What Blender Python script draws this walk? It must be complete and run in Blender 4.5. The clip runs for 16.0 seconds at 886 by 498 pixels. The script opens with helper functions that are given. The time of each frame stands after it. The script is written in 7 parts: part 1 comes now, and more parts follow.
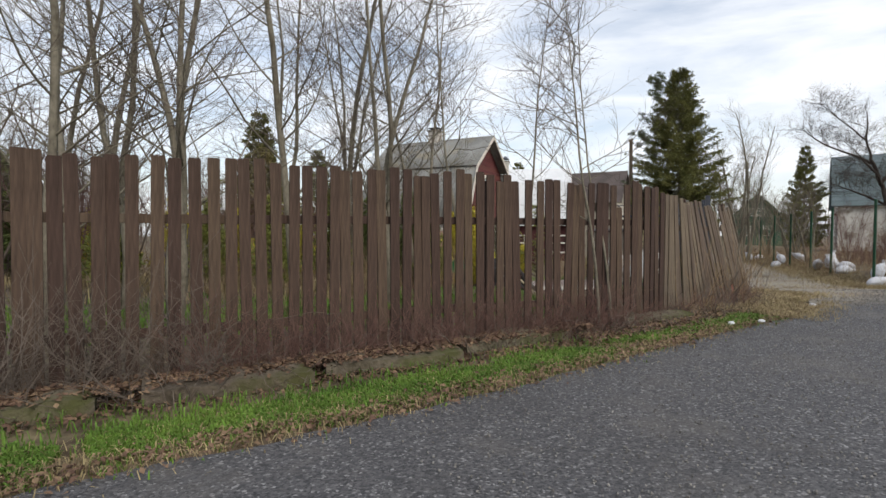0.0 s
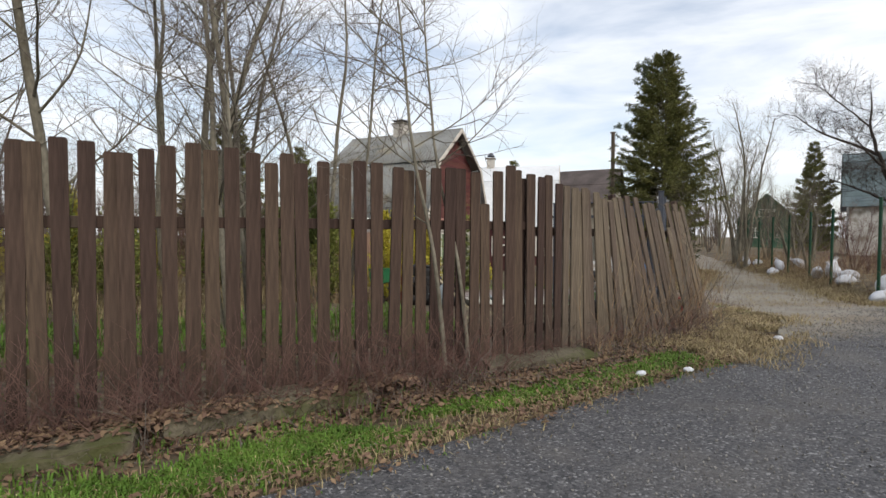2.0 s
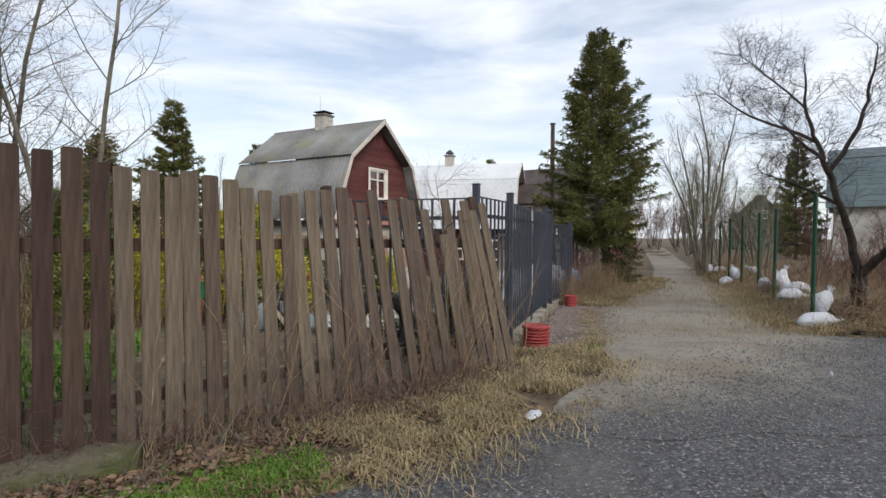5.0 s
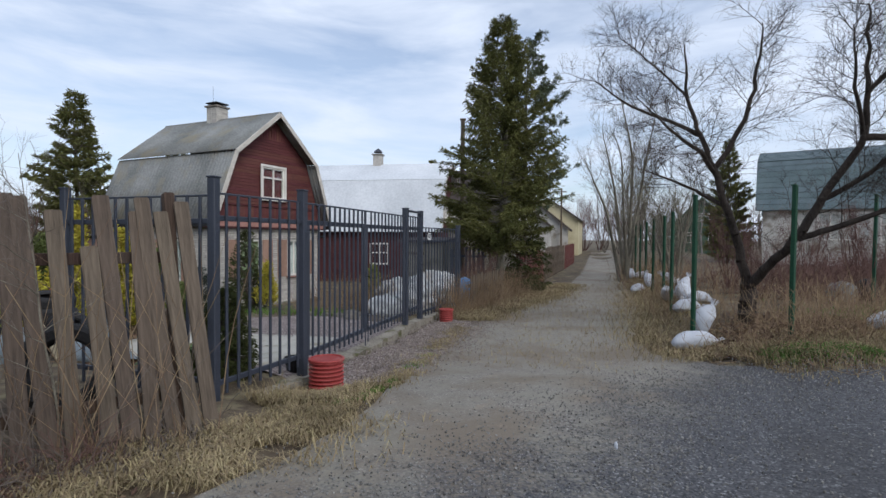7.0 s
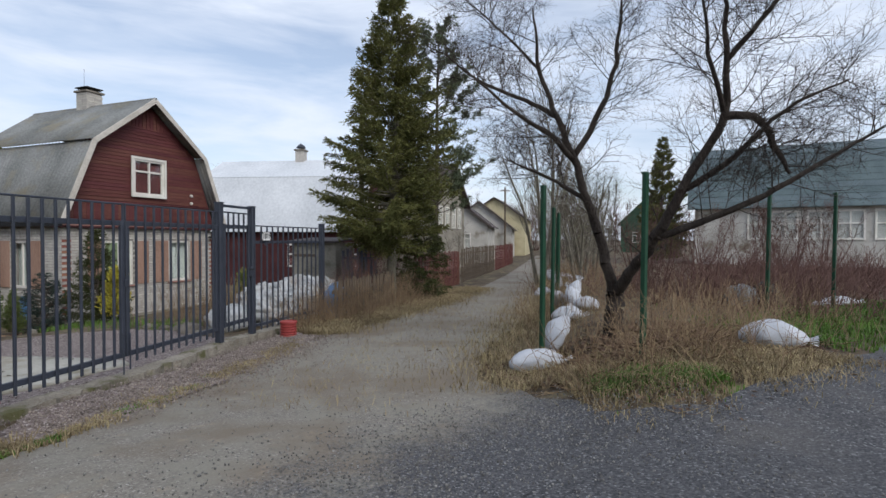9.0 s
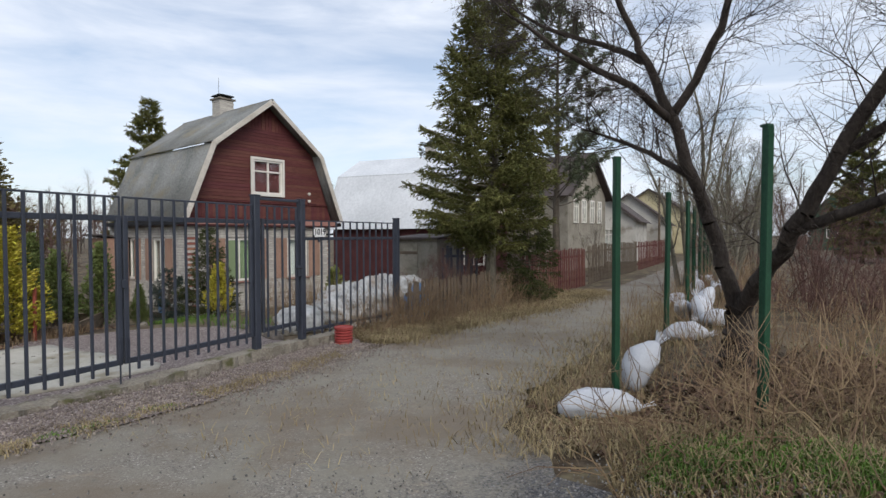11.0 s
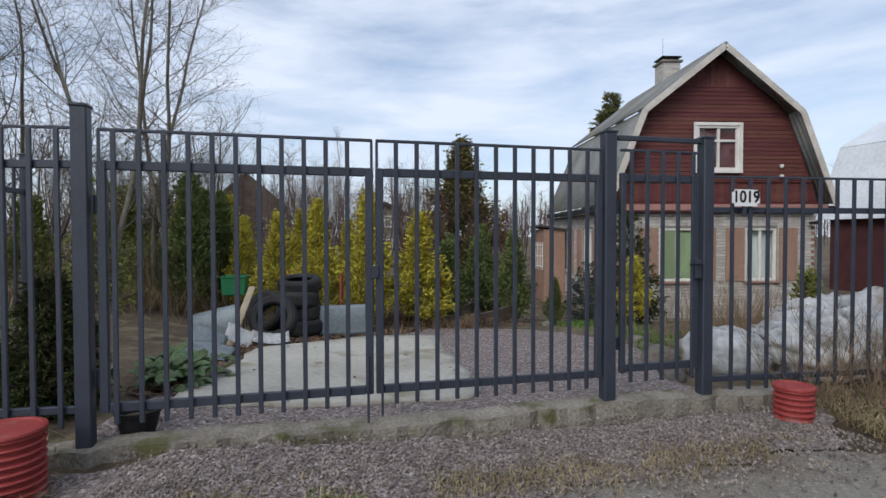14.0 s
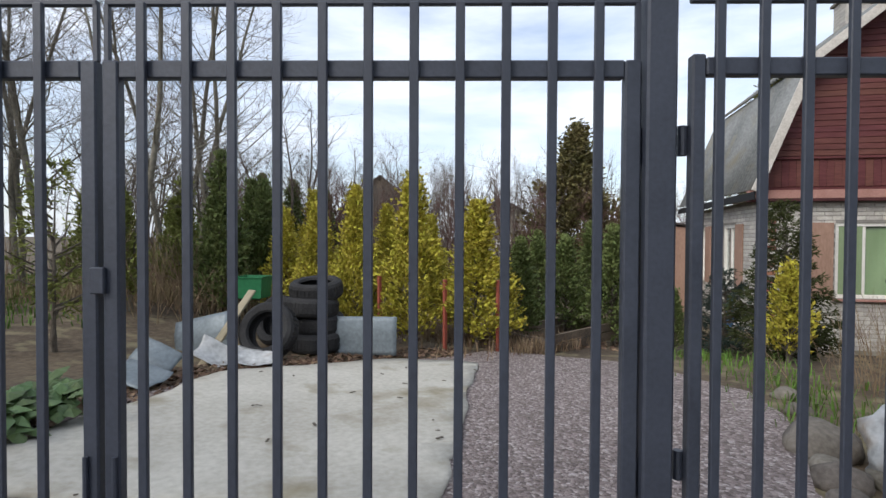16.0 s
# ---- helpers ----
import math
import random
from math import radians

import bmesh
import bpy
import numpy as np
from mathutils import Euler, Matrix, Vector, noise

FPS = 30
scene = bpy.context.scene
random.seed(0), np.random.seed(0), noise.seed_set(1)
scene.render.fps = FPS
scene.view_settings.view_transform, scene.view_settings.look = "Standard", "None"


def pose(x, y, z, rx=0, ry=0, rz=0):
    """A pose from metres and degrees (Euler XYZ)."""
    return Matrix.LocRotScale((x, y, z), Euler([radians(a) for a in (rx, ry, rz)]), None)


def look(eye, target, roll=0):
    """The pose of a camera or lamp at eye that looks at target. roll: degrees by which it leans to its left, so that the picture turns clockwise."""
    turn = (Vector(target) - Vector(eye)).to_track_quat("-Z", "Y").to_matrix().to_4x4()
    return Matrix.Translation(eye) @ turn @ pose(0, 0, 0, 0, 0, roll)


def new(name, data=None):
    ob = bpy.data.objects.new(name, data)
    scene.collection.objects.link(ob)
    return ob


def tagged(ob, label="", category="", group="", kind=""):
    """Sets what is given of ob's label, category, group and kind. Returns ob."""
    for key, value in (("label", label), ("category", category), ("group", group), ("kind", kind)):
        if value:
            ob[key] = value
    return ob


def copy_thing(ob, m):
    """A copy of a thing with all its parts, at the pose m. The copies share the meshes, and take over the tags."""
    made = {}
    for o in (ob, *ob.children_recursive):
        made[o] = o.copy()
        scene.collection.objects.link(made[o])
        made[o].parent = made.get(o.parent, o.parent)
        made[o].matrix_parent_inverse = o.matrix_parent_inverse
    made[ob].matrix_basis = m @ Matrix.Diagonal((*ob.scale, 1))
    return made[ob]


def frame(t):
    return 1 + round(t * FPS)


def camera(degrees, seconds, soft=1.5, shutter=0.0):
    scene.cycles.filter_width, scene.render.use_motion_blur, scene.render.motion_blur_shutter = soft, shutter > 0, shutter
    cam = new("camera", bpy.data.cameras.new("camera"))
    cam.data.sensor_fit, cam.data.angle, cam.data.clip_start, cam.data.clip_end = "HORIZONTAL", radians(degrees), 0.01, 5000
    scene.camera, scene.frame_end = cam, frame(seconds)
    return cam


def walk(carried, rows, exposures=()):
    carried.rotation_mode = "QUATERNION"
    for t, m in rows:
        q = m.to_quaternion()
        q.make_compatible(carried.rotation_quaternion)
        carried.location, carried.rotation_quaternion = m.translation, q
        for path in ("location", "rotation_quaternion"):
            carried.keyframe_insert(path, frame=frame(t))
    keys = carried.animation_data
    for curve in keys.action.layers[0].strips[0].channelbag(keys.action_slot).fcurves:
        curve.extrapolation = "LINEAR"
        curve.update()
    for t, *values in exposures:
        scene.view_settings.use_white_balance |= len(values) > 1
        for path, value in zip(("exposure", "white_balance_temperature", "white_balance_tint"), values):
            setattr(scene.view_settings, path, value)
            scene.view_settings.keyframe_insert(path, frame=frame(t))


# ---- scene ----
cam = camera(79.2, 16.0)
PATH = [
    (0, (0.038, -0.043, 1.283), (0.048, 1.956, 1.231), -0.0),
    (0.5, (0.539, 0.463, 1.324), (0.537, 2.463, 1.273), -0.0),
    (1, (1.082, 1.044, 1.343), (1.066, 3.043, 1.29), 0.1),
    (1.5, (1.63, 1.59, 1.356), (1.609, 3.59, 1.307), 0.1),
    (2, (2.188, 2.165, 1.359), (2.152, 4.164, 1.308), 0.2),
    (2.5, (2.711, 2.652, 1.388), (2.674, 4.651, 1.34), 0.2),
    (3, (3.242, 3.133, 1.412), (3.196, 5.132, 1.365), 0.3),
    (3.5, (3.778, 3.501, 1.439), (3.729, 5.5, 1.395), 0.3),
    (4, (4.356, 3.898, 1.453), (4.296, 5.897, 1.408), 0.3),
    (4.2, (4.6, 4.03, 1.456), (4.535, 6.028, 1.409), 0.3),
    (6.3, (6.871, 5.675, 1.529), (6.829, 7.675, 1.484), 0.1),
    (6.5, (7.092, 5.825, 1.556), (7.085, 7.825, 1.515), 0.2),
    (7, (7.663, 6.221, 1.549), (7.732, 8.22, 1.51), 0.3),
    (7.5, (8.234, 6.546, 1.547), (8.38, 8.54, 1.51), 0.2),
    (8, (8.808, 6.926, 1.525), (8.953, 8.921, 1.492), 0.3),
    (8.5, (9.413, 7.249, 1.535), (9.592, 9.241, 1.497), 0.1),
    (8.7, (9.615, 7.389, 1.549), (9.813, 9.38, 1.512), 0.1),
    (10.8, (11.26, 9.079, 1.544), (11.029, 11.066, 1.505), -0.2),
    (11, (11.292, 9.275, 1.523), (10.912, 11.238, 1.475), -0.2),
    (11.5, (11.356, 9.808, 1.51), (10.698, 11.695, 1.457), 0.3),
    (12, (11.244, 10.395, 1.468), (10.142, 12.063, 1.422), 0.4),
    (12.5, (11.091, 11.013, 1.425), (9.774, 12.518, 1.378), 1.4),
    (13, (10.888, 11.599, 1.356), (9.375, 12.906, 1.308), 2.2),
    (13.5, (10.64, 12.263, 1.305), (8.995, 13.4, 1.254), -0.0),
    (14, (10.33, 12.768, 1.272), (8.61, 13.788, 1.225), -0.1),
    (14.5, (9.937, 13.316, 1.214), (8.137, 14.187, 1.17), 0.1),
    (15, (9.581, 13.808, 1.194), (7.707, 14.506, 1.156), 0.2),
    (15.5, (9.171, 14.406, 1.169), (7.254, 14.974, 1.127), 0.1),
    (16, (8.846, 14.923, 1.169), (6.922, 15.467, 1.128), 0.3),
]
EXPOSURES = [(0.0, 0.42, 7050, 10), (4.2, 0.45, 7000, 10), (6.5, 0.12, 6220, 10), (7.5, 0.1, 6130, 10), (8.7, 0.13, 6270, 10), (11.0, 0.20, 6570, 10), (12.5, 0.02, 6170, 10), (14.5, 0.2, 6300, 10), (16.0, 0.5, 6450, 10)]
walk(cam, [(t, look(eye, target, roll)) for t, eye, target, roll in PATH], EXPOSURES)

# ---- world and sun: a bright overcast afternoon ----
SUN_UP, SUN_TURN = 38.0, 150.0
world = bpy.data.worlds.new("world")
scene.world = world
world.use_nodes = True
wt = world.node_tree
wt.nodes.clear()


def wn(kind, **values):
    n = wt.nodes.new(kind)
    for key, value in values.items():
        n.inputs[key].default_value = value
    return n


sky = wn("ShaderNodeTexSky")
sky.sky_type, sky.sun_disc = "NISHITA", False
sky.sun_elevation, sky.sun_rotation = radians(SUN_UP), radians(SUN_TURN)
sky.air_density, sky.dust_density, sky.ozone_density = 1.0, 1.5, 1.5
where = wn("ShaderNodeTexCoord")
squash = wn("ShaderNodeMapping", Scale=(1.0, 1.0, 4.5))
wt.links.new(where.outputs["Generated"], squash.inputs["Vector"])
cloud = wn("ShaderNodeTexNoise", Scale=3.2, Detail=7.0, Roughness=0.55, Distortion=0.3)
wt.links.new(squash.outputs["Vector"], cloud.inputs["Vector"])
cover = wn("ShaderNodeMapRange")
for key, value in (("From Min", 0.34), ("From Max", 0.66), ("To Min", 0.34), ("To Max", 0.95)):
    cover.inputs[key].default_value = value
wt.links.new(cloud.outputs["Fac"], cover.inputs["Value"])
dim = wn("ShaderNodeVectorMath")
dim.operation = "SCALE"
dim.inputs["Scale"].default_value = 0.13
wt.links.new(sky.outputs["Color"], dim.inputs[0])
blend = wn("ShaderNodeMix")
blend.data_type = "RGBA"
blend.inputs[7].default_value = (0.78, 0.84, 0.95, 1)
wt.links.new(cover.outputs["Result"], blend.inputs[0])
wt.links.new(dim.outputs["Vector"], blend.inputs[6])
back = wn("ShaderNodeBackground", Strength=1.0)
wt.links.new(blend.outputs[2], back.inputs["Color"])
wo = wn("ShaderNodeOutputWorld")
wt.links.new(back.outputs["Background"], wo.inputs["Surface"])

sun = new("sun", bpy.data.lights.new("sun", "SUN"))
sun.data.energy, sun.data.angle, sun.data.color = 1.5, radians(30), (1.0, 0.96, 0.9)
sun.matrix_basis = pose(0, 0, 30, 90 - SUN_UP, 0, 180 - SUN_TURN)
# ---- the lie of the land ----
GATE = Vector((6.235, 12.535))          # foot of the first gate post
ALONG = Vector((0.2895, 0.9572))        # along the gate and the lane
OUT = Vector((0.9572, -0.2895))         # from the gate towards the lane


def ease(a, b, x):
    k = min(1.0, max(0.0, (x - a) / (b - a)))
    return k * k * (3 - 2 * k)


def gate_at(s, d=0.0):
    """The plan's place s metres along the gate and d metres out of it."""
    p = GATE + s * ALONG + d * OUT
    return p.x, p.y


def level(x, y):
    """The ground's height."""
    v = (x - GATE.x) * ALONG.x + (y - GATE.y) * ALONG.y
    d = (x - GATE.x) * OUT.x + (y - GATE.y) * OUT.y
    z = -0.06 + 0.22 * ease(-15.0, -3.0, v) - 0.30 * ease(-2.5, 3.2, v)
    z -= 0.08 * (1 - ease(0.3, 3.2, d)) * ease(-14, -6, v)
    z += 0.30 * ease(4.4, 6.2, d) * ease(0.4, 2.2, v) * (1 - ease(14, 20, d))
    z -= (0.04 * min(8.0, max(0.0, -d)) + 0.34 * ease(5.0, 7.4, -d) * ease(4.0, 8.0, v)) * ease(-2.5, 0.0, v) * (1 - ease(25, 34, -d))
    z -= 0.24 * math.exp(-((v + 0.35) / 0.9) ** 2 - ((d - 0.45) / 0.55) ** 2)
    return z

# ---- materials ----


def mat(name, dark, light, coarse=2.0, fine=30.0, rough=0.8, bump=0.3, metal=0.0, vary=0.0, stretch=(1, 1, 1), spread=(0.35, 0.65), spec=0.3, spots=None, island=False):
    """Two colours mixed by coarse and fine noise, with relief; vary: how far single objects differ in brightness."""
    m = bpy.data.materials.new(name)
    m.use_nodes = True
    t = m.node_tree
    bsdf = t.nodes["Principled BSDF"]
    co = t.nodes.new("ShaderNodeTexCoord")
    mp = t.nodes.new("ShaderNodeMapping")
    mp.inputs["Scale"].default_value = stretch
    t.links.new(co.outputs["Object"], mp.inputs["Vector"])

    def tex(scale, detail):
        n = t.nodes.new("ShaderNodeTexNoise")
        n.inputs["Scale"].default_value, n.inputs["Detail"].default_value = scale, detail
        t.links.new(mp.outputs["Vector"], n.inputs["Vector"])
        return n.outputs["Fac"]

    def maths(kind, a, b):
        n = t.nodes.new("ShaderNodeMath")
        n.operation = kind
        for i, v in enumerate((a, b)):
            if isinstance(v, (int, float)):
                n.inputs[i].default_value = v
            else:
                t.links.new(v, n.inputs[i])
        return n.outputs[0]

    big, small = tex(coarse, 4.0), tex(fine, 5.0)
    both = maths("ADD", maths("MULTIPLY", big, 0.55), maths("MULTIPLY", small, 0.45))
    ramp = t.nodes.new("ShaderNodeValToRGB")
    ramp.color_ramp.elements[0].position, ramp.color_ramp.elements[1].position = spread
    ramp.color_ramp.elements[0].color, ramp.color_ramp.elements[1].color = (*dark, 1), (*light, 1)
    t.links.new(both, ramp.inputs["Fac"])
    out = ramp.outputs["Color"]
    if spots:
        colour, scale, low, high = spots
        patch = t.nodes.new("ShaderNodeMapRange")
        patch.inputs["From Min"].default_value, patch.inputs["From Max"].default_value = low, high
        t.links.new(tex(scale, 6.0), patch.inputs["Value"])
        mix = t.nodes.new("ShaderNodeMix")
        mix.data_type = "RGBA"
        mix.inputs[7].default_value = (*colour, 1)
        t.links.new(patch.outputs["Result"], mix.inputs[0])
        t.links.new(out, mix.inputs[6])
        out = mix.outputs[2]
    if vary:
        if island:
            rnd = t.nodes.new("ShaderNodeNewGeometry").outputs["Random Per Island"]
        else:
            rnd = t.nodes.new("ShaderNodeObjectInfo").outputs["Random"]
        gain = maths("ADD", maths("MULTIPLY", rnd, 2 * vary), 1 - vary)
        hsv = t.nodes.new("ShaderNodeHueSaturation")
        t.links.new(gain, hsv.inputs["Value"])
        t.links.new(maths("ADD", maths("MULTIPLY", rnd, 0.03), 0.485), hsv.inputs["Hue"])
        t.links.new(out, hsv.inputs["Color"])
        out = hsv.outputs["Color"]
    t.links.new(out, bsdf.inputs["Base Color"])
    bsdf.inputs["Roughness"].default_value, bsdf.inputs["Metallic"].default_value = rough, metal
    bsdf.inputs["Specular IOR Level"].default_value = spec
    if bump:
        b = t.nodes.new("ShaderNodeBump")
        b.inputs["Strength"].default_value, b.inputs["Distance"].default_value = bump, 0.02
        t.links.new(small, b.inputs["Height"])
        t.links.new(b.outputs["Normal"], bsdf.inputs["Normal"])
    return m


def gravel(name, stones, size, rough=0.85, relief=0.6, wash=None, film=0.0, onto=None):
    """Loose stones of several colours, by cells, with washed-in patches of finer stuff."""
    m = bpy.data.materials.new(name)
    m.use_nodes = True
    t = m.node_tree
    bsdf = t.nodes["Principled BSDF"]
    co = t.nodes.new("ShaderNodeTexCoord")
    cells = t.nodes.new("ShaderNodeTexVoronoi")
    cells.inputs["Scale"].default_value, cells.inputs["Randomness"].default_value = 1 / size, 1.0
    t.links.new(co.outputs["Object"], cells.inputs["Vector"])
    one = t.nodes.new("ShaderNodeSeparateColor")
    t.links.new(cells.outputs["Color"], one.inputs["Color"])
    ramp = t.nodes.new("ShaderNodeValToRGB")
    while len(ramp.color_ramp.elements) < len(stones):
        ramp.color_ramp.elements.new(0.5)
    for i, (place, colour) in enumerate(stones):
        ramp.color_ramp.elements[i].position = place
        ramp.color_ramp.elements[i].color = (*colour, 1)
    t.links.new(one.outputs["Red"], ramp.inputs["Fac"])
    out = ramp.outputs["Color"]
    for scale, colour, low, high, most in wash or ():
        n = t.nodes.new("ShaderNodeTexNoise")
        n.inputs["Scale"].default_value, n.inputs["Detail"].default_value = scale, 7.0
        n.inputs["Roughness"].default_value = 0.65
        t.links.new(co.outputs["Object"], n.inputs["Vector"])
        r = t.nodes.new("ShaderNodeMapRange")
        for key, value in (("From Min", low), ("From Max", high), ("To Max", most)):
            r.inputs[key].default_value = value
        t.links.new(n.outputs["Fac"], r.inputs["Value"])
        mix = t.nodes.new("ShaderNodeMix")
        mix.data_type = "RGBA"
        mix.inputs[7].default_value = (*colour, 1)
        t.links.new(r.outputs["Result"], mix.inputs[0])
        t.links.new(out, mix.inputs[6])
        out = mix.outputs[2]
    if onto:
        # the neighbour's stones take over past two lines in plan, with a ragged border
        other, lines = onto

        def calc(kind, a, b):
            n = t.nodes.new("ShaderNodeMath")
            n.operation = kind
            for i, v in enumerate((a, b)):
                if isinstance(v, (int, float)):
                    n.inputs[i].default_value = v
                else:
                    t.links.new(v, n.inputs[i])
            return n.outputs[0]

        axes = t.nodes.new("ShaderNodeSeparateXYZ")
        t.links.new(co.outputs["Object"], axes.inputs[0])
        gaps = [calc("ADD", calc("MULTIPLY", axes.outputs[0], nx), calc("ADD", calc("MULTIPLY", axes.outputs[1], ny), -(nx * px + ny * py))) for px, py, nx, ny in lines]
        gap = calc("MINIMUM", gaps[0], gaps[1])
        for scale, share in ((1.1, 1.1), (6.0, 1.0), (40.0, 2.0)):
            n = t.nodes.new("ShaderNodeTexNoise")
            n.inputs["Scale"].default_value, n.inputs["Detail"].default_value = scale, 4.0
            t.links.new(co.outputs["Object"], n.inputs["Vector"])
            gap = calc("ADD", gap, calc("MULTIPLY", calc("SUBTRACT", n.outputs["Fac"], 0.5), share))
        edge = t.nodes.new("ShaderNodeMapRange")
        for key, value in (("From Min", -0.48), ("From Max", 0.42), ("To Min", 1.0), ("To Max", 0.0)):
            edge.inputs[key].default_value = value
        t.links.new(gap, edge.inputs["Value"])
        ramp2 = t.nodes.new("ShaderNodeValToRGB")
        while len(ramp2.color_ramp.elements) < len(other):
            ramp2.color_ramp.elements.new(0.5)
        for i, (place, colour) in enumerate(other):
            ramp2.color_ramp.elements[i].position = place
            ramp2.color_ramp.elements[i].color = (*colour, 1)
        t.links.new(one.outputs["Green"], ramp2.inputs["Fac"])
        mix = t.nodes.new("ShaderNodeMix")
        mix.data_type = "RGBA"
        t.links.new(edge.outputs["Result"], mix.inputs[0])
        t.links.new(out, mix.inputs[6])
        t.links.new(ramp2.outputs["Color"], mix.inputs[7])
        out = mix.outputs[2]
    t.links.new(out, bsdf.inputs["Base Color"])
    bsdf.inputs["Roughness"].default_value = rough
    bsdf.inputs["Specular IOR Level"].default_value = 0.35 + film
    b = t.nodes.new("ShaderNodeBump")
    b.inputs["Strength"].default_value, b.inputs["Distance"].default_value = relief, size
    b.invert = True
    t.links.new(cells.outputs["Distance"], b.inputs["Height"])
    t.links.new(b.outputs["Normal"], bsdf.inputs["Normal"])
    return m


SOIL = mat("soil", (0.045, 0.032, 0.022), (0.15, 0.115, 0.075), 0.8, 14, 0.95, 0.8, spots=((0.20, 0.17, 0.10), 3.0, 0.52, 0.68))
ROAD_STONES = [(0.0, (0.036, 0.037, 0.041)), (0.5, (0.073, 0.073, 0.078)), (0.9, (0.116, 0.115, 0.120)), (1.0, (0.25, 0.25, 0.255))]
ROAD = gravel("asphalt_gravel", ROAD_STONES, 0.015, 0.8, 0.6,
              [(0.9, (0.120, 0.112, 0.105), 0.52, 0.72, 0.7), (0.35, (0.044, 0.042, 0.042), 0.50, 0.68, 0.5)])
LANE = gravel("packed_gravel", [(0.0, (0.150, 0.134, 0.112)), (0.55, (0.222, 0.201, 0.171)), (0.92, (0.265, 0.242, 0.206)), (1.0, (0.42, 0.40, 0.36))], 0.012, 0.9, 0.30,
              [(2.2, (0.238, 0.222, 0.182), 0.42, 0.60, 0.85), (0.7, (0.180, 0.145, 0.108), 0.46, 0.60, 0.85), (5.0, (0.33, 0.265, 0.19), 0.60, 0.74, 0.6), (9.0, (0.13, 0.125, 0.11), 0.60, 0.70, 0.6)],
              onto=(ROAD_STONES, [(8.34, 9.31, -0.776, 0.631), (8.34, 9.31, -0.21, 0.978)]))
CRUSHED = gravel("crushed_granite", [(0.0, (0.118, 0.092, 0.085)), (0.5, (0.218, 0.178, 0.165)), (0.85, (0.315, 0.263, 0.246)), (1.0, (0.46, 0.412, 0.39))], 0.022, 0.85, 0.8,
                 [(1.1, (0.10, 0.085, 0.07), 0.56, 0.72, 0.6)])
CONCRETE = mat("concrete", (0.19, 0.172, 0.138), (0.34, 0.315, 0.265), 1.6, 24, 0.9, 0.35, spots=((0.13, 0.12, 0.08), 2.4, 0.55, 0.72))
KERB_CONCRETE = mat("dirty_concrete_beam", (0.13, 0.112, 0.088), (0.33, 0.300, 0.250), 2.4, 40, 0.95, 0.9, spots=((0.10, 0.098, 0.045), 3.6, 0.54, 0.66))
PALE_SLAB = mat("pale_concrete", (0.36, 0.34, 0.29), (0.52, 0.50, 0.44), 1.1, 20, 0.9, 0.25, spots=((0.22, 0.19, 0.12), 1.7, 0.56, 0.74))
PICKET = mat("brown_painted_wood", (0.029, 0.018, 0.0135), (0.090, 0.058, 0.043), 3, 24, 0.85, 0.45, vary=0.28, stretch=(2.2, 2.2, 0.18), spots=((0.095, 0.075, 0.058), 2.2, 0.56, 0.72))
GREY_PICKET = mat("weathered_wood", (0.054, 0.041, 0.031), (0.172, 0.134, 0.100), 3, 26, 0.9, 0.5, vary=0.25, stretch=(2.2, 2.2, 0.18), spots=((0.20, 0.18, 0.15), 2.5, 0.55, 0.72))
STEEL = mat("dark_blue_grey_paint", (0.024, 0.029, 0.042), (0.040, 0.047, 0.066), 4, 60, 0.5, 0.08, spec=0.5)
SIDING = mat("oxblood_painted_boards", (0.085, 0.027, 0.024), (0.150, 0.052, 0.046), 3, 26, 0.75, 0.3, vary=0.12, stretch=(0.25, 1.5, 1.5))
PINK = mat("faded_pink_paint", (0.30, 0.15, 0.12), (0.42, 0.23, 0.19), 4, 30, 0.7, 0.1)
BRICK = mat("silicate_brick", (0.36, 0.335, 0.30), (0.58, 0.55, 0.50), 6, 60, 0.9, 0.3, vary=0.16)
BRICK_ALL = mat("silicate_brick_rest", (0.36, 0.335, 0.30), (0.58, 0.55, 0.50), 6, 60, 0.9, 0.3, vary=0.16, island=True)
RED_BRICK = mat("red_brick", (0.22, 0.085, 0.06), (0.36, 0.15, 0.11), 6, 60, 0.9, 0.3, vary=0.2)
MORTAR = mat("mortar", (0.20, 0.185, 0.165), (0.33, 0.31, 0.28), 3, 50, 0.95, 0.3)
SHUTTER = mat("orange_brown_shutter", (0.27, 0.165, 0.118), (0.39, 0.248, 0.185), 2.5, 30, 0.7, 0.15, stretch=(1, 1, 0.3))
GREEN_BOARD = mat("pale_green_board", (0.17, 0.23, 0.12), (0.25, 0.32, 0.18), 2, 30, 0.8, 0.1, stretch=(3, 3, 0.4))
WHITE_PAINT = mat("white_paint", (0.60, 0.57, 0.51), (0.78, 0.76, 0.71), 3, 40, 0.6, 0.12, vary=0.06)
GABLE_TRIM = mat("old_white_bargeboard", (0.42, 0.38, 0.33), (0.66, 0.62, 0.56), 3, 40, 0.75, 0.2)
SLATE = mat("grey_asbestos_sheet", (0.13, 0.135, 0.13), (0.27, 0.275, 0.265), 0.8, 18, 0.9, 0.25, spots=((0.22, 0.20, 0.15), 1.4, 0.52, 0.7))
WHITE_ROOF = mat("pale_roof_sheet", (0.52, 0.54, 0.56), (0.70, 0.72, 0.74), 0.5, 8, 0.55, 0.05)
GREEN_ROOF = mat("grey_green_roof_tile", (0.075, 0.105, 0.115), (0.125, 0.165, 0.175), 1.2, 16, 0.6, 0.15, vary=0.1)
DARK_ROOF = mat("dark_brown_roof", (0.05, 0.04, 0.038), (0.11, 0.09, 0.085), 1.2, 16, 0.8, 0.2)
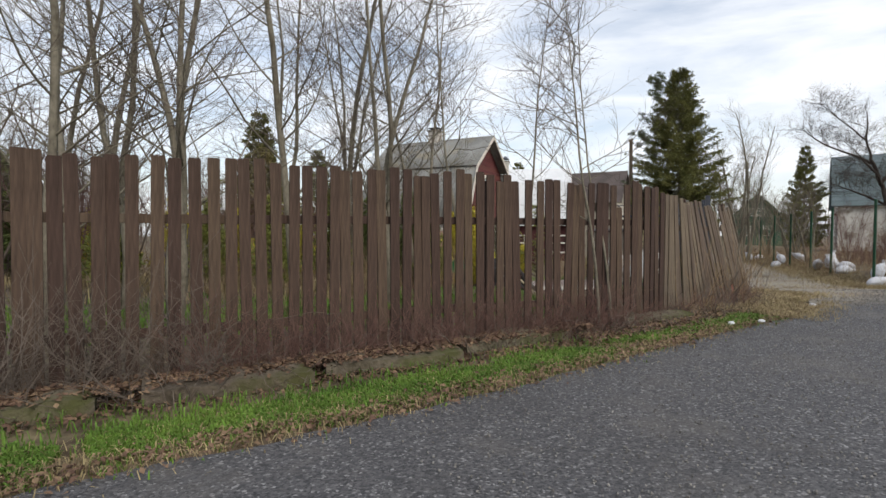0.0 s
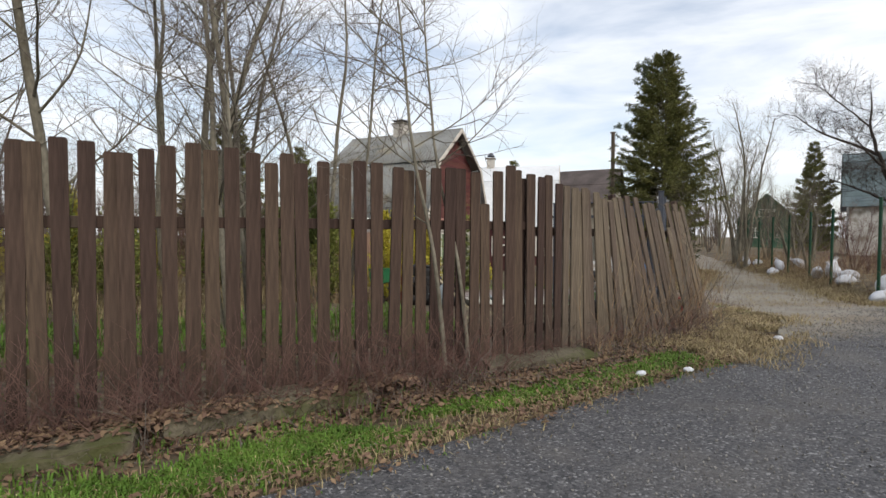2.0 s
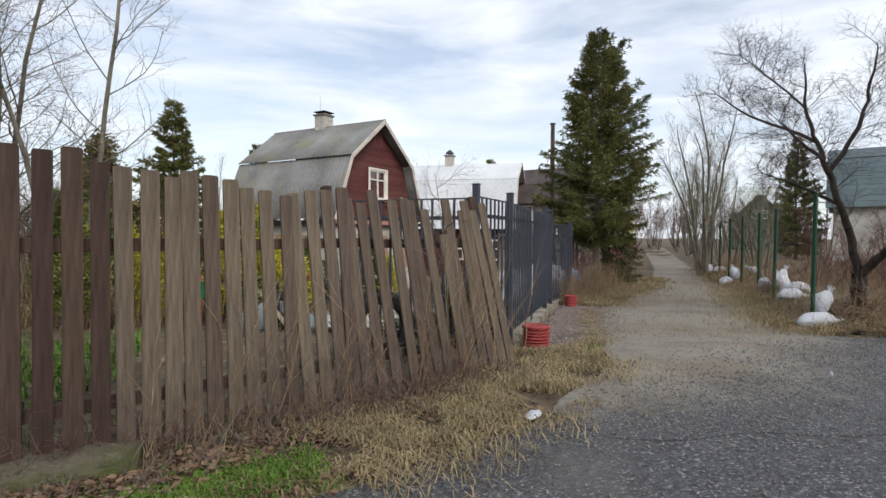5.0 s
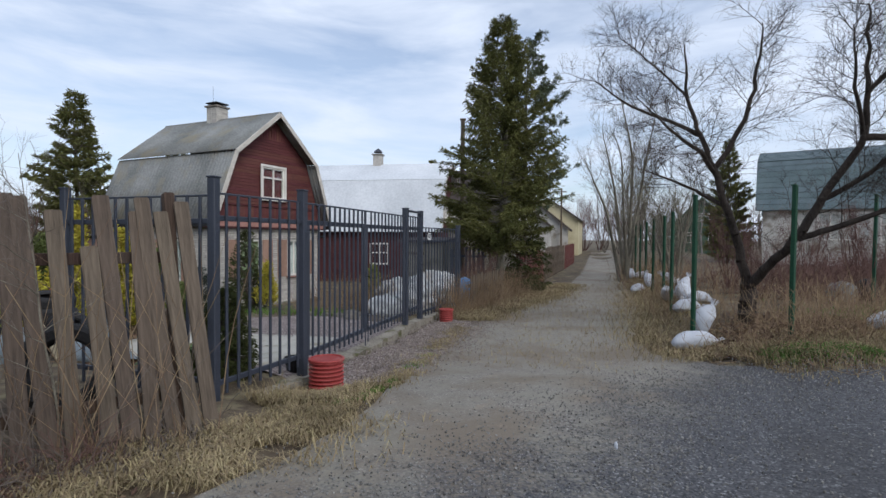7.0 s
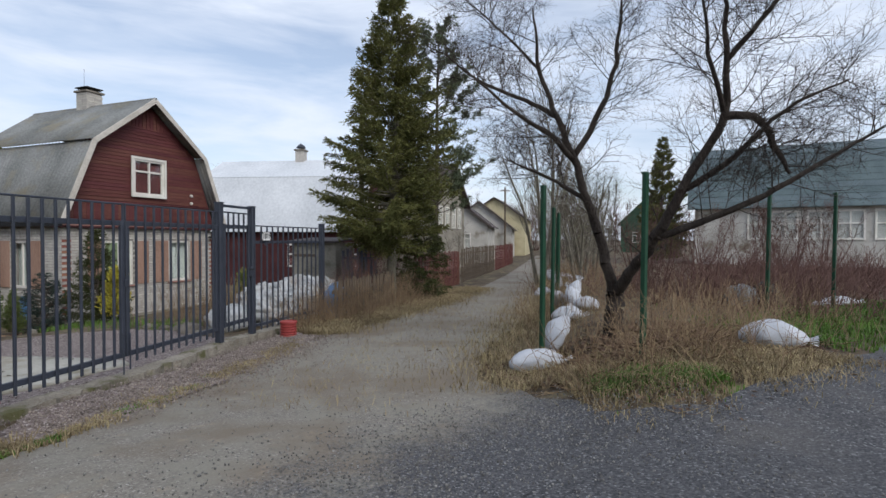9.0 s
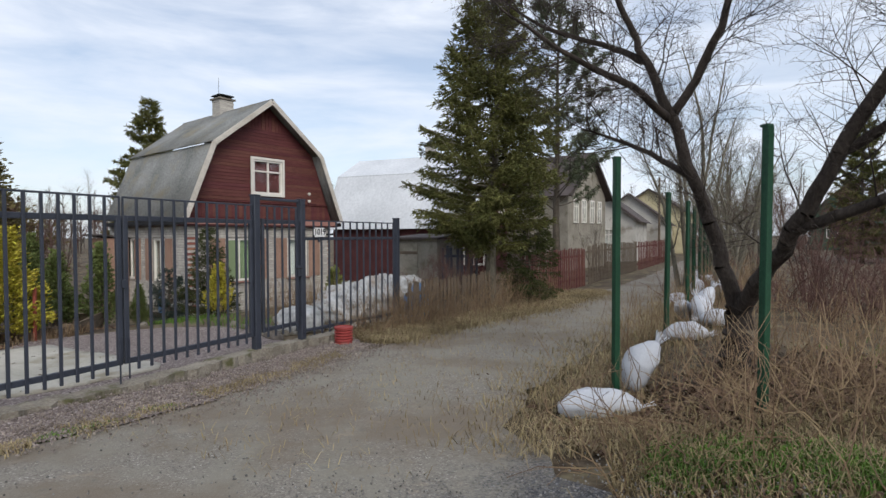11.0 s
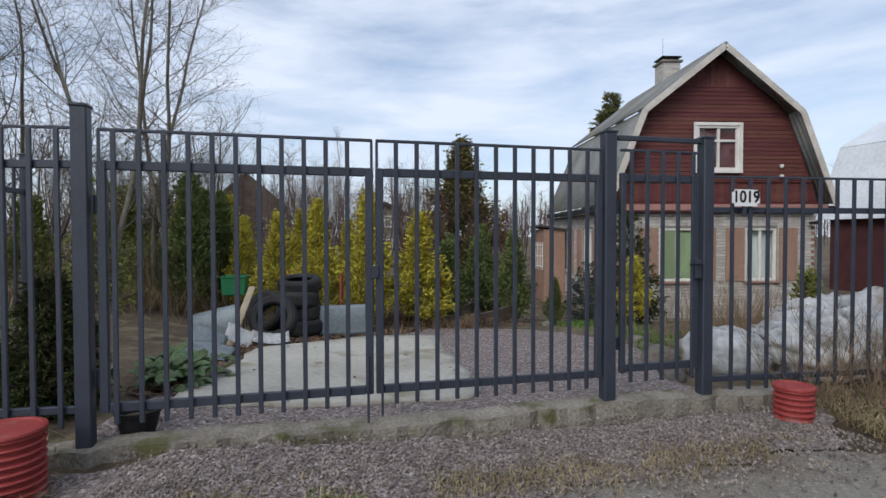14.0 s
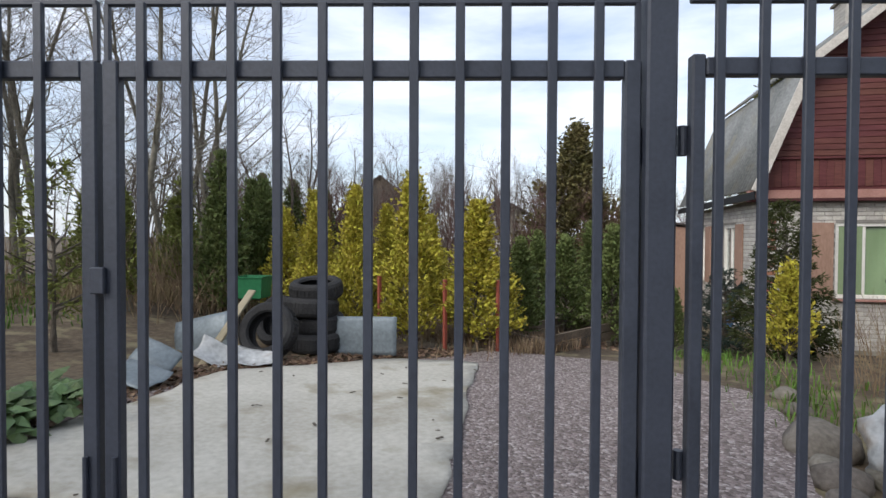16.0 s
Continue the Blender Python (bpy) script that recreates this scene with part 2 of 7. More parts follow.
CREAM = mat("cream_plaster", (0.42, 0.36, 0.22), (0.60, 0.54, 0.36), 1.2, 20, 0.9, 0.15)
PALE_WALL = mat("pale_plaster", (0.38, 0.365, 0.33), (0.58, 0.56, 0.52), 0.9, 20, 0.9, 0.2, spots=((0.20, 0.17, 0.13), 1.2, 0.55, 0.7))
GREEN_WALL = mat("dark_green_boards", (0.035, 0.075, 0.05), (0.07, 0.13, 0.085), 2, 20, 0.8, 0.2)
SHED_RED = mat("dark_maroon_boards", (0.045, 0.014, 0.015), (0.09, 0.03, 0.03), 2, 20, 0.8, 0.2)
BARK = mat("grey_brown_bark", (0.045, 0.036, 0.028), (0.14, 0.12, 0.095), 6, 40, 0.95, 0.8, stretch=(1, 1, 0.4))
ALDER = mat("pale_alder_bark", (0.085, 0.075, 0.055), (0.23, 0.21, 0.165), 4, 30, 0.9, 0.5, stretch=(1, 1, 0.5))
TWIG = mat("grey_brown_twigs", (0.07, 0.055, 0.045), (0.15, 0.125, 0.105), 3, 20, 0.9, 0.0)
RED_TWIG = mat("red_brown_twigs", (0.075, 0.038, 0.032), (0.16, 0.095, 0.08), 3, 20, 0.9, 0.0)
APPLE_BARK = mat("dark_apple_bark", (0.022, 0.017, 0.014), (0.075, 0.06, 0.05), 6, 40, 0.95, 0.9, stretch=(1, 1, 0.5))
BIRCH_TWIG = mat("pale_far_twigs", (0.16, 0.145, 0.135), (0.28, 0.26, 0.245), 1, 10, 0.9, 0.0)
BUDS = mat("yellow_green_buds", (0.15, 0.16, 0.06), (0.26, 0.26, 0.12), 1, 10, 0.8, 0.0, vary=0.2, island=True)
NEEDLE = mat("spruce_needles", (0.062, 0.070, 0.024), (0.190, 0.185, 0.066), 1.6, 9, 0.8, 0.0, vary=0.3, island=True, spec=0.1)
DARK_NEEDLE = mat("dark_fir_needles", (0.028, 0.036, 0.014), (0.085, 0.095, 0.036), 1.6, 9, 0.8, 0.0, vary=0.3, island=True, spec=0.1)
PINE_NEEDLE = mat("pine_needles", (0.060, 0.082, 0.045), (0.145, 0.165, 0.09), 1.2, 14, 0.7, 0.0, vary=0.3, island=True)
BLUE_NEEDLE = mat("blue_green_needles", (0.015, 0.028, 0.022), (0.045, 0.070, 0.055), 1.2, 14, 0.7, 0.0, vary=0.35, island=True)
GOLD_THUJA = mat("golden_thuja", (0.24, 0.22, 0.024), (0.49, 0.415, 0.055), 1.6, 14, 0.7, 0.0, vary=0.3, island=True)
GREEN_THUJA = mat("green_thuja", (0.060, 0.085, 0.024), (0.150, 0.180, 0.055), 1.6, 14, 0.7, 0.0, vary=0.3, island=True)
OLIVE_THUJA = mat("olive_thuja", (0.095, 0.112, 0.024), (0.215, 0.23, 0.058), 1.6, 14, 0.7, 0.0, vary=0.3, island=True)
RUST_THUJA = mat("rusty_thuja", (0.082, 0.078, 0.028), (0.195, 0.160, 0.066), 1.6, 14, 0.7, 0.0, vary=0.3, island=True)
LAWN = mat("fresh_grass", (0.045, 0.10, 0.012), (0.13, 0.22, 0.035), 1.0, 6, 0.7, 0.0, vary=0.3, island=True)
STRAW = mat("dry_grass", (0.15, 0.115, 0.06), (0.36, 0.285, 0.165), 1.0, 6, 0.8, 0.0, vary=0.3, island=True)
STALK = mat("dry_stalks", (0.13, 0.085, 0.05), (0.28, 0.20, 0.125), 1.0, 6, 0.85, 0.0, vary=0.3, island=True)
LEAF_LITTER = mat("dead_leaves", (0.075, 0.044, 0.028), (0.21, 0.135, 0.09), 1.0, 6, 0.85, 0.0, vary=0.4, island=True)
HOSTA = mat("bergenia_leaves", (0.05, 0.09, 0.03), (0.13, 0.19, 0.075), 3, 20, 0.5, 0.1, vary=0.25, island=True)
RED_PIPE = mat("red_ribbed_plastic", (0.25, 0.035, 0.032), (0.36, 0.065, 0.058), 3, 30, 0.55, 0.1, spots=((0.32, 0.14, 0.12), 5, 0.56, 0.7))
GREEN_POST = mat("dark_green_paint", (0.008, 0.040, 0.020), (0.016, 0.068, 0.035), 5, 40, 0.5, 0.1)
SACK = mat("white_woven_plastic", (0.40, 0.42, 0.46), (0.60, 0.62, 0.66), 3, 90, 0.6, 0.25)
RUBBER = mat("black_rubber", (0.012, 0.012, 0.013), (0.035, 0.034, 0.034), 4, 50, 0.75, 0.4)
ZINC = mat("weathered_zinc_sheet", (0.14, 0.165, 0.178), (0.235, 0.27, 0.288), 1.4, 24, 0.5, 0.12, metal=0.25)
OLD_PLANK = mat("grey_yellow_plank", (0.22, 0.185, 0.12), (0.36, 0.31, 0.22), 3, 30, 0.9, 0.3, stretch=(1, 1, 0.3))
TIMBER = mat("weathered_timber", (0.075, 0.058, 0.042), (0.17, 0.13, 0.095), 3, 30, 0.9, 0.4)
RUST_POST = mat("red_painted_post", (0.25, 0.06, 0.04), (0.36, 0.10, 0.07), 3, 30, 0.8, 0.2)
MOSSY = mat("mossy_old_concrete", (0.050, 0.042, 0.028), (0.165, 0.140, 0.105), 3, 30, 0.95, 0.8, vary=0.15, spots=((0.065, 0.068, 0.025), 2.6, 0.52, 0.68))
STONE = mat("grey_stone", (0.10, 0.088, 0.072), (0.22, 0.195, 0.165), 3, 30, 0.9, 0.5, vary=0.15)
FILM_SHEET = mat("milky_plastic_film", (0.26, 0.265, 0.26), (0.60, 0.61, 0.605), 3.0, 16, 0.35, 0.6, spots=((0.27, 0.21, 0.15), 2.2, 0.52, 0.70))
BLACK = mat("black_paint", (0.01, 0.01, 0.011), (0.02, 0.02, 0.021), 3, 30, 0.6, 0.0)
PLATE = mat("white_enamel", (0.74, 0.74, 0.73), (0.82, 0.82, 0.81), 3, 30, 0.35, 0.0)
# near-black for window backing panels: an unlit room's shade put into the colour
ROOM_SHADE = mat("painted_room_shade", (0.012, 0.012, 0.013), (0.03, 0.028, 0.026), 1, 8, 0.9, 0.0)
CURTAIN = mat("pale_curtain", (0.42, 0.45, 0.42), (0.60, 0.62, 0.58), 6, 30, 0.9, 0.1, stretch=(1, 1, 0.1))
GREEN_CRATE = mat("green_plastic", (0.015, 0.12, 0.045), (0.03, 0.18, 0.075), 3, 20, 0.5, 0.05)
BLUE_TARP = mat("blue_plastic", (0.05, 0.13, 0.26), (0.10, 0.20, 0.36), 3, 20, 0.5, 0.1)
GLASS = bpy.data.materials.new("window_glass")
GLASS.use_nodes = True
gb = GLASS.node_tree.nodes["Principled BSDF"]
gb.inputs["Base Color"].default_value = (0.85, 0.9, 0.92, 1)
gb.inputs["Roughness"].default_value, gb.inputs["Transmission Weight"].default_value = 0.03, 1.0

# ---- small builders ----


class Shape:
    """Vertices and faces of one mesh."""

    def __init__(self):
        self.v, self.f = [], []

    def add(self, verts, faces, m=None):
        o = len(self.v)
        self.v.extend([tuple(m @ Vector(p)) for p in verts] if m is not None else [tuple(p) for p in verts])
        self.f.extend([tuple(i + o for i in q) for q in faces])
        return self

    def box(self, size, m=None, cut=0.004):
        """A box with chamfered edges round the origin of m."""
        h = [s / 2 for s in size]
        c = min(cut, min(h) * 0.45)
        verts, idx = [], {}
        for sx in (-1, 1):
            for sy in (-1, 1):
                for sz in (-1, 1):
                    for a in range(3):
                        s = (sx, sy, sz)
                        idx[(s, a)] = len(verts)
                        verts.append([s[k] * (h[k] if k == a else h[k] - c) for k in range(3)])
        faces = []
        for a in range(3):
            b, d = (a + 1) % 3, (a + 2) % 3
            for sa in (-1, 1):
                q = []
                for sb, sd in ((-1, -1), (1, -1), (1, 1), (-1, 1)):
                    s = [0, 0, 0]
                    s[a], s[b], s[d] = sa, sb, sd
                    q.append(idx[(tuple(s), a)])
                faces.append(q if sa > 0 else q[::-1])
            for sb in (-1, 1):
                for sd in (-1, 1):
                    s0, s1 = [0, 0, 0], [0, 0, 0]
                    s0[a], s0[b], s0[d] = -1, sb, sd
                    s1[a], s1[b], s1[d] = 1, sb, sd
                    q = [idx[(tuple(s0), b)], idx[(tuple(s1), b)], idx[(tuple(s1), d)], idx[(tuple(s0), d)]]
                    faces.append(q if sb * sd > 0 else q[::-1])
        for sx in (-1, 1):
            for sy in (-1, 1):
                for sz in (-1, 1):
                    q = [idx[((sx, sy, sz), a)] for a in range(3)]
                    faces.append(q if sx * sy * sz > 0 else q[::-1])
        return self.add(verts, faces, m)

    def tube(self, a, b, ra, rb, n=5, cap=False):
        a, b = Vector(a), Vector(b)
        w = b - a
        if w.length < 1e-6:
            return self
        w.normalize()
        u = w.cross(Vector((0.31, 0.17, 0.93)) if abs(w.z) < 0.9 else Vector((1, 0, 0))).normalized()
        v = w.cross(u)
        o = len(self.v)
        for p, r in ((a, ra), (b, rb)):
            for i in range(n):
                k = 2 * math.pi * i / n
                self.v.append(tuple(p + r * (math.cos(k) * u + math.sin(k) * v)))
        self.f.extend((o + i, o + (i + 1) % n, o + n + (i + 1) % n, o + n + i) for i in range(n))
        if cap:
            self.f.append(tuple(o + n + i for i in range(n)))
            self.f.append(tuple(o + i for i in reversed(range(n))))
        return self

    def lathe(self, rings, n=24, m=None, closed=True):
        """rings: (radius, height) from below upwards."""
        verts, faces = [], []
        for r, z in rings:
            verts += [(r * math.cos(2 * math.pi * i / n), r * math.sin(2 * math.pi * i / n), z) for i in range(n)]
        for k in range(len(rings) - 1):
            faces += [(k * n + i, k * n + (i + 1) % n, (k + 1) * n + (i + 1) % n, (k + 1) * n + i) for i in range(n)]
        if closed:
            faces.append(tuple(range(n))[::-1])
            faces.append(tuple((len(rings) - 1) * n + i for i in range(n)))
        return self.add(verts, faces, m)

    def slab(self, outline, z0, z1, m=None):
        """A flat prism over an outline that runs anticlockwise."""
        n = len(outline)
        verts = [(x, y, z0) for x, y in outline] + [(x, y, z1) for x, y in outline]
        faces = [tuple(range(n))[::-1], tuple(range(n, 2 * n))] + [(i, (i + 1) % n, n + (i + 1) % n, n + i) for i in range(n)]
        return self.add(verts, faces, m)

    def mesh(self, name, material, smooth=False):
        me = bpy.data.meshes.new(name)
        me.from_pydata(self.v, [], self.f)
        me.materials.append(material)
        if smooth:
            me.polygons.foreach_set("use_smooth", [True] * len(me.polygons))
        me.update()
        return me


PLACE = {}


def thing(name, at, label, category, group="", kind="", turn=0.0):
    ob = new(name)
    ob.empty_display_size = 0.1
    ob.matrix_basis = PLACE[ob.name] = pose(at[0], at[1], at[2], 0, 0, turn)
    return tagged(ob, label, category, group, kind)


def part(name, shape, material, parent, label="", m=None, smooth=False):
    """One mesh under a thing or a part. The shape is given in the thing's own metres, m places it there."""
    me = shape if isinstance(shape, bpy.types.Mesh) else shape.mesh(name, material, smooth)
    ob = new(name, me)
    ob.parent = parent
    ob.matrix_basis = m if m is not None else Matrix()
    if label:
        tagged(ob, label)
    return ob


def solid(name, shape, material, label, category, group="", kind="", m=None, smooth=False):
    me = shape if isinstance(shape, bpy.types.Mesh) else shape.mesh(name, material, smooth)
    ob = new(name, me)
    if m is not None:
        ob.matrix_basis = m
    return tagged(ob, label, category, group, kind)


def cube(size, x=0.0, y=0.0, z=0.0, rx=0, ry=0, rz=0, cut=0.004):
    return Shape().box(size, pose(x, y, z, rx, ry, rz), cut)


def inside(x, y, outline):
    hit = False
    for (ax, ay), (bx, by) in zip(outline, outline[1:] + outline[:1]):
        if (ay > y) != (by > y) and x < (bx - ax) * (y - ay) / (by - ay) + ax:
            hit = not hit
    return hit


def rough_line(points, step, wobble, rng):
    """The closed outline with points every step metres, pushed about."""
    out = []
    for (ax, ay), (bx, by) in zip(points, points[1:] + points[:1]):
        n = max(1, int(math.hypot(bx - ax, by - ay) / step))
        for i in range(n):
            k = i / n
            out.append((ax + (bx - ax) * k + rng.uniform(-wobble, wobble), ay + (by - ay) * k + rng.uniform(-wobble, wobble)))
    return out


def draped(name, outline, lift, material, cell, rng, wobble=0.06, bumps=0.0):
    """A sheet on the ground inside the outline."""
    edge = rough_line(outline, cell, wobble, rng)
    pts = [Vector(p) for p in edge]
    xs, ys = [p[0] for p in edge], [p[1] for p in edge]
    x = min(xs)
    while x < max(xs):
        y = min(ys)
        while y < max(ys):
            px, py = x + rng.uniform(-0.2, 0.2) * cell, y + rng.uniform(-0.2, 0.2) * cell
            if inside(px, py, edge):
                pts.append(Vector((px, py)))
            y += cell
        x += cell
    from mathutils import geometry
    verts, _, faces, *_ = geometry.delaunay_2d_cdt(pts, [], [list(range(len(edge)))], 1, 1e-4)
    me = bpy.data.meshes.new(name)
    me.from_pydata([(v.x, v.y, level(v.x, v.y) + lift + bumps * noise.noise((v.x * 1.7, v.y * 1.7, 3.1))) for v in verts], [], faces)
    me.materials.append(material)
    me.polygons.foreach_set("use_smooth", [True] * len(me.polygons))
    me.update()
    return me

# ---- ground, road and lane ----
rng = random.Random(11)
FENCE_BEND, FENCE_A, FENCE_B = Vector((2.95, 7.58)), Vector((0.8844, 0.4667)), Vector((0.745, 0.667))


def fence_at(s, off=0.0):
    """Along the wooden fence: s below nought on the long stretch, above it on the leaning one; off: towards the road."""
    u = FENCE_A if s < 0 else FENCE_B
    return FENCE_BEND.x + s * u.x + off * u.y, FENCE_BEND.y + s * u.y - off * u.x


def build_ground():
    xs = [-900, -300, -120, -60, -35] + [-22 + i * 0.4 for i in range(140)] + [36, 44, 60, 90, 140, 300, 900]
    ys = [-900, -300, -120, -50, -25, -14] + [-8 + i * 0.4 for i in range(130)] + [48, 56, 70, 90, 120, 160, 300, 900]
    verts = [(x, y, level(x, y) + (0.03 * noise.noise((x, y, 0)) if -20 < x < 34 and -7 < y < 44 else 0)) for x in xs for y in ys]
    n = len(ys)
    faces = [(i * n + j, (i + 1) * n + j, (i + 1) * n + j + 1, i * n + j + 1) for i in range(len(xs) - 1) for j in range(n - 1)]
    s = Shape()
    s.v, s.f = verts, faces
    solid("ground", s, SOIL, "brown soil with dead grass round the road", "ground", kind="structure", smooth=True)


build_ground()
ROAD_LEFT = [(-16.0, -6.4), (-1.5, 2.95), (-0.3, 3.72), (1.15, 4.72), (3.8, 6.75), (4.9, 7.5), (6.25, 8.75), (7.05, 9.3), (8.4, 10.55), (10.95, 12.25), (12.7, 12.0), (14.3, 12.7), (30.0, 22.0)]
ROAD_RIGHT = [(36.0, 16.0), (18.0, 5.6), (10.0, 0.4), (4.0, -4.0), (-8.0, -12.0)]
solid("road", draped("road", ROAD_LEFT + ROAD_RIGHT, 0.033, ROAD, 0.26, rng, 0.05), ROAD, "dark grey worn asphalt and gravel road", "road", kind="structure")
LANE_LINE = [(8.9, 8.2), (6.45, 8.1), (6.2, 8.7), (6.62, 9.35), (7.05, 10.4), (7.35, 11.6), (7.6, 13.4), (7.95, 15.2), (8.5, 16.6), (11.1, 20.9), (15.2, 31.7), (29.0, 74.0), (31.2, 73.2), (16.9, 31.3), (12.9, 19.0), (11.1, 15.0), (11.0, 13.8), (11.4, 12.8), (11.75, 12.2), (10.7, 10.6)]
solid("lane", draped("lane", LANE_LINE[::-1], 0.0365, LANE, 0.26, rng, 0.09), LANE, "light grey-brown packed gravel lane", "lane", kind="structure")
APRON = [gate_at(-0.3, 0.17), gate_at(5.6, 0.2), (8.6, 17.1), (8.25, 15.3), (7.9, 13.6), (7.45, 12.4), (6.95, 11.9)]
solid("gravel_apron", draped("gravel_apron", APRON[::-1], 0.050, CRUSHED, 0.2, rng, 0.08, 0.004), CRUSHED, "reddish grey crushed stone before the gate", "gravel", kind="structure")
DRIVE = [gate_at(-0.1, -0.12), gate_at(5.0, -0.12), (6.6, 17.7), (5.6, 18.7), (4.6, 19.3), (2.9, 19.0), (1.8, 17.6), (3.0, 14.2)]
solid("gravel_drive", draped("gravel_drive", DRIVE, 0.03, CRUSHED, 0.3, rng, 0.05, 0.012), CRUSHED, "reddish grey crushed stone yard", "gravel", kind="structure")


def build_slab():
    outline = [(5.62, 12.98), (6.02, 14.3), (6.28, 15.45), (6.1, 15.72), (4.5, 16.35), (2.75, 17.1), (2.4, 16.9), (2.35, 16.0), (2.7, 15.0), (3.1, 14.2), (4.3, 13.7)]
    r = random.Random(5)
    edge = rough_line(outline, 0.22, 0.035, r)
    top = draped("concrete_slab", edge, 0.062, PALE_SLAB, 0.25, r, 0.0, 0.012)
    ob = solid("concrete_slab", top, PALE_SLAB, "pale worn concrete slab with a broken edge", "slab", kind="structure")
    ob.modifiers.new("thickness", "SOLIDIFY").thickness = 0.05
    # dark cracks and chips lying on it
    litter = Shape()
    for _ in range(34):
        x, y = r.uniform(2.4, 6.0), r.uniform(13.2, 17.0)
        if inside(x, y, outline):
            litter.box((r.uniform(0.02, 0.06), r.uniform(0.008, 0.02), 0.006), pose(x, y, level(x, y) + 0.078, 0, 0, r.uniform(0, 180)), 0.002)
    tagged(solid("bark_chips", litter, BARK, "dark bark chips and leaves on the slab", "chips"), kind="stuff")


build_slab()


def build_kerb():
    """The concrete beam under the gate."""
    r = random.Random(8)
    s = Shape()
    n = 90
    rows = []
    for i in range(n + 1):
        a = -1.9 + 7.6 * i / n
        x0, y0 = gate_at(a, -0.10 + r.uniform(-0.012, 0.012))
        x1, y1 = gate_at(a, 0.11 + r.uniform(-0.035, 0.03) + 0.03 * math.sin(a * 1.3))
        z = -0.05 + 0.012 * math.sin(a * 2.1) + r.uniform(-0.014, 0.008)
        rows.append(((x0, y0, -0.6), (x0, y0, z), (x1, y1, z - 0.012), (x1 + 0.02, y1, -0.6)))
    verts = [p for row in rows for p in row]
    faces = [(4 * i + k, 4 * i + k + 4, 4 * i + k + 5, 4 * i + k + 1) for i in range(n) for k in range(3)]
    faces += [(0, 1, 2, 3), (4 * n + 3, 4 * n + 2, 4 * n + 1, 4 * n)]
    s.add(verts, faces)
    solid("kerb", s, KERB_CONCRETE, "stained concrete beam under the gate", "kerb", kind="structure")


build_kerb()

# ---- metal fence and gate ----
GATE_TURN = math.degrees(math.atan2(ALONG.y, ALONG.x))
BAR = Shape().box((0.031, 0.020, 1.0), None, 0.003).mesh("picket", STEEL)


def bars(parent, a, b, low, high, n, off=0.0):
    for i in range(n):
        s = a + (b - a) * i / max(1, n - 1)
        part("picket", BAR, STEEL, parent, m=pose(s, off, (low + high) / 2) @ Matrix.Diagonal((1, 1, high - low, 1)))


def rail(name, parent, a, b, z, size=0.06, deep=0.04, off=0.0):
    return part(name, cube((b - a, deep, size), (a + b) / 2, off, z, cut=0.005), STEEL, parent)


def post(s, top, width, d=0.0, base=-0.35, at=None):
    x, y = at or gate_at(s, d)
    t = thing("fence_post", (x, y, base), "dark blue-grey square steel fence post with a cap", "post", "metal fence posts", turn=GATE_TURN)
    part("shaft", cube((width, width, top - base - 0.015), 0, 0, (top - base - 0.015) / 2, cut=0.008), STEEL, t)
    part("cap", cube((width + 0.014, width + 0.014, 0.018), 0, 0, top - base - 0.009, cut=0.005), STEEL, t)
    return t


post(-1.82, 2.12, 0.085, at=(5.70, 11.28))
post(0.0, 2.11, 0.095)
post(3.72, 2.11, 0.10)
post(4.63, 2.10, 0.10)
post(7.1, 1.87, 0.10, at=(8.47, 19.15))
post(0, 2.06, 0.08, at=(3.91, 11.96))


def build_gate_leaf(a, b, hinge_left):
    g = thing("gate_leaf", (*gate_at(0), 0.0), "dark blue-grey steel gate leaf with square bars, closed", "gate", "gate leaves", turn=GATE_TURN)
    part("stile", cube((0.055, 0.045, 1.62), a + 0.03, 0, 0.95, cut=0.006), STEEL, g)
    part("stile", cube((0.055, 0.045, 1.62), b - 0.03, 0, 0.95, cut=0.006), STEEL, g)
    rail("upper_rail", g, a + 0.058, b - 0.058, 1.73)
    rail("lower_rail", g, a + 0.058, b - 0.058, 0.17)
    rail("top_rail", g, a + 0.005, b - 0.005, 1.957, 0.022, 0.022)
    n = 11
    if hinge_left:
        bars(g, a + 0.105, b - 0.185, 0.065, 1.946, n, -0.033)
    else:
        bars(g, a + 0.146, b - 0.148, 0.065, 1.946, n, -0.033)
    for s in (a + 0.012, b - 0.012):
        part("picket", BAR, STEEL, g, m=pose(s, 0.0, 1.855) @ Matrix.Diagonal((0.6, 1, 0.19, 1)))
    hs = a - 0.012 if hinge_left else b + 0.012
    for z in (1.48, 0.36):
        part("hinge", Shape().tube((hs, 0.02, z - 0.06), (hs, 0.02, z + 0.06), 0.017, 0.017, 10, True), STEEL, g)
    return g


leaf_one = build_gate_leaf(0.085, 1.843, True)
leaf_two = build_gate_leaf(1.857, 3.665, False)
part("drop_bolt", Shape().tube((1.80, -0.03, -0.06), (1.80, -0.03, 0.42), 0.009, 0.009, 8, True), STEEL, leaf_one)
part("drop_bolt", Shape().tube((1.90, -0.03, -0.02), (1.90, -0.03, 0.42), 0.009, 0.009, 8, True), STEEL, leaf_two)
part("latch_plate", cube((0.05, 0.02, 0.09), 1.85, -0.032, 1.02), STEEL, leaf_two)


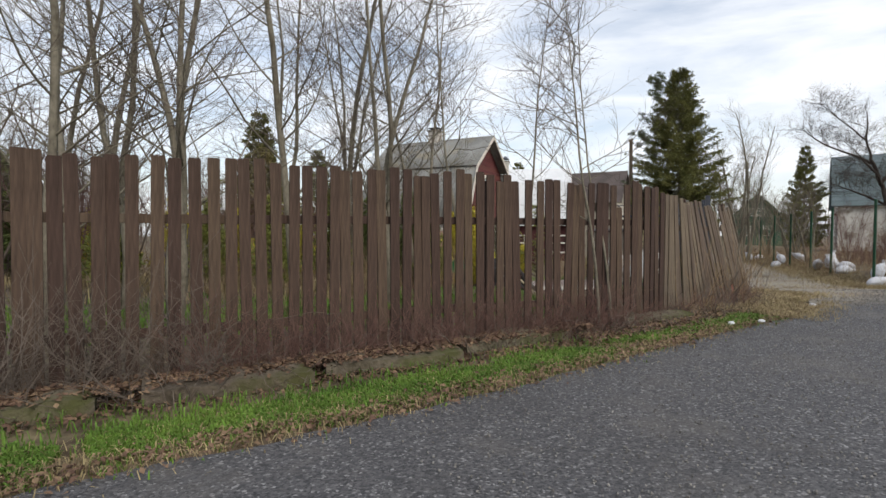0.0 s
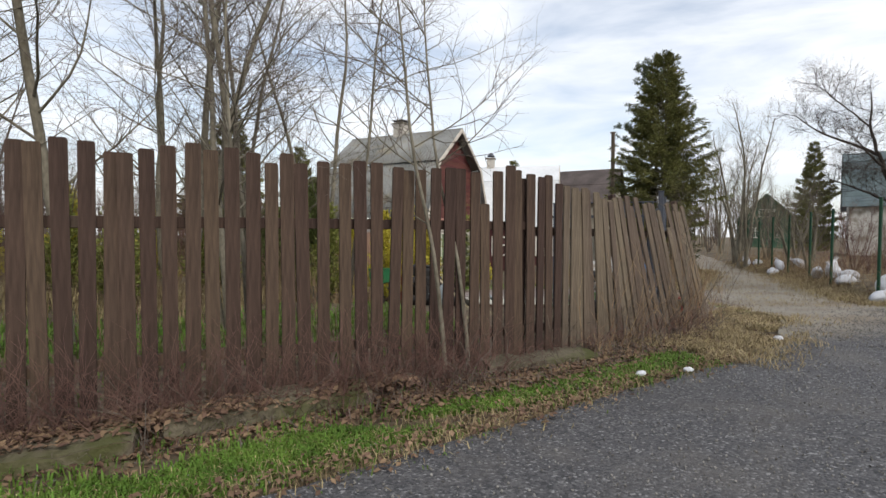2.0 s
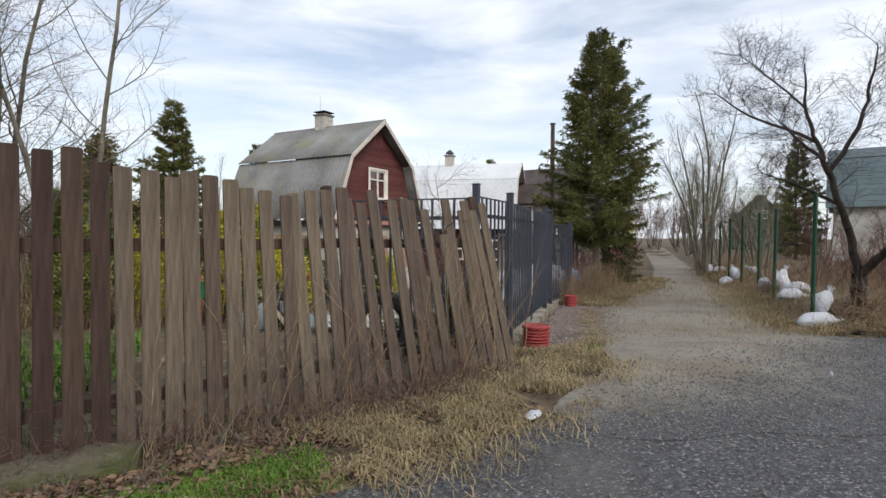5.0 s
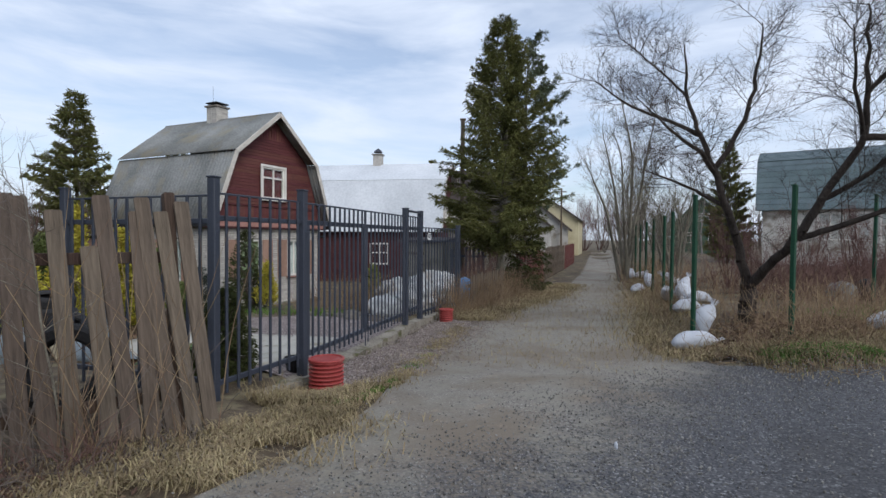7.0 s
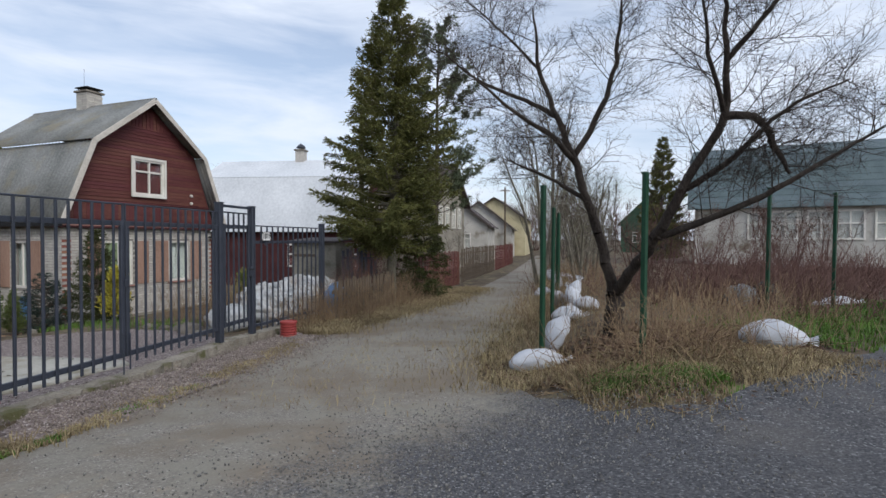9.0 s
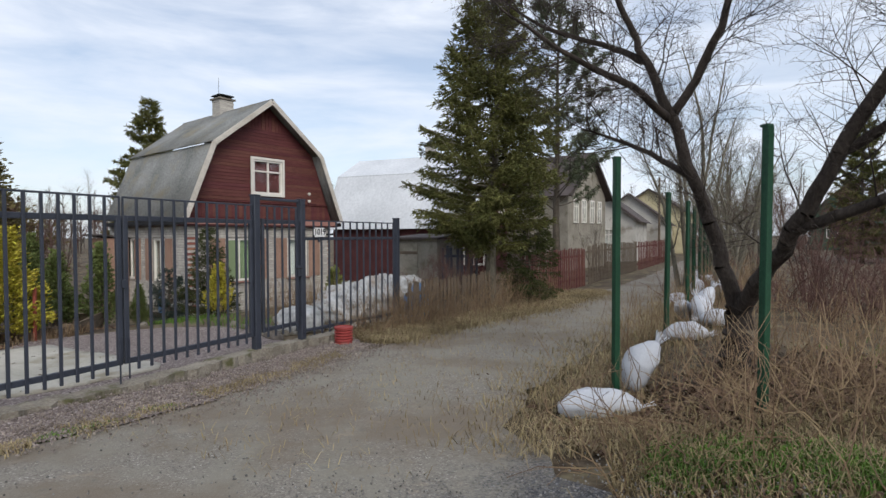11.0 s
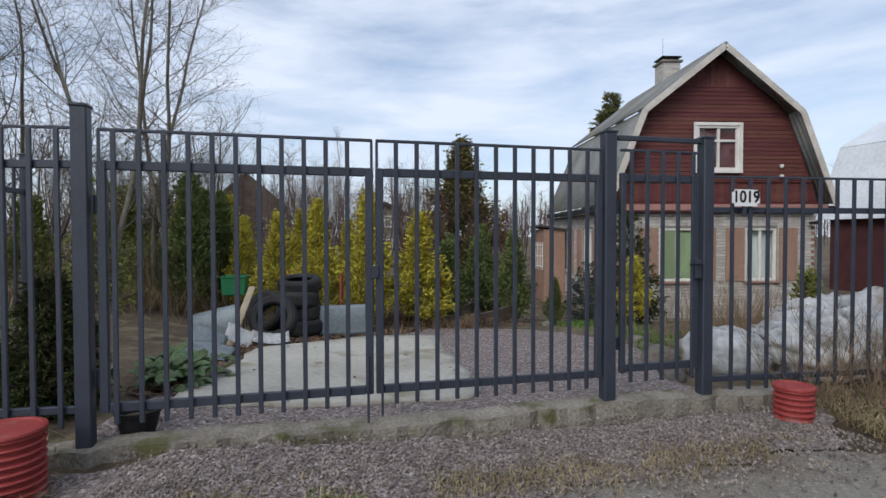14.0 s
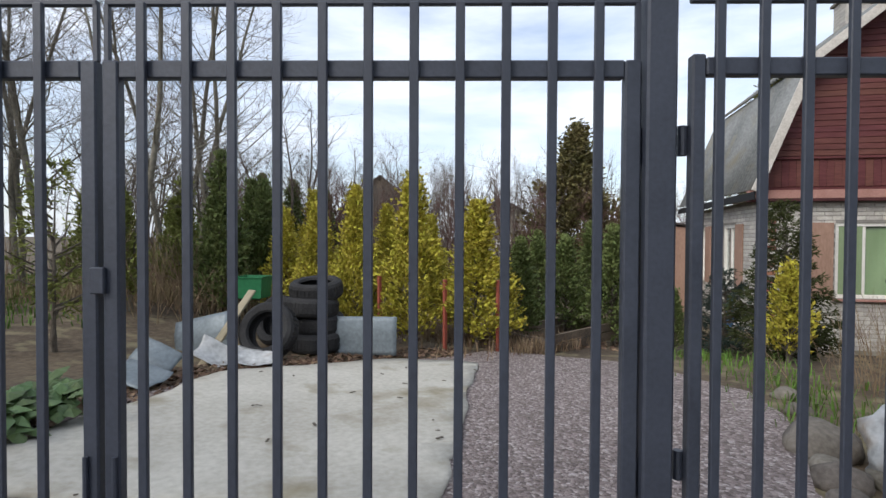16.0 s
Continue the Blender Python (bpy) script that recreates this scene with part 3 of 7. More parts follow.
def build_wicket():
    g = thing("wicket_gate", (*gate_at(0), 0.0), "narrow dark blue-grey steel garden gate with a lock, closed", "gate", turn=GATE_TURN)
    a, b = 3.825, 4.555
    part("stile", cube((0.045, 0.045, 1.62), a + 0.025, 0, 0.97, cut=0.006), STEEL, g)
    part("stile", cube((0.045, 0.045, 1.62), b - 0.025, 0, 0.97, cut=0.006), STEEL, g)
    rail("upper_rail", g, a + 0.05, b - 0.05, 1.74)
    rail("lower_rail", g, a + 0.05, b - 0.05, 0.20)
    rail("top_rail", g, a, b, 1.963, 0.022, 0.022)
    bars(g, a + 0.085, b - 0.07, 0.09, 1.952, 5, -0.033)
    lock = part("lock_case", cube((0.06, 0.04, 0.16), b - 0.035, -0.047, 1.0, cut=0.006), STEEL, g)
    part("handle", Shape().tube((b - 0.035, -0.06, 1.04), (b - 0.035, -0.11, 1.04), 0.009, 0.009, 8, True).tube((b - 0.035, -0.105, 1.04), (b - 0.15, -0.105, 1.04), 0.009, 0.008, 8, True), BLACK, lock, "black lever handle")
    for z in (1.5, 0.4):
        part("hinge", Shape().tube((a - 0.012, 0.02, z - 0.05), (a - 0.012, 0.02, z + 0.05), 0.016, 0.016, 10, True), STEEL, g)


build_wicket()
head_bar = thing("gate_header", (*gate_at(0), 0.0), "dark steel bar across the top of the garden gate", "bar", turn=GATE_TURN)
rail("bar", head_bar, 3.80, 4.58, 2.06, 0.04, 0.04)


def fence_panel(p0, p1, low, high, top, bottom, name_label):
    """A panel of bars between two points of the plan."""
    a, b = Vector(p0), Vector(p1)
    w = b - a
    f = thing("bar_fence", (a.x, a.y, 0), name_label, "fence", "metal bar fences", turn=math.degrees(math.atan2(w.y, w.x)))
    rail("upper_rail", f, 0.05, w.length - 0.05, high, 0.05, 0.035)
    rail("lower_rail", f, 0.05, w.length - 0.05, low, 0.05, 0.035)
    rail("top_rail", f, 0.05, w.length - 0.05, top + 0.01, 0.02, 0.02)
    n = int((w.length - 0.2) / (0.155 if top > 1.9 else 0.168)) + 1
    bars(f, 0.13 if top > 1.9 else 0.22, w.length - 0.13, bottom, top, n, -0.03)


fence_panel((5.70, 11.28), gate_at(0), 0.17, 1.73, 1.953, 0.06, "dark blue-grey steel bar fence beside the gate")
fence_panel(gate_at(4.64), (8.47, 19.15), 0.06, 1.49, 1.76, -0.03, "lower dark blue-grey steel bar fence by the lane")
fence_panel((3.91, 11.96), (5.70, 11.28), 0.2, 1.7, 1.93, 0.06, "dark blue-grey steel bar fence behind the wooden fence")


def text_mesh(words, size, depth):
    c = bpy.data.curves.new("text", "FONT")
    c.body, c.size, c.extrude, c.align_x, c.align_y, c.offset = words, size, depth, "CENTER", "CENTER", 0.003
    o = bpy.data.objects.new("text", c)
    scene.collection.objects.link(o)
    bpy.context.view_layer.update()
    me = bpy.data.meshes.new_from_object(o.evaluated_get(bpy.context.evaluated_depsgraph_get()))
    bpy.data.objects.remove(o)
    return me


def build_plate():
    x, y = gate_at(4.94, 0.105)
    p = thing("number_plate", (x, y, 1.59), "white enamel house number plate reading 1019", "sign", turn=GATE_TURN)
    w, h, c = 0.275, 0.14, 0.024
    pts = [(-w / 2 + c, -h / 2), (w / 2 - c, -h / 2), (w / 2 - c, -h / 2 + c), (w / 2, -h / 2 + c), (w / 2, h / 2 - c), (w / 2 - c, h / 2 - c), (w / 2 - c, h / 2), (-w / 2 + c, h / 2), (-w / 2 + c, h / 2 - c), (-w / 2, h / 2 - c), (-w / 2, -h / 2 + c), (-w / 2 + c, -h / 2 + c)]
    up = pose(0, 0, 0, 90, 0, 0)
    part("plate", Shape().slab(pts, -0.003, 0.003), PLATE, p, m=up)
    me = text_mesh("1019", 0.135, 0.001)
    me.materials.clear()
    me.materials.append(BLACK)
    part("number", me, BLACK, p, "black painted figures 1019", m=up @ pose(0, 0.004, 0.006))
    part("bracket", cube((0.03, 0.03, 0.2), 0, 0.02, -0.06), STEEL, p)


build_plate()


def pipe(x, y, z, height, k=1.0):
    p = thing("ribbed_pipe", (x, y, z), "upright red ribbed plastic pipe with a lid", "pipe", "red pipe ends")
    rings, n = [], int(height / 0.042)
    for i in range(n):
        b = i * height / n
        e = height / n
        rings += [(0.168, b), (0.168, b + 0.36 * e), (0.188, b + 0.46 * e), (0.194, b + 0.66 * e), (0.188, b + 0.86 * e), (0.168, b + 0.97 * e)]
    rings = [(a * k, b) for a, b in rings]
    part("pipe", Shape().lathe(rings, 36), RED_PIPE, p)
    part("lid", Shape().lathe([(r * k, height + z) for r, z in ((0.196, -0.005), (0.20, 0.008), (0.196, 0.02), (0.17, 0.024), (0.165, 0.012))], 36), RED_PIPE, p, "dusty red plastic lid")


pipe(6.58, 12.18, -0.24, 0.44)
pipe(8.12, 17.31, -0.24, 0.31, 0.76)

# ---- wooden picket fence ----


def fence_fall(s):
    """How far, in degrees, the fence leans in towards the garden."""
    return 12.0 * ease(0.4, 2.8, s)


def build_picket_fence():
    r = random.Random(21)
    x0, y0 = fence_at(-4)
    f = thing("picket_fence", (x0, y0, 0), "tall brown wooden picket fence, weathered and leaning at its end", "fence")
    turn_a = math.degrees(math.atan2(FENCE_A.y, FENCE_A.x))
    turn_b = math.degrees(math.atan2(FENCE_B.y, FENCE_B.x))
    shapes = {}

    def board(width, length, grey):
        key = (round(width, 2), round(length, 1), grey)
        if key not in shapes:
            w, h, t = width / 2, length, 0.010
            s = Shape()
            pts = [(-w, 0), (-w * 0.98, h * 0.5), (-w, h - 0.012), (-w * 0.8, h), (w * 0.8, h), (w, h - 0.012), (w * 0.98, h * 0.5), (w, 0)]
            s.slab(pts[::-1], -t, t, pose(0, 0, 0, 90, 0, 0))
            shapes[key] = s.mesh("picket", GREY_PICKET if grey else PICKET)
        return shapes[key]

    base = Matrix.Translation((-x0, -y0, 0))
    s = -10.6
    while s < 4.02:
        lean_zone = ease(0.9, 3.4, s)
        gap = (0.139 if s < 0.6 else 0.134) + r.uniform(-0.007, 0.007)
        if r.random() < 0.05:
            gap += 0.05
        if r.random() < 0.07:
            gap -= 0.03
        width = 0.104 + r.uniform(-0.007, 0.007)
        top = (1.955 if s < 0 else 1.90 - 0.07 * ease(0.6, 1.2, s)) + r.uniform(-0.022, 0.02)
        if -0.62 < s < -0.5 or r.random() < 0.025:
            top -= 0.30
        x, y = fence_at(s, 0.035 + r.uniform(-0.004, 0.006))
        low = level(x, y) - 0.03 + (r.uniform(0.0, 0.14) if s > 1.0 else r.uniform(-0.02, 0.05))
        ang = r.gauss(0, 0.55 + 0.7 * lean_zone) - 2.5 * lean_zone
        fall = fence_fall(s)
        grey = s > 0.55
        if s > 0.95:
            x, y = fence_at(s + 0.15 * lean_zone, 0.035 + r.uniform(-0.004, 0.01))
        m = base @ pose(x, y, low, r.uniform(-1.2, 1.2) - fall, 0, turn_a if s < 0 else turn_b) @ pose(0, 0, 0, 0, ang, r.uniform(-3, 3))
        part("picket", board(width, (top - low) / max(0.5, math.cos(radians(ang))), grey), PICKET, f, m=m)
        s += gap
    for z, stops in ((1.44, (-10.6, -8.0, -5.4, -2.8, 0.0)), (0.42, (-10.6, -8.0, -5.4, -2.8, 0.0)), (1.40, (0.0, 1.3, 2.6, 4.0)), (0.40, (0.0, 1.3, 2.6, 4.0))):
        for k, e in zip(stops, stops[1:]):
            # rails follow the lean of the boards
            d0, d1 = (-0.012 - math.tan(radians(fence_fall(q))) * (z + 0.05) for q in (k, e))
            side = -0.001 if e <= 0 else 0.001
            (ax, ay), (bx, by) = fence_at(k + (0.001 if side > 0 else 0.0), d0), fence_at(e + (side if side < 0 else 0.0), d1)
            part("rail", cube((math.hypot(bx - ax, by - ay) - 0.01, 0.045, 0.085)), PICKET, f, m=base @ pose((ax + bx) / 2, (ay + by) / 2, z + r.uniform(-0.015, 0.015), 0, r.uniform(-0.5, 0.5), math.degrees(math.atan2(by - ay, bx - ax))))
    for k in (-10.4, -7.8, -5.25, -2.6, -0.05, 2.2, 3.95):
        x, y = fence_at(k, -0.075)
        part("post", cube((0.08, 0.08, 2.15), 0, 0, 0.86, cut=0.008), PICKET, f, m=base @ pose(x, y, 0.0, r.uniform(-1, 1) - fence_fall(k), r.uniform(-1, 1), turn_a if k < 0 else turn_b))


build_picket_fence()

# old broken blocks in the ditch before the fence
blocks_rng = random.Random(4)
for s, length, off in ((-7.2, 1.3, 0.62), (-5.6, 1.3, 0.62), (-4.1, 1.38, 0.52), (-2.55, 1.45, 0.33), (0.0, 1.25, 0.12)):
    x, y = fence_at(s, off)
    b = Shape()
    n = 9
    rows = []
    for i in range(n + 1):
        k = -length / 2 + length * i / n
        d = 0.21 + blocks_rng.uniform(-0.02, 0.02)
        h = 0.15 + blocks_rng.uniform(-0.025, 0.02)
        rows.append([(k, -d, -0.2), (k, -d * 0.92, h * 0.85), (k, 0.0, h), (k, d * 0.92, h * 0.9), (k, d, -0.2)])
    b.add([p for row in rows for p in row], [(5 * i + j, 5 * i + j + 5, 5 * i + j + 6, 5 * i + j + 1) for i in range(n) for j in range(4)] + [(0, 1, 2, 3, 4), (5 * n + 4, 5 * n + 3, 5 * n + 2, 5 * n + 1, 5 * n)])
    solid("stone_block", b, MOSSY, "old mossy broken concrete block in the verge", "stone", "stone blocks", m=pose(x, y, level(x, y), blocks_rng.uniform(-4, 4), 0, math.degrees(math.atan2(FENCE_A.y, FENCE_A.x)) + blocks_rng.uniform(-5, 5)))

# ---- houses ----


def sash(parent, w, h, frame, material, mullions=(0.5,), transom=None, depth=0.06, filling=None, m=None):
    """A window: frame, bars, panes. Its own axes: x across, z up from the sill, y into the house."""
    m = m or Matrix()
    # flat backing panel; without a filling its colour is painted room shade
    win = part("window", cube((w, 0.02, h), 0, depth + 0.09, h / 2, cut=0.001), filling or ROOM_SHADE, parent, m=m)
    for name, size, at in (("frame", (w, depth, frame), (0, 0, frame / 2)), ("frame", (w, depth, frame), (0, 0, h - frame / 2)),
                           ("frame", (frame, depth, h - 2 * frame), (-w / 2 + frame / 2, 0, h / 2)), ("frame", (frame, depth, h - 2 * frame), (w / 2 - frame / 2, 0, h / 2))):
        part(name, cube(size, *at), material, win)
    for k in mullions:
        part("bar", cube((frame * 0.8, depth * 0.7, h - 2 * frame), -w / 2 + k * w, 0, h / 2), material, win)
    if transom:
        part("bar", cube((w - 2 * frame, depth * 0.66, frame * 0.8), 0, 0, h * transom), material, win)
    pane = part("pane", cube((w - frame, 0.005, h - frame), 0, 0.012, h / 2, cut=0.001), GLASS, win)
    pane.visible_shadow = False
    return win


def wavy(length, run, step, high, rise):
    """Corrugated sheet: waves along x (length), run along y, rising to z."""
    n = int(length / step)
    verts = []
    for j in range(2):
        for i in range(n * 4 + 1):
            x = -length / 2 + length * i / (n * 4)
            verts.append((x, run * j, rise * j + high * math.sin(i * math.pi / 2)))
    w = n * 4 + 1
    return verts, [(i, i + 1, w + i + 1, w + i) for i in range(w - 1)]


def gambrel_roof(parent, half, knee, ridge, knee_half, eave, front, back, material, wave=0.15, high=0.02, over=0.12):
    """Four corrugated slopes. The house's axes: x across the gable, y back from it, z up."""
    length = back - front
    mid = (front + back) / 2
    for side in (-1, 1):
        for name, (xa, za), (xb, zb), lift in (("lower_slope", (side * (half + over), eave - 0.08), (side * knee_half, knee), 0.0), ("upper_slope", (side * (knee_half + 0.06), knee + 0.0), (0, ridge), 0.03)):
            verts, faces = wavy(length, 1.0, wave, high, 0.0)
            pts = []
            nx, nz = zb - za, -(xb - xa)
            ln = math.hypot(nx, nz)
            nx, nz = nx / ln * -1, nz / ln * -1
            if nz < 0:
                nx, nz = -nx, -nz
            for x, k, h in verts:
                pts.append((xa + (xb - xa) * k + nx * (h + lift), mid + x, za + (zb - za) * k + nz * (h + lift)))
            s = Shape()
            s.add(pts, faces)
            ob = part(name, s, material, parent, smooth=True)
            ob.modifiers.new("thickness", "SOLIDIFY").thickness = 0.012


HOUSE_UP = 0.88


def build_red_house():
    """Mansard-roofed summer house: white brick below, red boards above."""
    h = thing("red_house", (2.19, 25.54, -0.88), "dacha with white brick walls, red boarded gable and grey mansard roof", "house", turn=math.degrees(math.atan2(0.888, 0.46)))
    u = HOUSE_UP
    half, deep, wall_top = 2.64, 5.6, 1.90 + u
    holes_front = [(-1.42, -0.48, 0.13 + u, 1.48 + u), (0.82, 1.66, 0.13 + u, 1.48 + u)]
    holes_side = [(1.3, 2.2, 0.13 + u, 1.48 + u), (3.5, 4.4, 0.13 + u, 1.48 + u)]
    r = random.Random(31)

    def backing(name, length, holes, m):
        """The mortar body with its openings: pieces of wall side by side."""
        s = Shape()
        t = 0.24
        x = 0.0
        spans = sorted(holes)
        for a, b, lo, hi in spans:
            s.box((a - x, t, wall_top + 0.3), pose((a + x) / 2, t / 2, wall_top / 2 - 0.15), 0.001)
            s.box((b - a, t, lo + 0.3), pose((a + b) / 2, t / 2, lo / 2 - 0.15), 0.001)
            s.box((b - a, t, wall_top - hi), pose((a + b) / 2, t / 2, (wall_top + hi) / 2), 0.001)
            x = b
        s.box((length - x, t, wall_top + 0.3), pose((length + x) / 2, t / 2, wall_top / 2 - 0.15), 0.001)
        return part(name, s, MORTAR, h, m=m)

    front = backing("wall", 2 * half, [(a + half, b + half, lo, hi) for a, b, lo, hi in holes_front], pose(-half, 0, 0))
    left = backing("wall", deep - 0.242, [(deep - b, deep - a, lo, hi) for a, b, lo, hi in holes_side], pose(-half, deep, 0, 0, 0, -90))
    part("wall", cube((0.24, deep - 0.5, wall_top + 0.3), half - 0.12, deep / 2, wall_top / 2 - 0.15), MORTAR, h)
    part("wall", cube((2 * half, 0.24, wall_top + 0.3), 0, deep - 0.12, wall_top / 2 - 0.15), MORTAR, h)
    brick_me = Shape().box((0.25, 0.016, 0.066), None, 0.003).mesh("brick", BRICK)
    red_me = Shape().box((0.25, 0.018, 0.066), None, 0.003).mesh("brick", RED_BRICK)
    count = 0
    rest = Shape()
    for wall, length, holes in ((front, 2 * half, [(a + half, b + half, lo, hi) for a, b, lo, hi in holes_front]), (left, deep, [(deep - b, deep - a, lo, hi) for a, b, lo, hi in holes_side])):
        z, row = 0.04, 0
        while z < wall_top - 0.03:
            x = 0.13 - (0.13 if row % 2 else 0)
            while x < length + 0.1:
                a, b = max(0.0, x - 0.125), min(length, x + 0.125)
                for lo_x, hi_x, lo, hi in holes:
                    if lo - 0.04 < z < hi + 0.04:
                        if a < lo_x < b:
                            b = lo_x
                        elif a < hi_x < b:
                            a = hi_x
                        elif lo_x <= a and b <= hi_x:
                            a = b
                if b - a > 0.05:
                    quoin = wall is front and row % 2 == 0 and (a < 0.02 or b > length - 0.02)
                    m = pose((a + b) / 2, -0.004, z) @ Matrix.Diagonal(((b - a) / 0.25, 1, 1, 1))
                    if wall is front and count < 300 and (z > 0.95 or quoin):
                        part("brick", red_me if quoin else brick_me, BRICK, wall, m=m)
                        count += 1
                    else:
                        target = rest
                        target.box((b - a, 0.016, 0.066), (pose(-half, 0, 0) if wall is front else pose(-half, deep, 0, 0, 0, -90)) @ pose((a + b) / 2, -0.004, z), 0.003)
                x += 0.26
            z += 0.0775
            row += 1
    tagged(part("brickwork", rest, BRICK_ALL, h), kind="stuff")
    part("plinth", cube((2 * half + 0.04, 0.05, 0.12), 0, -0.012, 0.02), CONCRETE, h)
    part("plinth", cube((0.05, deep, 0.34), -half - 0.012, deep / 2, 0.09), CONCRETE, h)
    # windows with shutters
    for a, b, lo, hi in holes_front:
        first = a < 0
        w = sash(h, b - a, hi - lo, 0.065, WHITE_PAINT, (0.5,), None, 0.07, CURTAIN, pose((a + b) / 2, 0.06, lo))
        if first:
            part("blind", cube(((b - a) * 0.46, 0.02, hi - lo - 0.1), -(b - a) * 0.24, -0.012, (hi - lo) / 2), GREEN_BOARD, w, "pale green board behind the frame")
            part("blind", cube(((b - a) * 0.40, 0.012, hi - lo - 0.12), (b - a) * 0.24, 0.03, (hi - lo) / 2), GREEN_BOARD, w, "pale green board behind the frame")
        part("sill", cube((b - a + 0.12, 0.14, 0.035), (a + b) / 2, -0.03, lo - 0.03), PINK, h, "faded pink sill")
        for k, wd in ((a - 0.28, 0.48), (b + 0.28, 0.48)):
            s = part("shutter", cube((wd, 0.028, hi - lo), k, -0.030, (hi + lo) / 2), SHUTTER, h, "orange-brown plywood shutter, open")
            part("batten", cube((wd - 0.02, 0.012, 0.03), k, -0.049, lo + 0.12), SHUTTER, s)
    side = pose(-half, deep, 0, 0, 0, -90)
    for a, b, lo, hi in holes_side:
        c = deep - (a + b) / 2
        w = sash(h, b - a, hi - lo, 0.065, WHITE_PAINT, (0.5,), None, 0.07, CURTAIN, side @ pose(c, 0.06, lo))
        for k in (-1, 1):
            part("shutter", cube((0.44, 0.028, hi - lo), c + k * ((b - a) / 2 + 0.24), -0.030, (hi + lo) / 2), SHUTTER, h, "orange-brown plywood shutter, open", m=side)
    # pink band and red boards of the gable
    part("cornice", cube((2 * half + 0.5, 0.16, 0.15), 0, -0.09, wall_top + 0.085), PINK, h, "faded pink band over the brick")
    part("cornice", cube((2 * half + 0.5, 0.20, 0.05), 0, -0.08, wall_top - 0.018), SHED_RED, h, "dark red ledge")
    knee, ridge, kh, eave = 4.34 + u, 5.91 + u, 1.93, 1.95 + u

    def wide(z):
        if z < knee:
            return 2.78 + (kh - 2.78) * (z - eave) / (knee - eave)
        return kh * (ridge - z) / (ridge - knee)

    s = Shape()
    outline = [(-2.78, eave), (2.78, eave), (kh, knee), (0, ridge), (-kh, knee)]
    s.slab(outline, -0.10, 0.0, pose(0, 0, 0, 90, 0, 0))
    gable = part("gable", s, SIDING, h, "red-brown boarded gable")
    hole = (-0.57, 0.65, 2.865 + u, 4.085 + u)
    z = eave + 0.20
    step = 0.105
    while z < ridge - 0.15:
        w = wide(z + step / 2) - 0.06
        spans = [(-w, w)]
        if hole[2] - step < z < hole[3]:
            spans = [(-w, hole[0]), (hole[1], w)]
        if z < 2.62 + u:   # upright boards below
            pass
        elif z < 5.0 + u:
            for a, b in spans:
                if b - a > 0.06:
                    part("board", cube((b - a, 0.02, step - 0.007), (a + b) / 2, -0.006, z + step / 2, -4, 0, 0, 0.003), SIDING, gable)
        z += step
    k = -2.62
    while k < 2.7:   # upright boards under the window
        top = 2.63 + u
        if abs(k) + 0.05 < wide(top - 0.3):
            part("board", cube((0.118, 0.02, top - eave - 0.19), k, -0.008, (top + eave + 0.17) / 2, cut=0.003), SIDING, gable)
        k += 0.122
    for side in (-1, 1):   # slanting boards at the top
        for i in range(7):
            x = side * (0.07 + i * 0.125)
            zt = ridge - (abs(x) + 0.06) * (ridge - knee) / kh - 0.12
            lo = 5.02 + u
            if zt - lo > 0.1:
                part("board", cube((0.118, 0.02, zt - lo), x, -0.008, (zt + lo) / 2, cut=0.003), SIDING, gable)
    part("ledge", cube((2 * wide(2.66 + u), 0.06, 0.04), 0, -0.03, 2.64 + u), SIDING, h)
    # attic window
    aw = sash(h, 1.10, 1.12, 0.07, WHITE_PAINT, (0.52,), 0.66, 0.08, ROOM_SHADE, pose(0.04, -0.045, 2.915 + u))
    for size, at in (((1.26, 0.04, 0.08), (0, -0.05, 1.15)), ((1.26, 0.05, 0.08), (0, -0.05, -0.03)), ((0.08, 0.04, 1.10), (-0.59, -0.05, 0.56)), ((0.08, 0.04, 1.10), (0.59, -0.05, 0.56))):
        part("casing", cube(size, *at), WHITE_PAINT, aw)
    part("curtain", cube((0.26, 0.01, 0.9), 0.34, 0.10, 0.52), CURTAIN, aw, "pale curtain pulled aside")
    part("lamp", Shape().lathe([(0.03, 0), (0.05, 0.03), (0.05, 0.08), (0.02, 0.10)], 12, pose(1.72, -0.06, 2.98 + u)), WHITE_PAINT, h, "small white outdoor lamp")
    part("lamp", Shape().lathe([(0.03, 0), (0.05, 0.03), (0.05, 0.08), (0.02, 0.10)], 12, pose(1.72, -0.06, 2.72 + u)), WHITE_PAINT, h, "small white outdoor lamp")
    part("bracket", cube((0.34, 0.05, 0.04), 1.86, -0.05, 2.68 + u), SHED_RED, h)
    part("spotlight", cube((0.28, 0.12, 0.07), 2.55, -0.16, 1.60 + u, cut=0.02), BLACK, h, "black outdoor lamp on the wall")
    # roof
    gambrel_roof(h, 2.74, knee, ridge, kh, eave + 0.20, -0.43, deep - 0.15, SLATE)
    for side in (-1, 1):
        for (xa, za), (xb, zb) in (((side * 2.88, eave + 0.10), (side * (kh + 0.05), knee)), ((side * (kh + 0.06), knee - 0.01), (0, ridge))):
            ln = math.hypot(xb - xa, zb - za)
            part("bargeboard", cube((ln, 0.03, 0.15), (xa + xb) / 2, -0.445, (za + zb) / 2 - 0.03, 0, -math.degrees(math.atan2(zb - za, xb - xa)), 0), GABLE_TRIM, h, "flaking white bargeboard")
        part("fascia", cube((0.03, deep + 0.24, 0.14), side * 2.88, deep / 2 - 0.28, eave + 0.0), BLACK, h, "dark eaves board")
        part("soffit", cube((0.3, deep, 0.02), side * 2.74, deep / 2 - 0.16, eave + 0.02), SHED_RED, h)
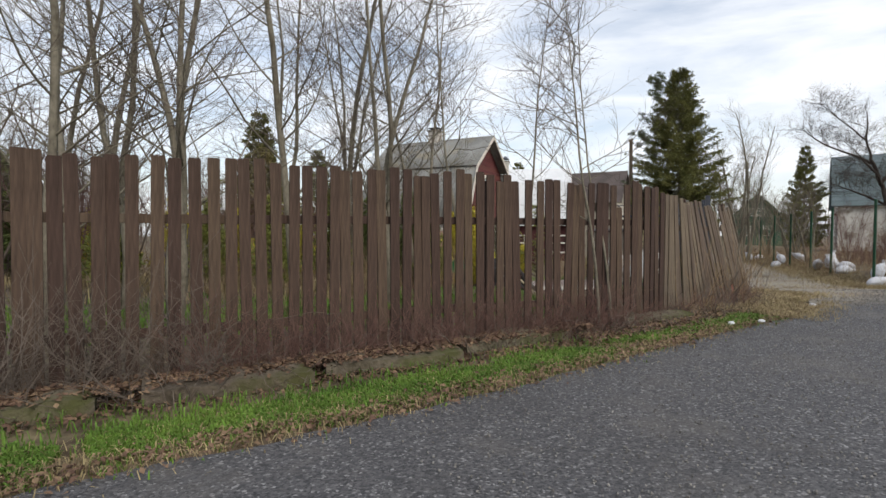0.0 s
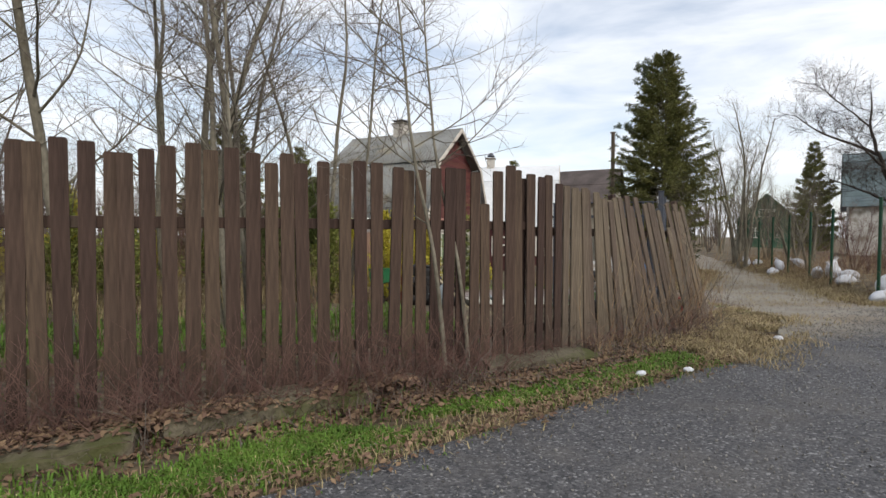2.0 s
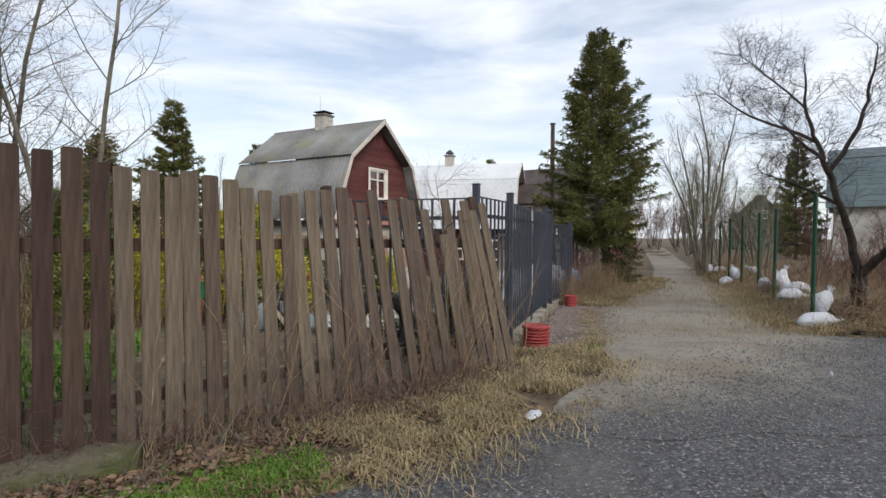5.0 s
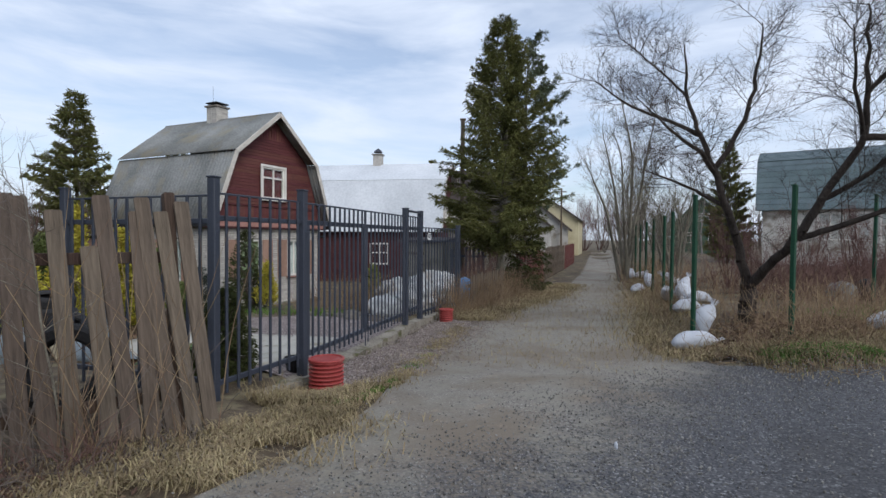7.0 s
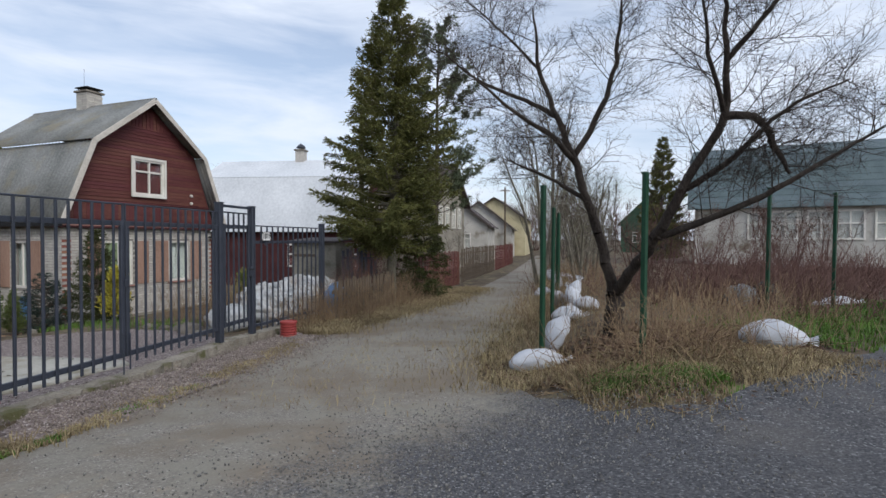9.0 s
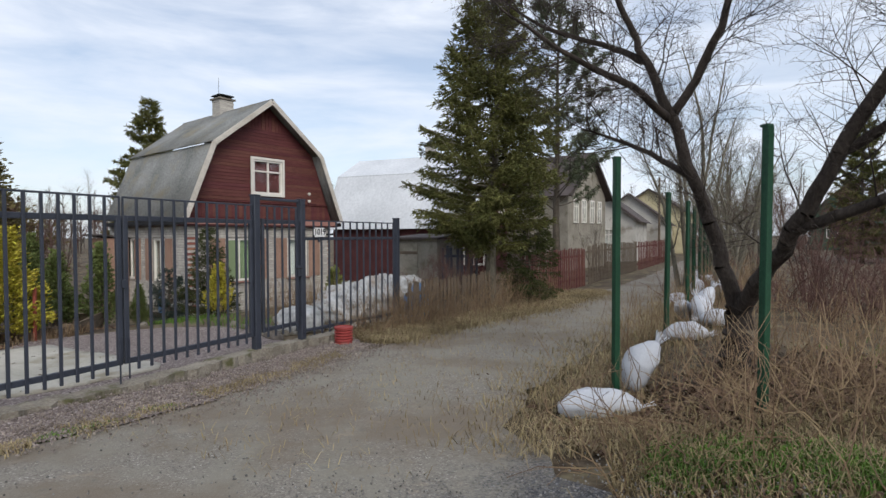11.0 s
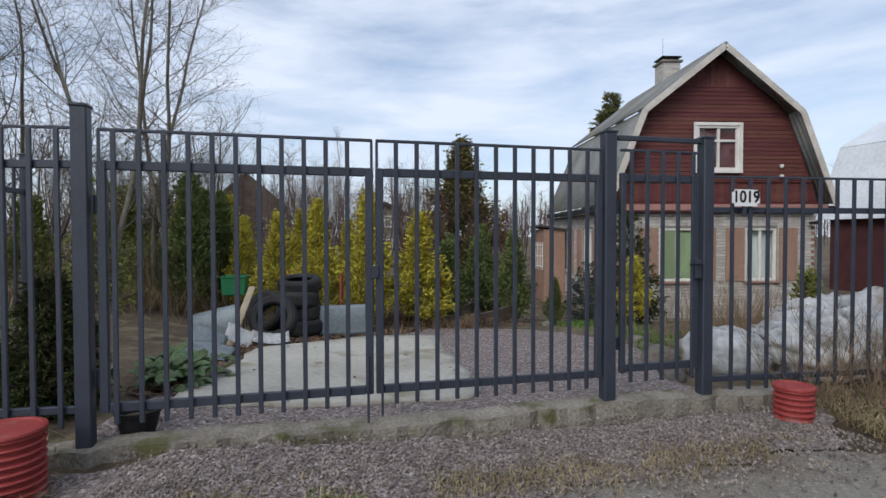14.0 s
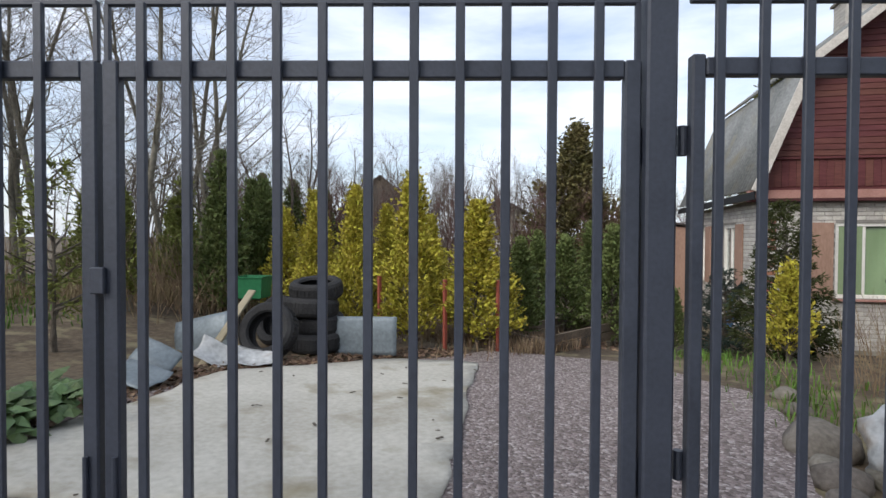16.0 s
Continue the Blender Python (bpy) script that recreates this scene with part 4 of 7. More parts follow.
    part("ridge_cap", Shape().tube((0, -0.45, ridge + 0.01), (0, deep - 0.15, ridge + 0.01), 0.06, 0.06, 8, True), SLATE, h)
    ch = part("chimney", cube((0.52, 0.52, 1.0), 0.1, 2.75, 5.96 + u), BRICK_ALL, h, "grey-white brick chimney")
    for i in range(10):
        for k in range(2):
            zc = 5.78 + u + 0.0775 * i
            part("brick", brick_me, BRICK, ch, m=pose(-0.03 + 0.26 * k + (0.0 if i % 2 else 0.02), 2.488, zc - 0.1))
            part("brick", brick_me, BRICK, ch, m=pose(-0.163, 2.62 + 0.26 * k, zc - 0.1, 0, 0, -90))
    part("cap", cube((0.64, 0.64, 0.06), 0.1, 2.75, 6.46 + u), STONE, ch)
    part("hood", cube((0.58, 0.58, 0.035), 0.1, 2.75, 6.59 + u), BLACK, ch, "dark metal hood")
    for dx in (-0.22, 0.22):
        for dy in (-0.22, 0.22):
            part("strut", Shape().tube((0.1 + dx, 2.75 + dy, 6.48 + u), (0.1 + dx, 2.75 + dy, 6.58 + u), 0.012, 0.012, 6), BLACK, ch)
    veranda = part("veranda", cube((0.7, 1.5, 2.35), -half - 0.37, 4.72, 1.2), SHUTTER, h, "brown glazed lean-to beside the wall")
    part("roof", cube((0.95, 1.7, 0.05), -half - 0.40, 4.72, 2.42, 0, 8, 0), DARK_ROOF, veranda)
    for z in (1.15, 1.5, 1.85):
        part("bar", cube((0.03, 1.3, 0.04), -half - 0.73, 4.72, z), WHITE_PAINT, veranda)
    for k in range(5):
        part("bar", cube((0.03, 0.04, 0.9), -half - 0.73, 4.1 + 0.31 * k, 1.5), WHITE_PAINT, veranda)
    part("antenna", Shape().tube((0.0, 2.85, ridge), (0.0, 2.85, ridge + 1.35), 0.008, 0.005, 6), STEEL, h)


build_red_house()


def plain_house(name, at, turn, width, deep, wall, ridge, wall_mat, roof_mat, label, windows=(), knee=None, gable_mat=None, chimney=None, side_windows=(), trim=None, tiles=0):
    """A smaller or farther house. Axes: x along the gable, y back along the ridge. windows: (x, z, w, h, wall) on the gable; side_windows the same along the left wall."""
    h = thing(name, at, label, "house", turn=turn)
    half = width / 2
    part("wall", cube((width, 0.22, wall), 0, 0.11, wall / 2), wall_mat, h)
    part("wall", cube((width, 0.22, wall), 0, deep - 0.11, wall / 2), wall_mat, h)
    part("wall", cube((0.22, deep - 0.44, wall), -half + 0.11, deep / 2, wall / 2), wall_mat, h)
    part("wall", cube((0.22, deep - 0.44, wall), half - 0.11, deep / 2, wall / 2), wall_mat, h)
    kz, kh = knee or ((wall + ridge) / 2, half / 2 + 0.1)
    for y0, y1 in ((0.0, 0.12), (deep - 0.12, deep)):
        part("gable", Shape().slab([(-half, wall), (half, wall), (kh, kz - 0.03), (0, ridge - 0.06), (-kh, kz - 0.03)], -y1, -y0, pose(0, 0, 0, 90, 0, 0)), gable_mat or wall_mat, h)
    for side in (-1, 1):
        for xa, za, xb, zb in ((side * (half + 0.35), wall - 0.16 if not knee else wall - 0.1, side * kh, kz), (side * (kh + 0.03), kz + 0.005, 0, ridge)):
            ln = math.hypot(xb - xa, zb - za)
            slope = part("roof", cube((ln, deep + 0.7, 0.05), (xa + xb) / 2, deep / 2, (za + zb) / 2, 0, -math.degrees(math.atan2(zb - za, xb - xa)), 0), roof_mat, h)
            rows = int(ln / 0.36) if tiles else 0
            for i in range(rows):
                k = (i + 0.5) / rows
                part("roof_strip", cube((ln / rows * 1.06, deep + 0.72, 0.02), xa + (xb - xa) * k, deep / 2, za + (zb - za) * k + 0.045, 0, -math.degrees(math.atan2(zb - za, xb - xa)) + (3 if side < 0 else -3), 0), roof_mat, slope)
            part("verge", cube((ln, 0.04, 0.14), (xa + xb) / 2, -0.36, (za + zb) / 2 - 0.02, 0, -math.degrees(math.atan2(zb - za, xb - xa)), 0), trim or roof_mat, h)
    for x, z, w, hh in windows:
        sash(h, w, hh, 0.07, WHITE_PAINT, (0.5,), 0.68, 0.06, ROOM_SHADE, pose(x, -0.045, z))
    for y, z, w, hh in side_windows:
        win = sash(h, w, hh, 0.09, WHITE_PAINT, (0.25, 0.5, 0.75) if w > 2 else (0.5,), 0.55, 0.06, ROOM_SHADE, pose(-half - 0.045, deep - y, z, 0, 0, -90))
    if chimney:
        x, y, top, w = chimney
        c = part("chimney", cube((w, w, top - wall), x, y, (top + wall) / 2), BRICK_ALL, h, "pale brick chimney")
        part("cap", cube((w + 0.14, w + 0.14, 0.08), x, y, top), STONE, c)
        part("hood", Shape().lathe([(w * 0.55, 0), (w * 0.45, 0.1), (0.02, 0.26)], 12, pose(x, y, top + 0.14)), STEEL, c)
    return h


RT = math.degrees(math.atan2(0.888, 0.46))
# axes of the white-roofed house: its ridge runs back from the lane
x0, y0 = 4.8 + 4.3 * 0.978, 39.3 - 4.3 * 0.208
plain_house("white_roofed_house", (x0, y0, -0.9), 78, 6.6, 8.7, 2.9, 6.95, SHED_RED, WHITE_ROOF, "maroon wooden house under a pale white mansard roof", windows=[(-0.5, 3.4, 1.0, 1.1)], knee=(5.75, 2.3), gable_mat=SHED_RED, chimney=(0.0, 4.3, 7.55, 0.5), side_windows=[(5.5, 1.0, 1.1, 1.2), (8.2, 1.0, 1.1, 1.2)], trim=GABLE_TRIM)
plain_house("two_storey_house", (13.5, 39.6, -0.5), RT, 5.0, 7.0, 4.2, 6.5, CONCRETE, DARK_ROOF, "weathered pale two-storey house under a dark brown roof", windows=[(-1.6, 2.7, 0.6, 1.25), (-0.6, 2.7, 0.6, 1.25), (0.5, 2.7, 0.6, 1.25), (1.5, 2.7, 0.6, 1.25)], side_windows=[(1.4, 2.7, 0.9, 1.25), (4.0, 2.7, 0.9, 1.25)])
plain_house("pale_house", (14.6, 47.5, -0.3), -15, 5.2, 8.0, 2.9, 5.0, PALE_WALL, DARK_ROOF, "weathered pale plastered house with a dark roof", windows=[(-1.2, 1.0, 0.9, 1.3), (0.9, 1.0, 0.9, 1.3), (-0.2, 3.0, 0.8, 0.9)], side_windows=[(2, 1.0, 1.0, 1.3), (5, 1.0, 1.0, 1.3)])
plain_house("grey_gabled_house", (18.0, 56.0, -0.3), -15, 6.0, 7.0, 2.8, 5.3, PALE_WALL, DARK_ROOF, "pale grey house with a brown roof by the lane", windows=[(0.2, 1.2, 0.9, 1.2), (0.2, 3.0, 0.8, 0.8)])
plain_house("cream_house", (21.0, 64.0, -0.2), -20, 6.5, 7.0, 3.9, 6.2, CREAM, DARK_ROOF, "cream house with a dark brown roof far down the lane", windows=[(0.8, 2.2, 0.7, 0.9)])
plain_house("brick_red_house", (25.0, 80.0, -0.2), -20, 7, 8, 3.6, 6.6, RED_BRICK, DARK_ROOF, "red house far down the lane", windows=[(0, 1.2, 1.0, 1.2)])
right_house = plain_house("grey_green_roofed_house", (42.1, 29.9, 0.2), 55, 7.4, 16.0, 3.1, 6.75, PALE_WALL, GREEN_ROOF, "pale house with white windows under a grey-green tiled mansard roof", knee=(5.9, 2.6), windows=[], side_windows=[(3.7, 1.35, 2.3, 1.5), (6.4, 1.35, 2.4, 1.5), (9.2, 1.35, 2.5, 1.5), (12.2, 1.35, 2.5, 1.5)], tiles=1)
plain_house("green_cottage", (38.4, 64.7, -0.1), -28, 5.6, 6.0, 3.4, 6.35, GREEN_WALL, GREEN_WALL, "small dark green wooden cottage with white windows", windows=[(-1.1, 1.3, 0.9, 1.2), (1.1, 1.3, 0.9, 1.2), (0, 3.7, 1.6, 0.9)], trim=GREEN_WALL)
plain_house("unfinished_house", (-21.0, 26.9, -0.9), 74, 2.6, 3.2, 3.7, 4.35, CONCRETE, DARK_ROOF, "grey unfinished house behind the garden", windows=[(0.1, 2.75, 0.9, 0.75), (0.2, 1.2, 0.9, 0.8)])
plain_house("brown_gabled_house", (-60.6, 26.0, -0.9), 74, 10.5, 9.0, 5.6, 10.2, TIMBER, DARK_ROOF, "dull brown house with a dark roof far behind the garden", windows=[(-2.0, 3.2, 1.2, 1.4), (1.8, 3.2, 1.2, 1.4)])
plain_house("brown_roofed_house", (-66.0, 24.0, -0.3), 80, 7.0, 7.0, 3.6, 7.0, RED_BRICK, DARK_ROOF, "brownish house behind the garden hedge", windows=[(0, 1.2, 1.0, 1.2)])

# ---- trees ----


def limb(sh, r, start, way, length, radius, bend, up, segs=6, sides=5, taper=0.25):
    """One crooked tapering limb; returns its points with radii."""
    p, d = Vector(start), Vector(way).normalized()
    pts = [(p.copy(), radius, d.copy())]
    for i in range(segs):
        d = (d + Vector((r.gauss(0, bend), r.gauss(0, bend), r.gauss(0, bend * 0.7) + up))).normalized()
        q = p + d * (length / segs)
        rad = radius * (1 - (1 - taper) * (i + 1) / segs)
        sh.tube(p, q, pts[-1][1], rad, sides)
        p = q
        pts.append((p.copy(), rad, d.copy()))
    return pts


def twigs(sh, r, pts, count, length, radius, spread, up, depth, first=0.3, droop=0.0):
    """Side shoots along a limb, and shoots on those."""
    n = len(pts) - 1
    for k in range(count):
        f = first + (1 - first) * (k + r.random()) / count
        i = min(n - 1, int(f * n))
        g = f * n - i
        p = pts[i][0].lerp(pts[i + 1][0], g)
        d = pts[i][2]
        side = Vector((r.gauss(0, 1), r.gauss(0, 1), r.gauss(0, 0.6)))
        side -= side.dot(d) * d
        if side.length < 1e-3:
            continue
        side.normalize()
        w = d * (1 - spread) + side * spread + Vector((0, 0, up))
        ln = length * r.uniform(0.55, 1.2) * (1.15 - 0.6 * f)
        rad = min(radius * r.uniform(0.7, 1.1), pts[i][1] * 0.75)
        sub = limb(sh, r, p, w, ln, rad, 0.16, up * 0.35 - droop, 4 if depth else 3, 4 if depth > 1 else 3, 0.3)
        if depth:
            twigs(sh, r, sub, max(3, int(count * 0.6)), length * 0.5, radius * 0.55, spread, up * 0.6, depth - 1, 0.2, droop)


def bare_tree(name, label, seed, height, radius, stems, limbs, twig_len, bark, twig_mat, lean=0.1, spread=0.55, up=0.12, depth=2, limb_first=0.25, limb_count=10, buds=False, bend=0.06, category="tree", group=""):
    """A leafless tree at the origin: trunk and boughs, and a crown of twigs."""
    r = random.Random(seed)
    t = thing(name, (0, 0, 0), label, category, group)
    wood, crown = Shape(), Shape()
    tips = []
    for k in range(stems):
        a = 2 * math.pi * (k + r.random()) / stems
        tilt = lean * (0.4 + r.random())
        start = Vector((0.5 * radius * stems * math.cos(a), 0.5 * radius * stems * math.sin(a), -0.08)) if stems > 1 else Vector((0, 0, -0.08))
        h = height * r.uniform(0.75, 1.0)
        wood.tube(start - Vector((0, 0, 0.1)), start + Vector((0, 0, 0.12)), radius * 1.5, radius * 1.05, 8)
        pts = limb(wood, r, start + Vector((0, 0, 0.1)), (tilt * math.cos(a), tilt * math.sin(a), 1), h, radius, bend, 0.05, 12, 8, 0.16)
        for i in range(limb_count):
            f = limb_first + (0.97 - limb_first) * (i + r.random()) / limb_count
            j = min(11, int(f * 12))
            p = pts[j][0].lerp(pts[j + 1][0], f * 12 - j)
            b = r.uniform(0, 2 * math.pi)
            w = Vector((math.cos(b) * spread, math.sin(b) * spread, 1 - spread + up))
            ln = limbs * (1.1 - 0.7 * f) * r.uniform(0.7, 1.2)
            sub = limb(wood, r, p, w, ln, max(0.007, pts[j][1] * 0.34), 0.11, up * 0.5, 7, 5, 0.2)
            twigs(crown, r, sub, 9, twig_len, 0.006, 0.55, up, depth - 1, 0.12)
        twigs(crown, r, pts, 10, twig_len * 0.9, 0.007, 0.5, up, depth - 1, 0.5)
    part("trunk", wood, bark, t, smooth=True)
    part("crown", crown, twig_mat, t, "many thin leafless twigs")
    if buds:
        leaf = Shape()
        for i in range(0, len(crown.v), 6):
            if r.random() < 0.5:
                p = Vector(crown.v[i])
                d = Vector((r.gauss(0, 1), r.gauss(0, 1), r.gauss(0, 1))).normalized() * 0.022
                e = d.cross(Vector((r.random(), r.random(), r.random()))).normalized() * 0.012
                leaf.add([p - e, p + e, p + d], [(0, 1, 2)])
        part("foliage", leaf, BUDS, t, "pale opening leaf tips")
    return t


def spray(sh, r, p, d, size, wide):
    """One flat leafy shoot: a kite bent along its middle."""
    d = d.normalized()
    e = d.cross(Vector((r.gauss(0, 1), r.gauss(0, 1), r.gauss(0, 1))))
    if e.length < 1e-4:
        return
    e.normalize()
    n = d.cross(e) * size * 0.12
    sh.add([p, p + d * size * 0.45 + e * wide, p + d * size, p + d * size * 0.45 - e * wide, p + d * size * 0.5 + n], [(0, 1, 4), (1, 2, 4), (2, 3, 4), (3, 0, 4)])


def spruce(name, label, seed, height, width, needles, bark, trunk_r=0.14, bare=0.8, density=1.0, category="tree", droop=0.25, ragged=0.3, whorls=None, group="", grain=1.0):
    """A conifer: boughs of uneven reach with hanging shoots along them."""
    r = random.Random(seed)
    t = thing(name, (0, 0, 0), label, category, group)
    wood, crown = Shape(), Shape()
    limb(wood, r, (0, 0, -0.15), (0, 0, 1), height + 0.1, trunk_r, 0.012, 0.02, 12, 8, 0.06)
    wood.tube((0, 0, -0.2), (0, 0, 0.2), trunk_r * 1.5, trunk_r * 1.02, 8)
    n = whorls or int(height / 0.22)
    big = min(1.0, height / 4.0) ** 0.5
    for k in range(n):
        f0 = (k + 0.5) / n
        for i in range(int((7.5 - 3.0 * f0) * density)):
            f = max(0.0, min(0.97, f0 + r.gauss(0, 0.6 / n)))
            a = r.uniform(0, 2 * math.pi)
            z = bare + (height - bare) * f
            lobe = 0.82 + ragged * 1.1 * noise.noise((math.cos(a) * 1.3, math.sin(a) * 1.3, z * 1.1 + seed))
            ln = width * (1 - f) ** 0.8 * min(1.0, 0.55 + f * 2.6) * lobe * r.uniform(1 - 0.5 * ragged, 1.08) + 0.10 * big
            d = Vector((math.cos(a), math.sin(a), 0.55 * f - droop * (1 - f) + r.gauss(0, 0.08)))
            sub = limb(wood, r, (0, 0, z), d, ln, 0.010 + 0.012 * (1 - f) * big, 0.05, 0.07, 4, 3, 0.3)
            m = max(4, int(ln * 15 * density))
            for j in range(m):
                g = 0.22 + 0.78 * (j + r.random()) / m
                s = min(3, int(g * 4))
                q = sub[s][0].lerp(sub[s + 1][0], g * 4 - s)
                dd = sub[s][2]
                side = dd.cross(Vector((0, 0, 1))) * r.choice((-1, 1))
                w = (dd * r.uniform(0.4, 0.9) + side * r.uniform(0.1, 0.9) + Vector((0, 0, r.uniform(-0.55, 0.15)))).normalized()
                tw = r.uniform(0.16, 0.34) * (1.2 - 0.55 * g) * big
                for c in range(6):
                    base = q + w * tw * c * 0.17 + Vector((0, 0, -0.10 * tw * (c * 0.3) ** 2))
                    spray(crown, r, base, w + Vector((r.gauss(0, 0.55), r.gauss(0, 0.55), r.gauss(-0.1, 0.45))), r.uniform(0.07, 0.13) * big * grain, 0.014 * big * grain)
            for c in range(4):
                spray(crown, r, sub[-1][0], sub[-1][2] + Vector((r.gauss(0, 0.4), r.gauss(0, 0.4), r.gauss(0, 0.3))), 0.13 * big, 0.015 * big)
    for c in range(14):
        spray(crown, r, Vector((0, 0, height * (0.95 + 0.05 * r.random()))), Vector((r.gauss(0, 0.5), r.gauss(0, 0.5), 0.8)), 0.14 * big, 0.015 * big)
    part("trunk", wood, bark, t)
    part("crown", crown, needles, t, "ragged hanging needle branches")
    return t


def thuja(name, label, seed, height, width, leaf, shape=1.0, count=2600, size=0.11, category="shrub", group=""):
    """A columnar evergreen: shoots on many upright boughs."""
    r = random.Random(seed)
    t = thing(name, (0, 0, 0), label, category, group)
    wood, crown = Shape(), Shape()
    limb(wood, r, (0, 0, -0.1), (0, 0, 1), height * 0.9, 0.035, 0.02, 0.02, 6, 6, 0.2)
    boughs = 46
    for b in range(boughs):
        a = b * 2.399 + r.uniform(-0.3, 0.3)
        f = (b + 0.5) / boughs
        z = 0.05 + height * 0.74 * f
        reach = width * (0.55 + 0.5 * math.sin(math.pi * min(1, f * 1.05 + 0.28))) * (1 - f ** (1.6 * shape)) * r.uniform(0.75, 1.1)
        d = Vector((math.cos(a) * reach, math.sin(a) * reach, height * 0.17 * r.uniform(0.7, 1.3)))
        p0 = Vector((0, 0, z))
        wood.tube(p0, p0 + d, 0.012, 0.005, 3)
        for k in range(count // boughs):
            g = r.uniform(0.15, 1.0) ** 0.6
            q = p0 + d * g + Vector((r.gauss(0, 0.06), r.gauss(0, 0.06), r.gauss(0, 0.07))) * (0.5 + width)
            w = Vector((d.x, d.y, 0)).normalized() * 0.6 + Vector((r.gauss(0, 0.45), r.gauss(0, 0.45), r.uniform(0.2, 1.1)))
            spray(crown, r, q, w, size * r.uniform(0.7, 1.3), size * 0.26)
    for k in range(count // 14):
        q = Vector((r.gauss(0, 0.05), r.gauss(0, 0.05), height * r.uniform(0.72, 0.95)))
        spray(crown, r, q, Vector((r.gauss(0, 0.3), r.gauss(0, 0.3), 1)), size * 1.1, size * 0.25)
    part("trunk", wood, BARK, t)
    part("foliage", crown, leaf, t, "dense small scaly shoots")
    return t


def put(ob, x, y, size=1.0, turn=0.0, z=None, flat=None):
    """Stands a thing built at the origin on the ground."""
    ob.scale = (size if flat is None else flat, size if flat is None else flat, size)
    ob.location = (x, y, level(x, y) if z is None else z)
    ob.rotation_euler = (0, 0, radians(turn))
    return ob


def again(ob, x, y, size=1.0, turn=0.0, z=None, flat=None):
    c = copy_thing(ob, pose(0, 0, 0))
    return put(c, x, y, size, turn, z, flat)


# the big spruce by the lane and the young one beside it
put(spruce("spruce", "tall dark green spruce with ragged branches by the lane", 3, 8.35, 2.75, NEEDLE, ALDER, 0.14, 1.5, 2.0, ragged=0.55, droop=0.22), 9.95, 22.3)
put(spruce("young_spruce", "young dark green spruce under the tall one", 5, 2.6, 1.15, DARK_NEEDLE, BARK, 0.04, 0.1, 1.7), 10.9, 23.1)
SPRUCE_FAR = put(spruce("spruce", "dark spruce standing behind the houses", 9, 10.0, 3.3, NEEDLE, BARK, 0.16, 0.6, 1.0, group="far spruces", grain=2.2), -12.9, 38.6, 1.1)
again(SPRUCE_FAR, -10.5, 46.5, 0.95, 80)
again(SPRUCE_FAR, 26.1, 38.2, 0.75, 120, flat=0.62)
again(SPRUCE_FAR, 8.5, 58.0, 1.0, 40)


def build_pine():
    r = random.Random(14)
    t = thing("pine", (0, 0, 0), "pine with a bare trunk and loose grey-green tufts", "tree")
    wood, crown = Shape(), Shape()
    pts = limb(wood, r, (0, 0, -0.1), (0, 0, 1), 9.3, 0.14, 0.025, 0.03, 12, 8, 0.12)
    for i in range(60):
        f = 0.28 + 0.70 * (i + r.random()) / 60
        j = min(11, int(f * 12))
        p = pts[j][0].lerp(pts[j + 1][0], f * 12 - j)
        a = r.uniform(0, 2 * math.pi)
        sub = limb(wood, r, p, (math.cos(a), math.sin(a), 0.15 + 0.4 * f), 3.1 * (1.12 - 0.8 * f) * r.uniform(0.55, 1.1), 0.025, 0.12, 0.06, 5, 4, 0.25)
        for k in range(17):
            g = r.uniform(0.35, 1.0)
            s = min(4, int(g * 5))
            q = sub[s][0].lerp(sub[s + 1][0], g * 5 - s)
            w = sub[s][2] + Vector((r.gauss(0, 0.7), r.gauss(0, 0.7), r.gauss(0.2, 0.5)))
            e = q + w.normalized() * r.uniform(0.12, 0.3)
            wood.tube(q, e, 0.006, 0.004, 3)
            for c in range(20):
                spray(crown, r, e, Vector((r.gauss(0, 1), r.gauss(0, 1), r.gauss(0.3, 0.8))), r.uniform(0.10, 0.20), 0.010)
    part("trunk", wood, BARK, t)
    part("crown", crown, PINE_NEEDLE, t, "loose tufts of long needles")
    return t


put(build_pine(), 11.6, 27.4)

# leafless trees behind the wooden fence
ALDERS = [bare_tree("alder", "tall leafless alder with pale grey stems behind the fence", 40 + k, 9.0 + k, 0.056, st, 2.6, 0.95, ALDER, TWIG, 0.075, 0.66, 0.10, 2, 0.16, 19, group="bare trees behind the fence") for k, st in ((0, 2), (1, 3), (2, 1))]
spots = [(-4.6, 6.3, 0, 1.0), (-3.6, 7.3, 1, 1.0), (-2.2, 8.2, 2, 1.05), (-2.0, 10.8, 2, 1.1), (-0.9, 9.4, 1, 0.95), (-5.4, 9.0, 1, 1.1), (-6.8, 6.2, 0, 1.1), (-0.4, 12.5, 0, 0.9), (-3.4, 12.6, 0, 1.1), (-7.6, 10.5, 2, 1.1), (-8.6, 4.2, 1, 1.0), (-2.3, 13.4, 1, 0.95)]
used = set()
for k, (x, y, i, size) in enumerate(spots):
    if i in used:
        again(ALDERS[i], x, y, size, 67 * k, flat=size * 1.08)
    else:
        used.add(i)
        put(ALDERS[i], x, y, size, 67 * k, flat=size * 1.08)

